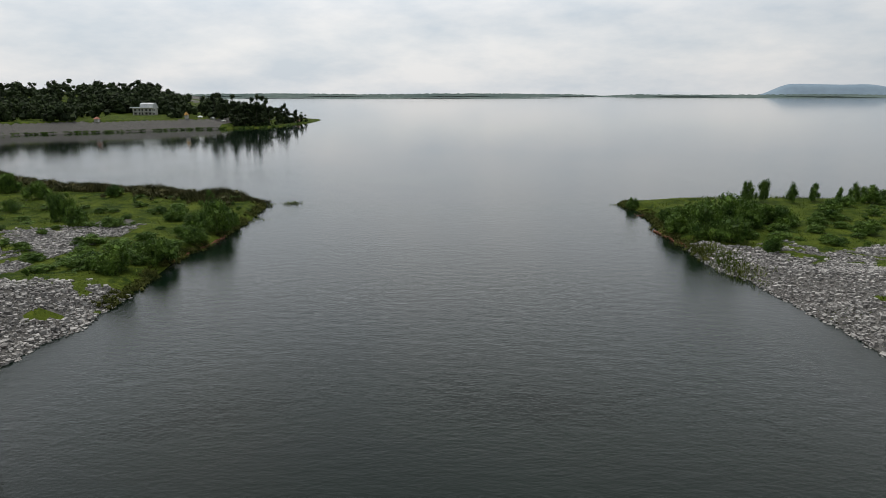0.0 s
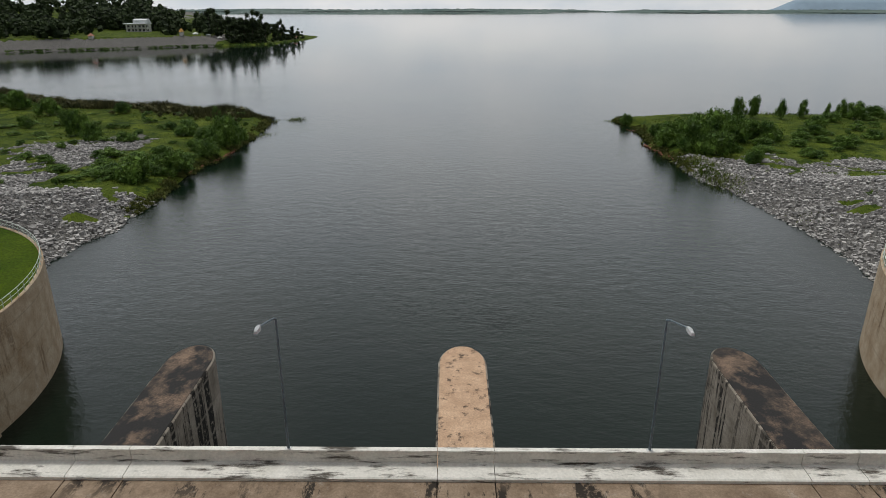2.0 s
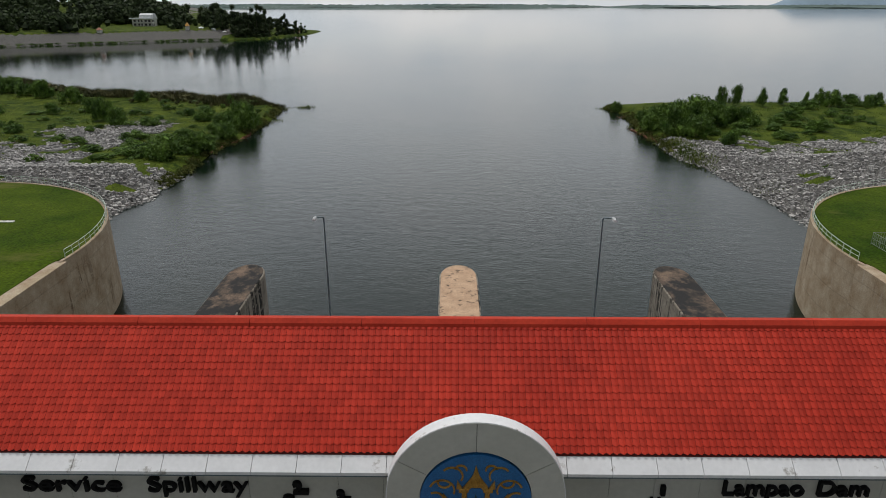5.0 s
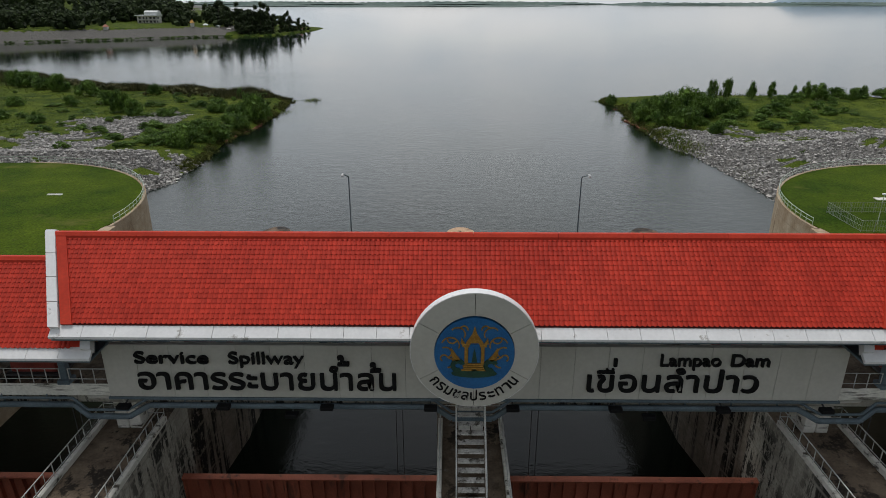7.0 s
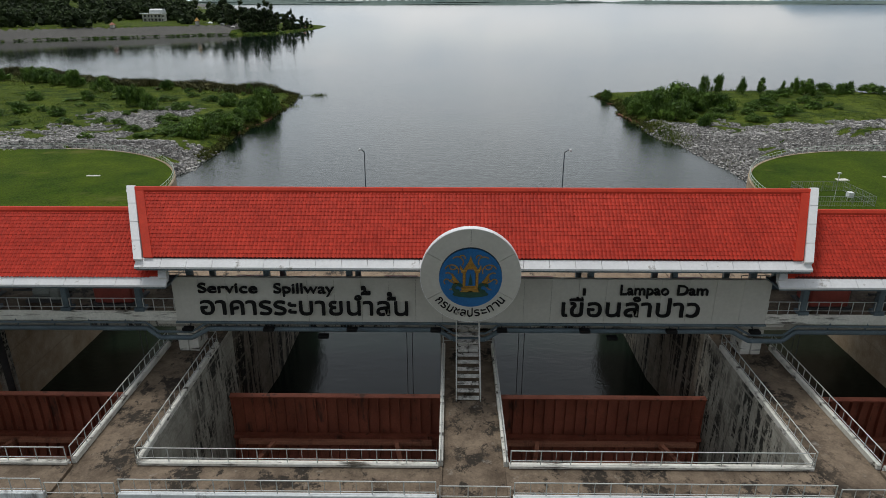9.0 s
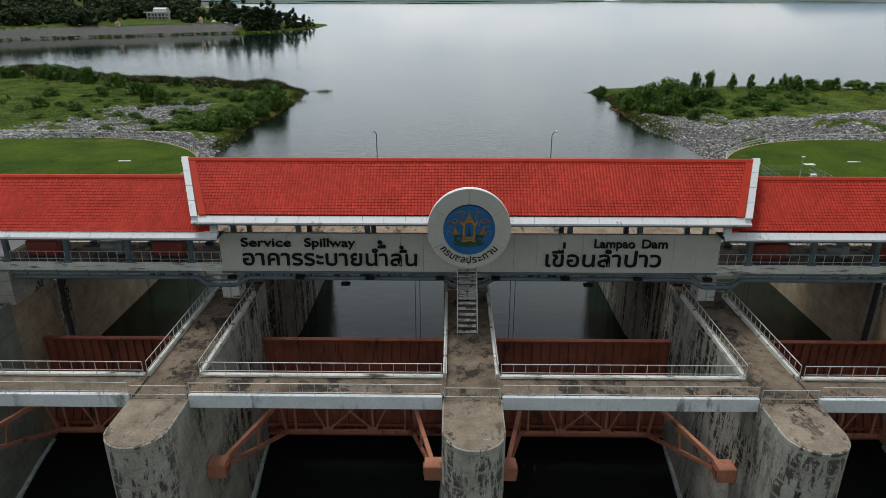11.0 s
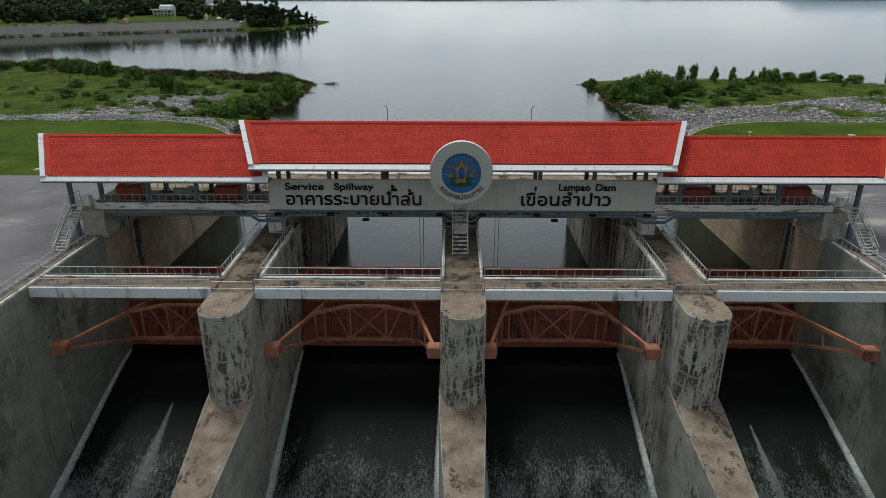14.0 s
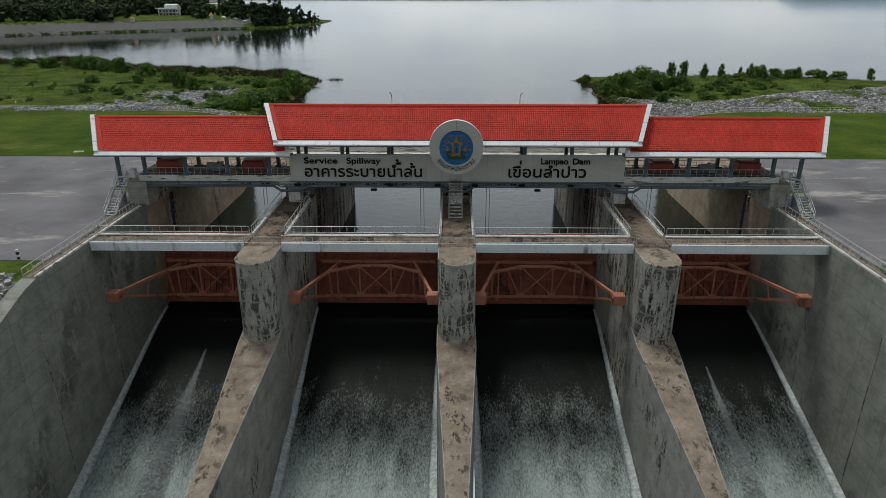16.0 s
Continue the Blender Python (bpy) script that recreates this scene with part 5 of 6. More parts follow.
def emblem():
    cx, cz, R, r = -0.1, 20.34, 3.58, 2.25
    yf = -6.85
    root = thing("emblem_disc", (cx, yf, cz), "round cream emblem disc with blue centre and gold ornament", "sign")
    for i in range(6):
        part("rim_panel", ring_part(cx, cz, r, R, 90 + 60 * i + 0.25, 90 + 60 * (i + 1) - 0.25, yf, yf + 0.55, 16), M_SIGN, root)
    part("backing", ring_part(cx, cz, 0.0, R - 0.06, 0, 360, yf + 0.2, yf + 0.5, 60), M_DARK, root)
    part("rim_band", ring_part(cx, cz, R - 0.03, R + 0.04, 0, 360, yf + 0.02, yf + 0.62, 72), M_PANEL, root, "pale metal rim")
    ez = cz - 0.12
    part("blue_field", ring_part(cx, ez, 0.0, r, 0, 360, yf - 0.03, yf + 0.3, 60), M_BLUE, root, "blue emblem field")
    g0, g1 = yf - 0.12, yf - 0.02
    # shrine: base steps, two pillars, pointed arch
    for i, (w, z) in enumerate(((0.72, -1.05), (0.62, -0.93), (0.66, -0.80), (0.56, -0.68))):
        part("shrine_step", Mesh().box(cx - w, cx + w, g0, g1, ez + z, ez + z + 0.10, 0.01), M_GOLD, root)
    for s in (-1, 1):
        part("pillar", Mesh().box(cx + s * 0.36, cx + s * 0.56, g0, g1, ez - 0.58, ez + 0.52, 0.02), M_GOLD, root)
        part("pillar_capital", Mesh().box(cx + s * 0.30, cx + s * 0.68, g0 - 0.02, g1, ez + 0.48, ez + 0.66, 0.02), M_GOLD, root)
        part("finial", flat([(cx + s * 0.52, ez + 0.66), (cx + s * 0.78, ez + 0.66), (cx + s * 0.74, ez + 1.05)], g0, g1), M_GOLD, root)
        # serpent neck, head and crest
        part("serpent_coil", ring_part(cx + s * 0.92, ez - 0.72, 0.16, 0.42, 20, 300, g0, g1, 14), M_GREEN, root, "dark green serpent coil")
        part("serpent_crest", flat([(cx + s * 0.80, ez - 0.30), (cx + s * 1.02, ez - 0.02), (cx + s * 1.30, ez + 0.42), (cx + s * 1.32, ez - 0.02), (cx + s * 1.16, ez - 0.34), (cx + s * 1.0, ez - 0.46)], g0, g1), M_GOLD, root)
        for k, (dx, dz, rr, b0, b1) in enumerate(((1.35, 0.55, 0.50, 20, 200), (1.62, 0.10, 0.34, 60, 250), (0.95, 1.25, 0.42, 40, 210), (1.45, -0.55, 0.30, 90, 280), (1.25, 0.95, 0.26, 200, 380), (1.70, -0.25, 0.2, -60, 160), (0.6, 1.55, 0.22, 10, 190))):
            a0, a1 = (b0, b1) if s > 0 else (180 - b0, 180 - b1)
            part("scroll", ring_part(cx + s * dx, ez + dz, rr - 0.035, rr + 0.035, a0, a1, g0 + 0.04, g1, 12), M_GOLD, root)
    part("arch", ring_part(cx, ez + 0.50, 0.30, 0.52, 0, 180, g0, g1, 14), M_GOLD, root)
    part("spire", flat([(cx - 0.5, ez + 0.72), (cx + 0.5, ez + 0.72), (cx + 0.26, ez + 1.08), (cx + 0.13, ez + 1.3), (cx + 0.0, ez + 1.78), (cx - 0.13, ez + 1.3), (cx - 0.26, ez + 1.08)], g0 + 0.02, g1), M_GOLD, root)
    part("niche", Mesh().box(cx - 0.34, cx + 0.34, g0 + 0.05, g1, ez - 0.56, ez + 0.62, 0.01), M_BLUE, root, "dark blue niche")
    part("niche_ornament", flat([(cx - 0.16, ez - 0.5), (cx + 0.16, ez - 0.5), (cx + 0.07, ez + 0.1), (cx, ez + 0.4), (cx - 0.07, ez + 0.1)], g0 + 0.01, g1), M_GREEN, root, "green and gold ornament")
    part("serpent_body", ring_part(cx, ez - 1.12, 0.0, 0.2, 0, 360, g0, g1, 16), M_GREEN, root)
    part("serpent_base", flat([(cx + 1.28 * math.cos(radians(a)), ez - 1.22 + 0.26 * math.sin(radians(a))) for a in range(0, 360, 15)], g0 + 0.01, g1), M_GREEN, root, "dark green coiled base")
    # letters along the lower rim
    word = ("ก", "ร", "ม", "ช", "ล", "ป", "ร", "ะ", "ท", "า", "น")
    for i, ch in enumerate(word):
        a = radians(-140 + i * 10.0)
        d = (R + r) / 2 - 0.02
        x, z = cx + d * math.cos(a), cz + d * math.sin(a)
        ob = lettering(ch, -0.2, 0.2, -0.26, 0.52, 0.0, root, "letter", "อ", 0.08)
        ob.data.transform(Matrix.Translation(origin_of(root)))
        ob.data.transform(Matrix.Translation((x, yf + 0.03, z)) @ Matrix.Rotation(-(a + math.pi / 2), 4, "Y"))
        ob.data.transform(Matrix.Translation(-origin_of(root)))
    for s in (-1, 1):
        part("bracket", Mesh().bar((cx + s * 1.6, yf + 0.4, cz - 2.0), (cx + s * 1.6, -2.5, cz - 3.4), 0.18, 0.18), M_STEELBLUE, root)
        part("bracket", Mesh().bar((cx + s * 1.6, yf + 0.4, cz - 1.0), (cx + s * 1.6, -3.0, cz - 1.0), 0.18, 0.18), M_STEELBLUE, root)


emblem()


def floodlight(x, y, z):
    root = thing("floodlight", (x, y, z), "small black floodlight under the sign board", "lamp", "sign floodlights")
    part("housing", Mesh().box(x - 0.42, x + 0.42, y - 0.3, y + 0.2, z - 0.02, z + 0.26, 0.04), M_BLACK, root)
    part("bracket", Mesh().bar((x, y, z + 0.05), (x, -2.45, z + 0.3), 0.08, 0.08), M_DARK, root)


for x in (-22.6, -16.1, -9.4, -2.7, 2.6, 9.2, 16.1, 22.7):
    floodlight(x, -3.2, 13.98)
for x in (-11.8, 11.5):
    floodlight(x, -2.9, 13.2)


# ---- stairs ----
def stair(x0, x1, y0, z0, y1, z1, steps, label, posts):
    """A straight flight from (y0, z0) at the top down to (y1, z1)."""
    root = thing("stair", ((x0 + x1) / 2, y1, z1), label, "stair")
    dy, dz = (y1 - y0) / steps, (z1 - z0) / steps
    for i in range(steps):
        y, z = y0 + dy * (i + 1), z0 + dz * (i + 0.5)
        part("tread", Mesh().box(x0 + 0.08, x1 - 0.08, y, y - dy * 1.02, z - 0.07, z, 0.015), M_TREAD, root)
    for x in (x0, x1):
        part("stringer", Mesh().bar((x, y0, z0 - 0.15), (x, y1, z1 + 0.1), 0.09, 0.32), M_WHITE, root)
        for h in (1.0, 0.5):
            part("handrail", Mesh().rod((x, y0, z0 + h), (x, y1, z1 + h), 0.04, 6), M_RAIL, root)
        for i in range(posts + 1):
            f = i / posts
            y, z = y0 + (y1 - y0) * f, z0 + (z1 - z0) * f
            part("rail_post", Mesh().rod((x, y, z - 0.1), (x, y, z + 1.0), 0.035, 5), M_RAIL, root)


stair(-1.05, 0.75, -2.8, 15.0, -8.2, DECK - 0.22, 12, "steep white stair with stained treads down to the centre pier", 3)
for s in (-1, 1):
    a, b = (-48.1, -46.6) if s < 0 else (46.6, 48.1)
    stair(a, b, -3.2, HALL, -8.6, GROUND, 15, "pale steel stair with tube handrails beside the hoist house", 4)
    single("landing", Mesh().box(s * 45.7, s * 48.3, -3.15, -0.6, HALL - 0.2, HALL, 0.02), M_WHITE, "white concrete stair landing", "landing", kind="structure")
    railing((s * 48.2, -3.1, HALL), (s * 48.2, -0.7, HALL), minor=False)
    m = Mesh().box(s * 45.75, s * 46.45, -3.1, -2.2, HALL, HALL + 1.0, 0.05)
    single("switch_box", m, M_WHITE, "pale switch box beside the stair top", "box", "switch boxes")


# ---- loose stone on the banks ----
def stone_shape(seed):
    rnd = np.random.RandomState(seed)
    v = np.array([(a, b, c) for a in (-1, 1) for b in (-1, 1) for c in (-1, 1)]) * 0.72
    f = np.array([(0, 1, 3), (0, 3, 2), (4, 6, 7), (4, 7, 5), (0, 4, 5), (0, 5, 1), (2, 3, 7), (2, 7, 6), (0, 2, 6), (0, 6, 4), (1, 5, 7), (1, 7, 3)])
    v = v * (1 + rnd.uniform(-0.30, 0.30, (8, 1))) * rnd.uniform((0.75, 0.65, 0.55), (1.05, 0.9, 0.9)) + rnd.uniform(-0.12, 0.12, (8, 3))
    return v, f


SHAPES = [stone_shape(s) for s in range(8)]


def turned(v, rnd):
    a = rnd.uniform(0, 2 * math.pi)
    b = rnd.uniform(-0.35, 0.35)
    c, s = math.cos(a), math.sin(a)
    cb, sb = math.cos(b), math.sin(b)
    r = np.array([[c, -s, 0], [s, c, 0], [0, 0, 1]]) @ np.array([[1, 0, 0], [0, cb, -sb], [0, sb, cb]])
    return v @ r.T


def scatter_stones(side, count, label):
    rnd = np.random.RandomState(5 + side)
    if side < 0:
        X, Y = rnd.uniform(-140, -56, count), rnd.uniform(68, 182, count)
    elif side > 0:
        X, Y = rnd.uniform(54, 175, count), rnd.uniform(64, 165, count)
    else:
        X, Y = np.where(rnd.rand(count) < 0.5, -1, 1) * rnd.uniform(47, 66, count), rnd.uniform(-50, -27.5, count)
    Z = height(X, Y)
    ok = rocky(X, Y, Z) & (Z > -0.9)
    X, Y, Z = X[ok], Y[ok], Z[ok]
    root = thing("riprap", (float(X.mean()), float(Y.mean()), 0), label, "stones", kind="structure")
    # a stretch of the shore edge is built stone by stone
    if side:
        near = (np.abs(X) < 80) & (Z < 3.2) & (Y < 112)
    else:
        near = np.zeros(len(X), bool)
    picked = np.nonzero(near)[0][:280]
    rest = np.ones(len(X), bool)
    rest[picked] = False
    vv, ff, k = [], [], 0
    for x, y, z in zip(X[rest], Y[rest], Z[rest]):
        v, f = SHAPES[rnd.randint(8)]
        size = 0.19 + 0.36 * rnd.rand() ** 2.5
        vv.append(turned(v, rnd) * size + (x, y, z + 0.22 * size))
        ff.append(f + k)
        k += 8
    tagged(part("loose_stones", arrays_mesh("loose_stones", np.concatenate(vv), np.concatenate(ff)), M_STONE, root), kind="stuff")
    meshes = []
    for v, f in SHAPES:
        me = arrays_mesh("stone", v, f)
        me.materials.append(M_STONE_ONE)
        meshes.append(me)
    base = origin_of(root)
    for i in picked:
        o = new("stone", meshes[rnd.randint(8)])
        o.parent = root
        o.location = Vector((X[i], Y[i], Z[i] + 0.08)) - base
        o.rotation_euler = (rnd.uniform(-0.3, 0.3), rnd.uniform(-0.3, 0.3), rnd.uniform(0, 6.28))
        q = 0.32 + 0.42 * rnd.rand() ** 2
        o.scale = (q, q, q)


scatter_stones(-1, 40000, "pale grey loose quarry stones on the bank")
scatter_stones(1, 40000, "pale grey loose quarry stones on the bank")
scatter_stones(0, 1600, "grey loose stones beside the chute wall")


# ---- plants ----
def leaf_cloud(rnd, centres, radii, per, size, flat_z=0.8):
    """Many small leaf faces on the shells of clumps."""
    n = len(centres) * per
    c = np.repeat(np.asarray(centres, float), per, 0)
    r = np.repeat(np.asarray(radii, float), per)[:, None]
    d = rnd.normal(size=(n, 3))
    d /= np.linalg.norm(d, axis=1)[:, None]
    d[:, 2] *= flat_z
    p = c + d * r * rnd.uniform(0.55, 1.08, (n, 1))
    u = rnd.normal(size=(n, 3)) + d * 0.2
    u /= np.linalg.norm(u, axis=1)[:, None]
    w = np.cross(u, d + rnd.normal(size=(n, 3)) * 0.5)
    w /= np.linalg.norm(w, axis=1)[:, None] + 1e-9
    s = size * rnd.uniform(0.6, 1.4, (n, 1))
    v = np.stack([p - u * s, p + w * s * 0.45, p + u * s, p - w * s * 0.45], 1).reshape(-1, 3)
    f = np.arange(4 * n).reshape(-1, 4)
    return v, f


def with_cores(v, f, centres, radii, share=0.5, seed=3):
    """Adds a rough, turned inner body to every clump, so that crowns stay dense inside."""
    rnd = np.random.RandomState(seed)
    cube = np.array([(a, b, c) for a in (-1, 1) for b in (-1, 1) for c in (-1, 1)]) * 0.577
    quads = np.array([(0, 1, 3, 2), (4, 6, 7, 5), (0, 4, 5, 1), (2, 3, 7, 6), (0, 2, 6, 4), (1, 5, 7, 3)])
    cv = []
    for c, r in zip(centres, radii):
        q, _ = np.linalg.qr(rnd.normal(size=(3, 3)))
        cv.append(np.asarray(c) + (cube * rnd.uniform(0.8, 1.2, (8, 1))) @ q * (r * share))
    cf = (quads[None] + 8 * np.arange(len(cv))[:, None, None]).reshape(-1, 4) + len(v)
    return np.concatenate([v, *cv]), np.concatenate([f, cf])


def plant(name, seed, rx, h, clumps, per, leaf, label, stem=0.12, bare=0.15, mat=None, slim=1.0):
    """A bush or tree at the origin: stems with limbs, and a crown of leaf clumps."""
    rnd = np.random.RandomState(seed)
    root = thing(name, (0, 0, 0), label, "bush" if name == "bush" else "tree")
    cs, rs = [], []
    for i in range(clumps):
        a, q = rnd.uniform(0, 2 * math.pi), rnd.rand() ** 0.6
        z = h * (bare + (0.92 - bare) * rnd.rand())
        wide = rx * slim * math.sin(math.pi * min(0.97, 0.22 + 0.7 * z / h)) ** 0.7
        rr = rx * rnd.uniform(0.22, 0.42)
        cs.append((math.cos(a) * q * wide * 0.8, math.sin(a) * q * wide * 0.8, max(z, rr * 0.7)))
        rs.append(rr)
    v, f = with_cores(*leaf_cloud(rnd, cs, rs, per, leaf), cs, rs)
    v[:, 2] = np.maximum(v[:, 2], 0.02)
    part("crown", arrays_mesh("crown", v, f), mat or M_LEAF, root)
    m = Mesh()
    m.rod((0, 0, -0.5), (0.1 * rx, 0, h * 0.55), stem, 6, stem * 0.5)
    for c in cs[:7]:
        m.rod((0.03 * rx, 0, h * 0.18), c, stem * 0.5, 5, stem * 0.15)
    part("trunk", m, M_BARK, root)
    return root


def place(src, spots, group, seed=1, wide=1.08, tall=1.2):
    rnd = np.random.RandomState(seed)
    kinds = src
    for i, (x, y, r, h) in enumerate(spots):
        ob = kinds[i % len(kinds)]
        z = float(height(x, y)) - 0.1
        o = copy_thing(ob, Matrix.LocRotScale((x, y, max(z, -0.2)), Euler((0, 0, rnd.uniform(0, 6.28))), (r * wide, r * wide, h * tall)))
        tagged(o, group=group)

B_LABEL = "dense green bush with small leaves on the bank"
bushes = [plant("bush", 10 + i, 1.0, 1.0, 32, 150, 0.046, B_LABEL, 0.03) for i in range(4)]
shrubs = [plant("bush", 20 + i, 1.0, 1.0, 14, 70, 0.07, "low green shrub with small leaves on the bank", 0.03) for i in range(3)]
trees = [plant("young_tree", 30 + i, 0.95, 1.0, 22, 200, 0.036, "slim young tree with loose green crown", 0.02, 0.22, None, 0.85) for i in range(3)]
place(bushes, [(66, 168, 5.5, 7.0), (69, 179, 5.0, 6.5), (64, 181, 4.0, 4.6), (78, 166, 2.6, 1.6), (90, 187, 4.0, 4.4), (84, 186, 4.4, 5.4), (104, 183, 3.0, 2.0), (108, 178, 3.0, 1.6), (73, 174, 6.5, 8.5), (71, 162, 4.5, 5.5), (82, 180, 5.0, 6.4), (89, 174, 3.4, 2.0), (94, 183, 4.4, 4.6), (86, 168, 3.0, 1.5), (61.5, 176, 3.5, 4.0), (99, 174, 3.2, 1.8), (76.5, 152, 2.7, 3.4), (110, 170, 3.5, 3.0),
                (61, 219, 2.2, 3.0), (63.5, 190, 3.0, 3.2), (120, 205, 3.5, 3.2), (130, 214, 3.2, 3.0), (141, 219, 3.6, 4.8), (149, 221, 4.2, 3.4), (158, 222, 4.0, 3.2), (168, 222, 4.2, 3.0), (177, 219, 4.0, 2.8), (112, 190, 3.2, 2.6), (126, 184, 3.0, 2.2), (95, 160, 3, 2.0)], "bushes on the east bank", 3)
place(trees, [(101, 222, 3.4, 8.0), (107, 224, 3.8, 8.6), (116.5, 222, 3.2, 7.4), (125, 224, 2.8, 6.8), (133.5, 224, 2.0, 5.0), (138, 223, 3.0, 6.6), (160, 222, 2.2, 5.2), (189, 214, 2.8, 6.2), (226, 200, 2.2, 4.5)], "young trees on the east bank", 4, 0.85, 0.9)
place(bushes, [(-73, 133, 4.8, 5.0), (-80, 136, 4.2, 2.6), (-68, 143, 4.6, 4.8), (-72, 141, 3.8, 2.0), (-78, 145, 4.4, 1.8), (-85, 139, 4.0, 1.5), (-70, 154, 3.6, 1.8), (-88, 132, 3.2, 1.2), (-83, 155, 4.0, 1.5), (-67, 162, 3.6, 3.6), (-65.6, 186, 3.0, 3.2), (-74, 180, 3.2, 3.0), (-87, 146, 3.0, 2.0), (-76, 152, 2.6, 1.6), (-95, 140, 2.6, 1.5), (-104, 150, 2.8, 1.6), (-66.5, 176, 5.2, 7.0), (-71, 166, 3.0, 2.6), (-92, 158, 4.0, 2.0), (-79, 162, 3.2, 1.8), (-108, 181, 3.4, 4.6), (-116, 190, 3.0, 6.0),
                (-129, 207, 2.6, 4.0), (-141, 202, 3.0, 3.0), (-82, 188, 4.2, 3.6), (-96, 178, 3.6, 2.4), (-72, 184, 3.0, 3.2), (-147, 226, 4.5, 5.0), (-166, 240, 4.0, 6.0), (-178, 248, 5.0, 4.5), (-190, 258, 6.0, 5.6), (-200, 262, 5.0, 5.0), (-150, 175, 3.5, 3.0), (-133, 168, 3.0, 2.2), (-160, 200, 3.4, 2.8), (-122, 232, 3.5, 3.5), (-215, 262, 5.5, 4.6), (-235, 268, 5.0, 4.0), (-255, 270, 5.5, 5.5)], "bushes on the west bank", 5)
place(trees, [(-118, 188, 2.6, 6.6), (-131, 208, 2.4, 5.2), (-196, 260, 3.5, 7.5), (-172, 246, 2.6, 6.4)], "young trees on the west bank", 6, 0.85, 0.95)
rs = np.random.RandomState(8)
low = []
while len(low) < 80:
    x, y = rs.uniform(-190, -66), rs.uniform(118, 236)
    if interp(y, SHORE_L) - x > 3 and interp(x, BACK_L) - y > 6:
        low.append((x, y, rs.uniform(0.8, 2.8), rs.uniform(0.6, 1.7)))
place(shrubs, low, "low shrubs", 9)
low = []
while len(low) < 44:
    x, y = rs.uniform(66, 200), rs.uniform(120, 222)
    if x - interp(y, SHORE_R) > 3 and interp(x, BACK_R) - y > 6 and not rocky(x, y, height(x, y)):
        low.append((x, y, rs.uniform(1.0, 2.4), rs.uniform(0.8, 1.8)))
place(shrubs, low, "low shrubs", 10)
# the patterns themselves stand on the bank too
for ob, (x, y, r, h) in zip(bushes + shrubs + trees, ((-112, 178, 1.8, 1.2), (-98, 190, 1.6, 1.3), (118, 178, 1.7, 1.1), (-92, 199, 3, 2.4), (-104, 212, 3, 2.2), (-110, 168, 2.4, 2.0), (128, 196, 3, 2.4), (150, 212, 2.4, 4.2), (168, 214, 2.2, 4.0), (-85, 224, 2.2, 4.0))):
    ob.matrix_basis = Matrix.LocRotScale((x, y, float(height(x, y)) - 0.1), None, (r, r, h))


def blades(name, X, Y, h0, h1, w, lean, mat, label, seed, category):
    """Upright tapering blades, as one mass."""
    rnd = np.random.RandomState(seed)
    n = len(X)
    Z = np.maximum(height(X, Y), -0.4) - 0.05
    a = rnd.uniform(0, 2 * math.pi, n)
    h = rnd.uniform(h0, h1, n) * (0.72 + 0.5 * np.clip(bumps(X, Y, 0.21, 6) + 0.6 * bumps(X, Y, 0.55, 1), -0.8, 0.9))
    ww = w * rnd.uniform(0.6, 1.4, n)
    dx, dy = np.cos(a) * ww, np.sin(a) * ww
    lx, ly = rnd.normal(0, lean, n) * h, rnd.normal(0, lean, n) * h
    v = np.stack([np.stack([X - dx, Y - dy, Z], -1), np.stack([X + dx, Y + dy, Z], -1), np.stack([X + 0.5 * dx + lx * 0.6, Y + 0.5 * dy + ly * 0.6, Z + h * 0.7], -1), np.stack([X + lx, Y + ly, Z + h], -1)], 1).reshape(-1, 3)
    f = np.arange(4 * n).reshape(-1, 4)
    single(name, arrays_mesh(name, v, f), mat, label, category, kind="stuff")


def reeds():
    rnd = np.random.RandomState(21)
    X = rnd.uniform(-330, -66, 60000)
    off = np.abs(rnd.normal(0, 12, len(X)))
    Y = interp(X, BACK_L) + 1.5 - off
    keep = bumps(X, Y, 0.12, 4) > -0.45 + 0.03 * off
    blades("reeds", X[keep], Y[keep], 1.2, 3.9, 0.085, 0.3, M_REED, "tall brown-green reeds along the water's edge", 22, "reeds")
    X = np.concatenate([rnd.normal(-58, 1.8, 260), rnd.normal(-61.5, 1.4, 200), rnd.normal(-64.5, 1.2, 120), rnd.normal(58, 1.6, 140), rnd.uniform(58, 64, 300), rnd.normal(62.5, 2.0, 2600)])
    Y = np.concatenate([rnd.normal(228.5, 1.2, 260), rnd.normal(199, 2.0, 200), rnd.normal(228, 1.5, 120), rnd.normal(227, 1.0, 140), rnd.uniform(196, 226, 300), rnd.normal(147, 7, 2600)])
    blades("reeds", X, Y, 0.6, 1.6, 0.07, 0.4, M_BLADE, "green water-edge reeds in shallow water", 23, "reeds")
    X = rnd.uniform(80, 260, 5000)
    Y = interp(X, BACK_R) - np.abs(rnd.normal(0, 3, len(X)))
    blades("reeds", X, Y, 0.5, 1.6, 0.08, 0.35, M_BLADE, "green reeds along the far edge of the bank", 24, "reeds")


reeds()


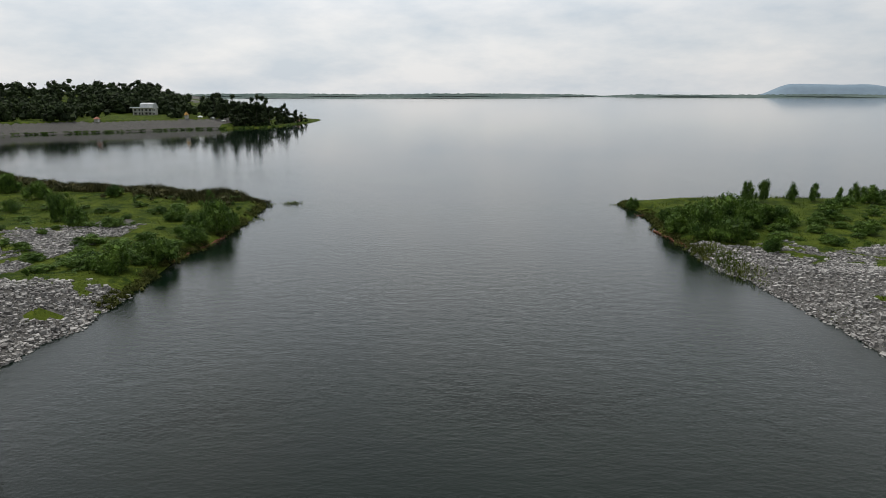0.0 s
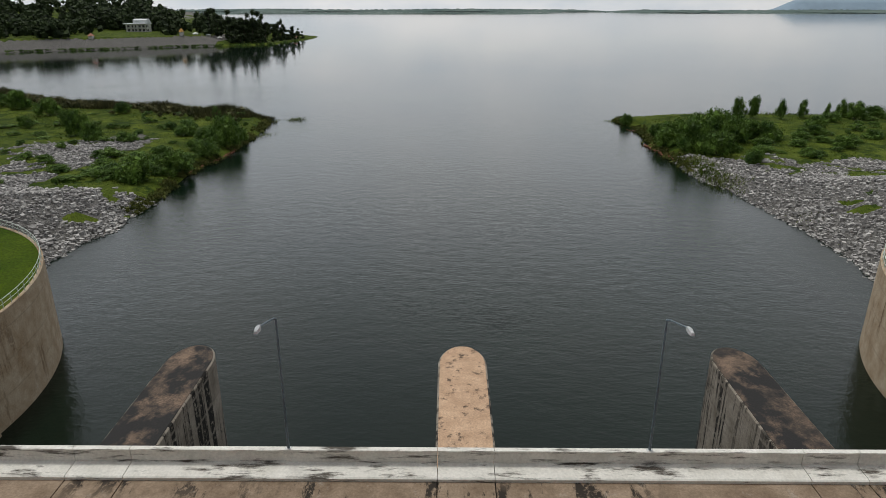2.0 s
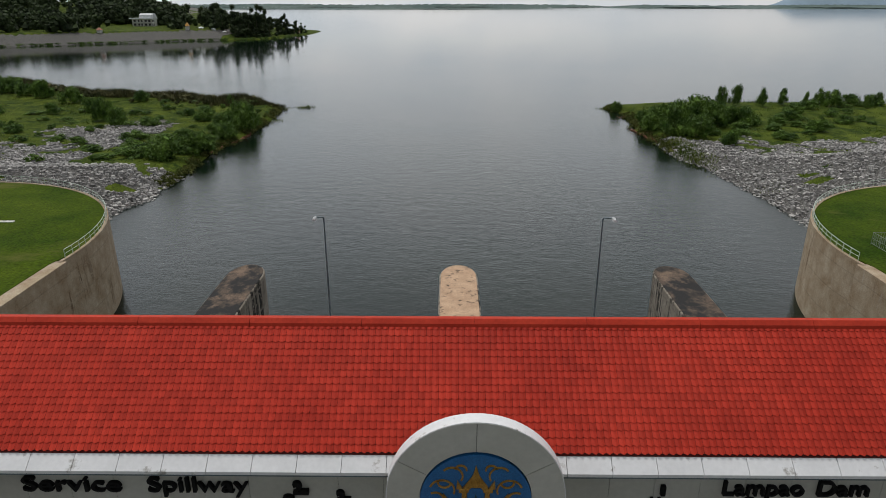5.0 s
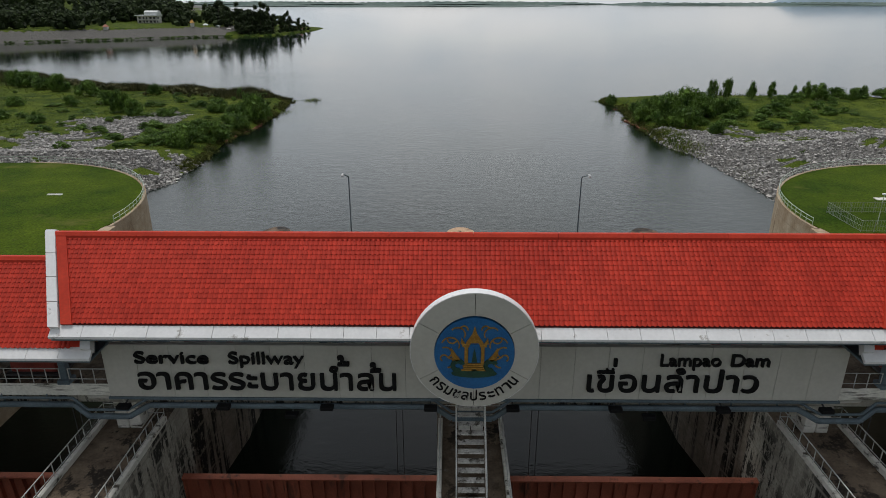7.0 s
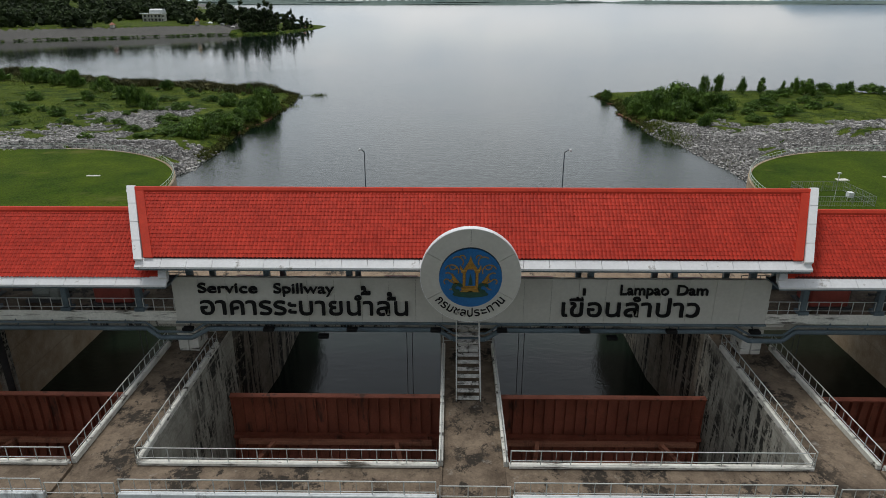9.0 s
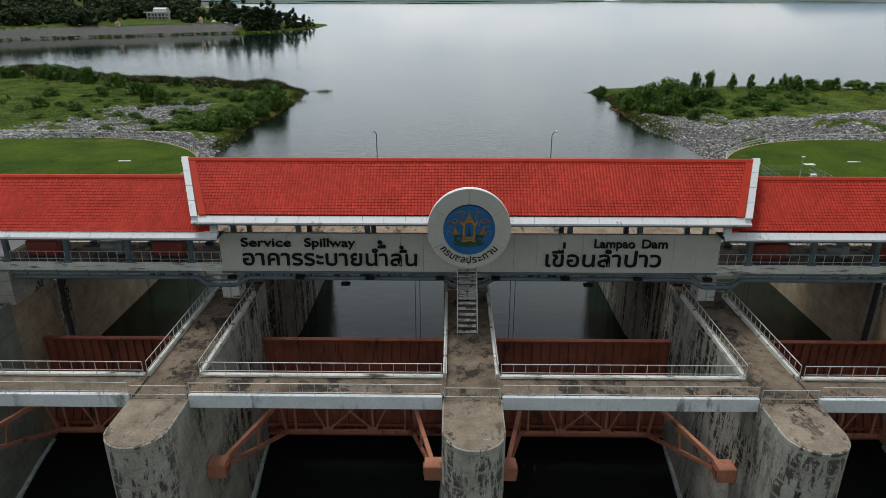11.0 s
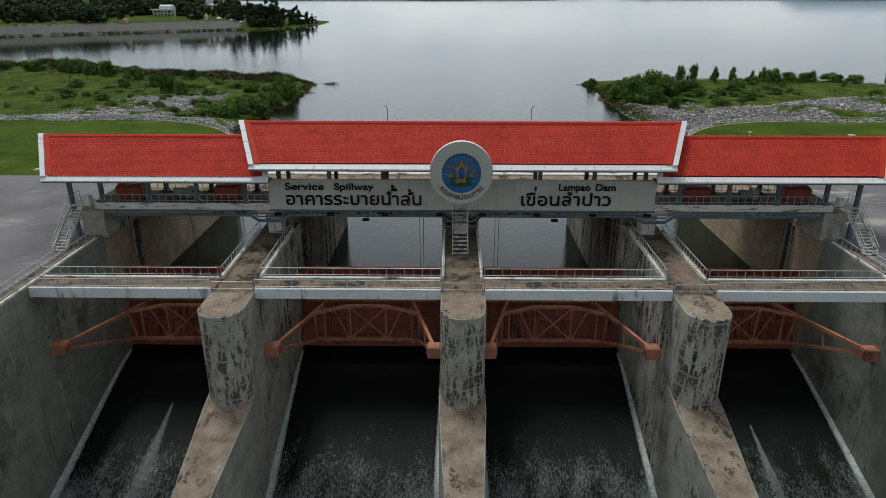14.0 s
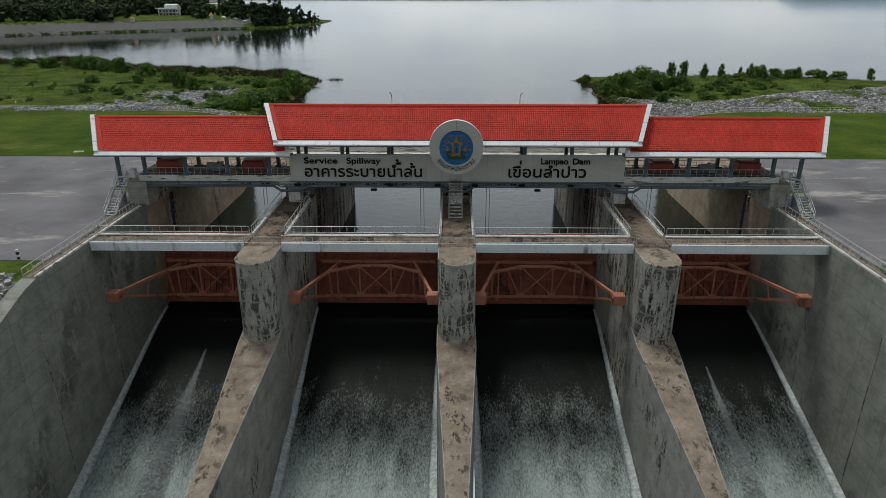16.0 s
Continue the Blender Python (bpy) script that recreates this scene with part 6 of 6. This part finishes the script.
def scrub():
    """Tangled dark scrub behind the reeds."""
    rnd = np.random.RandomState(27)
    n = 520
    X = rnd.uniform(-330, -74, n)
    Y = interp(X, BACK_L) - 3 - np.abs(rnd.normal(0, 7, n))
    keep = bumps(X, Y, 0.1, 9) > -0.5
    X, Y = X[keep], Y[keep]
    r = rnd.uniform(0.8, 1.9, len(X))
    c = np.stack([X, Y, np.maximum(height(X, Y), 0) + r * 0.75], -1)
    v, f = with_cores(*leaf_cloud(rnd, c, r, 110, 0.2, 1.0), c, r, 0.6)
    single("scrub", arrays_mesh("scrub", v, f), M_REED, "dark olive scrub among the reeds", "scrub", kind="stuff")


scrub()


def shore_fringe():
    """Ragged weeds that hang over the water's edge."""
    rnd = np.random.RandomState(28)
    c = []
    for line, side, y0, y1, count in ((SHORE_L, -1, 112, 232, 420), (SHORE_R, 1, 148, 232, 330)):
        Y = rnd.uniform(y0, y1, count)
        X = interp(Y, line) + side * rnd.normal(0.6, 0.9, count)
        c.append(np.stack([X, Y, np.maximum(height(X, Y), 0) + 0.25], -1))
    c = np.concatenate(c)
    c = c[bumps(c[:, 0], c[:, 1], 0.35, 4) > -0.35]
    r = rnd.uniform(0.35, 1.15, len(c))
    v, f = with_cores(*leaf_cloud(rnd, c, r, 60, 0.16, 0.9), c, r, 0.5)
    single("shore_weeds", arrays_mesh("shore_weeds", v, f), M_WEED, "ragged olive weeds along the water's edge", "weeds", kind="stuff")


shore_fringe()


def rough_grass():
    rnd = np.random.RandomState(31)
    X = np.concatenate([rnd.uniform(-230, -58, 66000), rnd.uniform(56, 230, 60000)])
    Y = rnd.uniform(76, 262, len(X))
    Z = height(X, Y)
    d = np.where(X < 0, np.minimum(interp(Y, SHORE_L) - X, interp(X, BACK_L) - Y), np.minimum(X - interp(Y, SHORE_R), interp(X, BACK_R) - Y))
    ok = (d > 0.5) & (Z > 0.2) & (~rocky(X, Y, Z) | (bumps(X, Y, 0.23, 7) + 0.5 * bumps(X, Y, 0.6, 2) > 0.52))
    blades("rough_grass", X[ok], Y[ok], 0.2, 0.55, 0.1, 1.0, M_BLADE, "rough green grass and weeds on the banks", 32, "grass")


rough_grass()


# ---- floating booms at the water's edge ----
def boom(points, seed):
    """Old floating pipe with snagged driftwood."""
    rnd = random.Random(seed)
    m = Mesh()
    line = []
    for (x0, y0), (x1, y1) in zip(points[:-1], points[1:]):
        for i in range(4):
            f = i / 4
            line.append((x0 + (x1 - x0) * f + rnd.uniform(-0.35, 0.35), y0 + (y1 - y0) * f, rnd.uniform(0.0, 0.28)))
    line.append((*points[-1], 0.1))
    for a, b in zip(line[:-1], line[1:]):
        m.rod(a, b, rnd.uniform(0.16, 0.3), 7)
    for i in range(len(line) * 3):
        x, y, z = rnd.choice(line)
        x, y = x + rnd.uniform(-0.6, 0.6), y + rnd.uniform(-0.8, 0.8)
        m.rod((x, y, 0.0), (x + rnd.uniform(-1.4, 1.4), y + rnd.uniform(-1.2, 1.2), rnd.uniform(0.15, 1.0)), rnd.uniform(0.04, 0.1), 5)
    single("floating_boom", m, M_LOG, "rust-brown floating boom with snagged driftwood", "boom", "floating booms")


boom([(60.2, 206.5), (63.0, 205), (65.3, 200.5)], 1)
boom([(57.4, 183), (58.0, 179), (58.8, 172), (59.6, 166), (60.2, 159)], 2)
boom([(-66.3, 147), (-65.2, 158), (-63.6, 168), (-63.2, 175)], 3)


# ---- far headland: wood, house, huts ----
def tree_block(rnd, x, y, z, h, r, vv, ff, k, n=250, leaf=1.0, low=0.14):
    cs, rr = [], []
    for i in range(10):
        a, q = rnd.uniform(0, 6.28), rnd.rand() ** 0.5
        t = rnd.uniform(low, 0.9)
        q *= 1.15 - 0.85 * max(0.0, t - 0.25)
        cs.append((x + math.cos(a) * q * r * 0.75, y + math.sin(a) * q * r * 0.75, z + h * t))
        rr.append(r * rnd.uniform(0.42, 0.65) * (1.15 - 0.4 * t))
    v, f = with_cores(*leaf_cloud(rnd, cs, rr, n // 10, leaf), cs, rr, 0.66)
    vv.append(v)
    ff.append(f + k[0])
    k[0] += len(v)


def wood():
    rnd = np.random.RandomState(41)
    vv, ff, k = [], [], [0]
    done = 0
    while done < 900:
        x = -228 - 860 * rnd.rand()
        front = float(interp(x, FRONT_F))
        clear = 38 + (20 if -352 < x < -262 else 0)
        back = 560 * rnd.rand() ** 1.4
        y = front + clear + back
        if -352 < x < -262 and y < front + 80 and rnd.rand() < 0.55:
            continue
        if y > 900 and x / y > -0.405:
            continue
        if -0.52 < x / y < -0.435 and y < 812:
            continue
        tall = rnd.uniform(13, 18) if back < 150 else rnd.uniform(19, 27)
        tree_block(rnd, x, y, float(height(x, y)), tall, rnd.uniform(6, 10.5) * (1.0 if back < 150 else 1.2), vv, ff, k)
        done += 1
    for i in range(70):
        y = rnd.uniform(814, 900)
        x = y * rnd.uniform(-0.535, -0.42)
        tree_block(rnd, x, y, float(height(x, y)), rnd.uniform(15, 20), rnd.uniform(6, 10), vv, ff, k)
    single("wood", arrays_mesh("wood", np.concatenate(vv), np.concatenate(ff)), M_LEAF_TREE, "dark dense wood on the far headland", "trees", kind="stuff")
    # shrubs along the far shore
    vv, ff, k = [], [], [0]
    for i in range(150):
        x = -182 - 378 * rnd.rand()
        y = float(interp(x, FRONT_F)) + rnd.uniform(-1, 5)
        v, f = leaf_cloud(rnd, [(x, y, 0.9), (x + 2, y, 0.7)], [rnd.uniform(1, 2.2), rnd.uniform(1, 2.4)], 50, 0.5)
        vv.append(v)
        ff.append(f + k[0])
        k[0] += len(v)
    single("shore_shrubs", arrays_mesh("shore_shrubs", np.concatenate(vv), np.concatenate(ff)), M_LEAF, "low green shrubs along the far shore", "shrubs", kind="stuff")


wood()


def headland_trees():
    kinds = []
    for i in range(3):
        rnd = np.random.RandomState(60 + i)
        root = thing("tree", (0, 0, 0), "dark broad tree on the headland point", "tree", "headland trees")
        vv, ff, k = [], [], [0]
        tree_block(rnd, 0, 0, 0, 24, 7.0, vv, ff, k, 700, 0.85, 0.1)
        part("crown", arrays_mesh("crown", np.concatenate(vv), np.concatenate(ff)), M_LEAF_TREE, root)
        part("trunk", Mesh().rod((0, 0, -1), (0.4, 0.2, 15), 0.5, 7, 0.2), M_BARK, root)
        kinds.append(root)
    spots = [(-236, 722, 1.15, 1.1), (-228, 716, 1.0, 0.95), (-221, 722, 1.1, 1.15), (-214, 728, 0.9, 1.35), (-208, 732, 1.0, 1.0), (-203, 740, 0.9, 0.8), (-198, 752, 0.8, 0.75), (-193, 770, 0.55, 1.1), (-188, 795, 0.75, 0.6), (-183, 812, 0.5, 0.5), (-191, 786, 0.7, 0.55), (-194, 776, 0.8, 0.7), (-186, 803, 0.7, 0.4), (-180.5, 822, 0.45, 0.42), (-232, 704, 0.9, 0.5), (-222, 708, 0.9, 0.55), (-212, 716, 0.8, 0.5), (-205, 724, 0.8, 0.5), (-243, 735, 1.1, 1.2), (-255, 738, 1.0, 1.1), (-264, 742, 1.1, 1.0), (-226, 745, 1.0, 1.2), (-212, 752, 1.0, 1.05), (-200, 778, 0.8, 0.8)]
    for i, (x, y, r, h) in enumerate(spots):
        m = Matrix.LocRotScale((x, y, float(height(x, y)) - 0.3), Euler((0, 0, i * 1.7)), (r, r, h))
        if i < 3:
            kinds[i].matrix_basis = m
        else:
            copy_thing(kinds[i % 3], m)


headland_trees()


def house():
    x0, x1, y0, y1, z = -380, -356, 790, 804, 10.3
    root = thing("house", ((x0 + x1) / 2, y0, z), "white two-storey house with pale roof before the wood", "house")
    part("wall", Mesh().box(x0, x1, y0, y1, z - 4, z + 8.5, 0.1), M_HOUSE, root)
    part("lower_roof", Mesh().box(x0 - 2.0, x1 + 1, y0 - 2.5, y1 + 1, z + 8.5, z + 9.3, 0.1), M_HOUSEROOF, root)
    part("upper_roof", Mesh().along([(y0, z + 9.3), (y0 + 1, z + 13.0), (y0 + 5, z + 14.4), (y1 - 5, z + 14.4), (y1, z + 9.3)], x0 + 9, x1 + 1), M_HOUSEROOF, root)
    part("balcony", Mesh().box(x0 + 1, x1 - 1, y0 - 2.2, y0, z + 4.0, z + 4.5, 0.05), M_HOUSE, root)
    for j in (0.8, 5.0):
        for i in range(6):
            x = x0 + 2 + i * 4.4
            w = part("window", Mesh().box(x, x + 2.6, y0 - 0.08, y0 + 0.05, z + j, z + j + 2.4, 0.02), M_DARK, root, "dark window")
            part("frame", Mesh().box(x - 0.1, x + 2.7, y0 - 0.14, y0 - 0.085, z + j - 0.15, z + j - 0.02, 0.01), M_HOUSE, w)
    for i in range(5):
        x = x0 + 1.2 + i * 6.2
        part("post", Mesh().box(x, x + 0.5, y0 - 2.2, y0 - 1.7, z - 3, z + 8.5, 0.03), M_HOUSE, root)


house()


def hut(x, y, w, h, mat, label):
    z = float(height(x, y))
    root = thing("hut", (x, y, z), label, "hut", "huts on the headland")
    part("wall", Mesh().box(x - w * 0.38, x + w * 0.38, y - 2, y + 2, z - 1, z + h * 0.55, 0.05), M_HOUSE, root)
    m = Mesh()
    m.add([(x - w / 2, y - 3, z + h * 0.5), (x + w / 2, y - 3, z + h * 0.5), (x + w / 2, y + 3, z + h * 0.5), (x - w / 2, y + 3, z + h * 0.5), (x - w * 0.12, y, z + h), (x + w * 0.12, y, z + h)],
          [[0, 1, 5, 4], [2, 3, 4, 5], [1, 2, 5], [3, 0, 4], [3, 2, 1, 0]])
    part("roof", m, mat, root)


hut(-347, 646, 5, 4.5, M_HUTROOF, "small hut with faded red roof")
hut(-280, 700, 4, 7, M_GOLD, "small golden pavilion with pointed roof")
hut(-270, 712, 5, 2.6, M_HOUSEROOF, "low open shelter with pale roof")
hut(-258, 716, 5, 2.4, M_HOUSEROOF, "low open shelter with pale roof")
hut(-247, 718, 5, 2.4, M_HOUSE, "low open shelter with white roof")
hut(-187, 812, 5, 4, M_HUTROOF, "small red-roofed hut at the point")


# ---- far shores and hill ----
def far_land(name, x0, x1, y0, y1, top, seed, mat, label, tuft=28.0):
    """A low, long strip of land with an uneven line of trees on it."""
    rnd = np.random.RandomState(seed)
    xs = np.arange(x0, x1, tuft)
    e = np.clip(np.minimum(xs - x0, x1 - xs) / 260, 0, 1)
    h = top * (0.62 + 0.28 * rnd.rand(len(xs)) + 0.10 * np.sin(xs / 210.0 + seed)) * e ** 0.6 + 0.5
    ring = [(y0, 0 * h - 1), (y0 + 6, 0.12 * h + 1), (y0 + 0.4 * (y1 - y0), 0.3 * h + 1), (y0 + 0.6 * (y1 - y0), h), (y1, 0 * h - 1)]
    v = np.concatenate([np.stack([xs, np.full(len(xs), float(y)) + 25 * np.sin(xs / 130 + seed) * (1 if i == 0 else 0.3), z], -1) for i, (y, z) in enumerate(ring)])
    n = len(xs)
    j, i = np.meshgrid(np.arange(len(ring) - 1), np.arange(n - 1), indexing="ij")
    q = np.stack([j * n + i, j * n + i + 1, (j + 1) * n + i + 1, (j + 1) * n + i], -1).reshape(-1, 4)
    single(name, arrays_mesh(name, v, q), mat, label, "far shore", kind="structure")


# the haze over these shores is only in their material colour
far_land("backdrop_shore", -1900, 1050, 4380, 4600, 21, 1, M_HAZE, "far shore with trees, haze put into its colour", 9)
far_land("backdrop_shore", -2000, 520, 3350, 3500, 7, 2, M_HAZE, "flat green strip of land in the lake, haze put into its colour", 14)
far_land("backdrop_shore", 940, 4200, 4150, 4400, 17, 3, M_HAZE, "far shore with trees, haze put into its colour", 9)
far_land("backdrop_shore", 1000, 3900, 3620, 3700, 5, 4, M_HAZE, "flat green strip of land in the lake, haze put into its colour", 14)


def hill():
    xs = np.linspace(1950, 3700, 60)
    top = 76 * smooth01((xs - 2080) / 260) * (1 - smooth01((xs - 2820) / 520)) + 6 * np.sin(xs / 90) * smooth01((xs - 2080) / 260) * 0.4 + 4
    v = np.concatenate([np.stack([xs, np.full(60, y), z], -1) for y, z in ((4480, top * 0 - 1), (4560, top * 0.7), (4620, top), (4780, top * 0 - 1))])
    j, i = np.meshgrid(np.arange(3), np.arange(59), indexing="ij")
    q = np.stack([j * 60 + i, j * 60 + i + 1, (j + 1) * 60 + i + 1, (j + 1) * 60 + i], -1).reshape(-1, 4)
    # the hill's blue is distance haze given as base colour
    single("backdrop_hill", arrays_mesh("hill", v, q, True), M_HILL, "flat-topped hill on the horizon, distance haze put into its blue colour", "hill", kind="structure")


hill()


# ---- foam on the chutes ----
def foam_edge(xw, s, y0, y1, w0, w1):
    """White water that clings to a wall."""
    rnd = np.random.RandomState(int(abs(xw) * 10) + (s > 0))
    ys = np.arange(y0, y1, -0.45)
    vs, fs = [], []
    for i, y in enumerate(ys):
        f = i / (len(ys) - 1)
        w = (w0 + (w1 - w0) * f) * rnd.uniform(0.93, 1.07)
        z = chute_z(y)
        vs += [(xw + s * 0.02, y, z + 0.25 + 0.35 * f * rnd.uniform(0.9, 1.1)), (xw + s * w * 0.5, y, z + 0.16 + 0.2 * f), (xw + s * w, y, z + 0.03), (xw + s * 0.02, y, z - 0.2)]
    for i in range(len(ys) - 1):
        a, b = 4 * i, 4 * i + 4
        fs += [[a, a + 1, b + 1, b], [a + 1, a + 2, b + 2, b + 1], [a + 2, a + 3, b + 3, b + 2]]
    single("foam", Mesh().add(vs, fs), M_FOAM, "white foam along the chute wall", "foam", kind="stuff", smooth=True)


for x0, x1 in BAYS:
    foam_edge(x0, 1, -2.0, -50, 0.3, 1.6)
    foam_edge(x1, -1, -2.0, -50, 0.3, 1.6)


def rooster_tail(xc, y0, y1, w1):
    """A plume of spray that widens down the chute, built of many small drops and flakes."""
    rnd = np.random.RandomState(int(abs(xc) * 7) + (xc > 0))
    n = 36000
    f = rnd.rand(n) ** 0.75
    y = y0 + (y1 - y0) * f
    w = 0.10 + w1 * f ** 1.1
    x = xc + rnd.normal(0, 0.42, n) * w
    zb = interp(-y, [(-a, b) for a, b in CHUTE])
    z = zb + 0.05 + np.abs(rnd.normal(0, 0.35, n)) * (0.25 + 0.9 * f) * np.exp(-((x - xc) / (w + 0.05)) ** 2)
    s = rnd.uniform(0.018, 0.062, n) * (0.8 + f)
    d = rnd.normal(size=(n, 3)) * (0.6, 1.6, 0.6)
    d /= np.linalg.norm(d, axis=1)[:, None]
    e = np.cross(d, rnd.normal(size=(n, 3)))
    e /= np.linalg.norm(e, axis=1)[:, None]
    p = np.stack([x, y, z], -1)
    s = s[:, None]
    v = np.stack([p - d * s * 1.6, p + e * s, p + d * s * 1.6, p - e * s], 1).reshape(-1, 3)
    single("spray", arrays_mesh("spray", v, np.arange(4 * n).reshape(-1, 4)), M_FOAM, "white plume of spray on the chute", "spray", kind="stuff")


rooster_tail(-35.9, -11.0, -46, 3.4)
rooster_tail(34.9, -13.5, -46, 2.2)


# ---- small things on the lawns and forecourts ----
def enclosure():
    x0, x1, y0, y1 = 50.5, 58.5, 39.5, 47.5
    root = thing("fenced_enclosure", ((x0 + x1) / 2, (y0 + y1) / 2, GROUND), "small square wire-fenced enclosure on the lawn", "fence")
    for a, b in (((x0, y0), (x1, y0)), ((x1, y0), (x1, y1)), ((x1, y1), (x0, y1)), ((x0, y1), (x0, y0))):
        for z in (0.15, 0.8, 1.5):
            part("rail", Mesh().rod((*a, GROUND + z), (*b, GROUND + z), 0.025, 5), M_MACHGREY, root)
        for i in range(5):
            f = i / 5
            x, y = a[0] + (b[0] - a[0]) * f, a[1] + (b[1] - a[1]) * f
            part("post", Mesh().rod((x, y, GROUND - 0.1), (x, y, GROUND + 1.55), 0.035, 6), M_MACHGREY, root)
        m = Mesh()
        for i in range(24):
            f = i / 24
            x, y = a[0] + (b[0] - a[0]) * f, a[1] + (b[1] - a[1]) * f
            m.rod((x, y, GROUND + 0.1), (x, y, GROUND + 1.5), 0.014, 4)
        tagged(part("wire", m, M_MACHGREY, root), kind="stuff")
    b = thing("instrument_box", (56.6, 42.5, GROUND), "white instrument box on a short stand", "box")
    part("box", Mesh().box(56.2, 57.0, 42.1, 42.9, GROUND + 0.5, GROUND + 1.3, 0.05), M_BEAM, b)
    for dx in (56.3, 56.9):
        part("leg", Mesh().rod((dx, 42.5, GROUND - 0.1), (dx, 42.5, GROUND + 0.5), 0.06, 6), M_RAIL, b)
    p = thing("mast", (54.4, 42.5, GROUND), "thin white mast with small sensor head", "mast")
    part("pole", Mesh().rod((54.4, 42.5, GROUND - 0.1), (54.4, 42.5, GROUND + 4.0), 0.05, 6), M_BEAM, p)
    part("sensor", Mesh().box(54.15, 54.65, 42.3, 42.7, GROUND + 4.0, GROUND + 4.2, 0.04), M_BEAM, p)


enclosure()


def slab(x, y, w, l):
    single("concrete_slab", Mesh().box(x - w / 2, x + w / 2, y - l / 2, y + l / 2, GROUND - 0.1, GROUND + 0.12, 0.03), M_WHITE, "small white concrete slab set in the lawn", "slab", "lawn slabs")


for s in (((-71, 35, 1.8, 1.2)), (-61, 55, 2.2, 0.5), (62, 54, 1.8, 1.2), (71, 56, 2.2, 0.6), (-72, 29, 1.6, 0.9), (84, 60, 1.4, 0.8)):
    slab(*s)


def notice_board():
    x, y = -53.5, 26.5
    root = thing("notice_board", (x, y, GROUND), "blue notice board on two posts", "sign")
    part("board", Mesh().box(x - 1.6, x + 1.6, y - 0.05, y + 0.05, GROUND + 0.9, GROUND + 2.1, 0.02), M_BLUE, root)
    for i in range(2):
        part("writing_bar", Mesh().box(x - 1.2, x + 1.2, y - 0.07, y - 0.052, GROUND + 1.2 + 0.4 * i, GROUND + 1.34 + 0.4 * i, 0.003), M_PANEL, root)
    for dx in (-1.2, 1.2):
        part("post", Mesh().rod((x + dx, y + 0.1, GROUND - 0.2), (x + dx, y + 0.1, GROUND + 2.1), 0.05, 6), M_RAIL, root)


notice_board()


def guide_post(x, y):
    root = thing("guide_post", (x, y, GROUND - 0.1), "short black and white striped guide post", "post")
    for i in range(4):
        part("stripe", Mesh().box(x - 0.12, x + 0.12, y - 0.12, y + 0.12, GROUND - 0.1 + 0.3 * i, GROUND + 0.2 + 0.3 * i, 0.01), M_PANEL if i % 2 else M_BLACK, root)


guide_post(-50.3, -24.0)
rs = np.random.RandomState(77)
MARK = Mesh().rod((0, 0, -0.2), (0, 0, 0.5), 0.14, 6).make("marker")
MARK.materials.append(M_PANEL)
for i in range(16):
    x, y = rs.uniform(118, 190), rs.uniform(88, 150)
    o = new("marker_stone", MARK)
    o.location = (x, y, float(height(x, y)))
    tagged(o, "short white marker stone in the grass", "marker", "marker stones")
for i in range(12):
    x, y = rs.uniform(-190, -120), rs.uniform(88, 150)
    o = new("marker_stone", MARK)
    o.location = (x, y, float(height(x, y)))
    tagged(o, "short white marker stone in the grass", "marker", "marker stones")


# ---- roof tiles passed nearest, one by one ----
TILE_ME = bpy.data.meshes.new("roof_tile")
TILE_ME.from_pydata([tuple(p) for p in TV], [], [tuple(int(i) for i in f) for f in TF])
TILE_ME.materials.append(M_TILE_ONE)
for root, x, s, rz, ang in SINGLES:
    o = new("roof_tile", TILE_ME)
    o.parent = root
    # across, down the slope, out of the slope
    ax, ad, an = Vector((1, 0, 0)), Vector((0, -math.cos(ang), -math.sin(ang))), Vector((0, -math.sin(ang), math.cos(ang)))
    m = Matrix((ax, ad, an)).transposed().to_4x4()
    m.translation = Vector((x, -s * math.cos(ang), rz - s * math.sin(ang))) - origin_of(root)
    o.matrix_basis = m
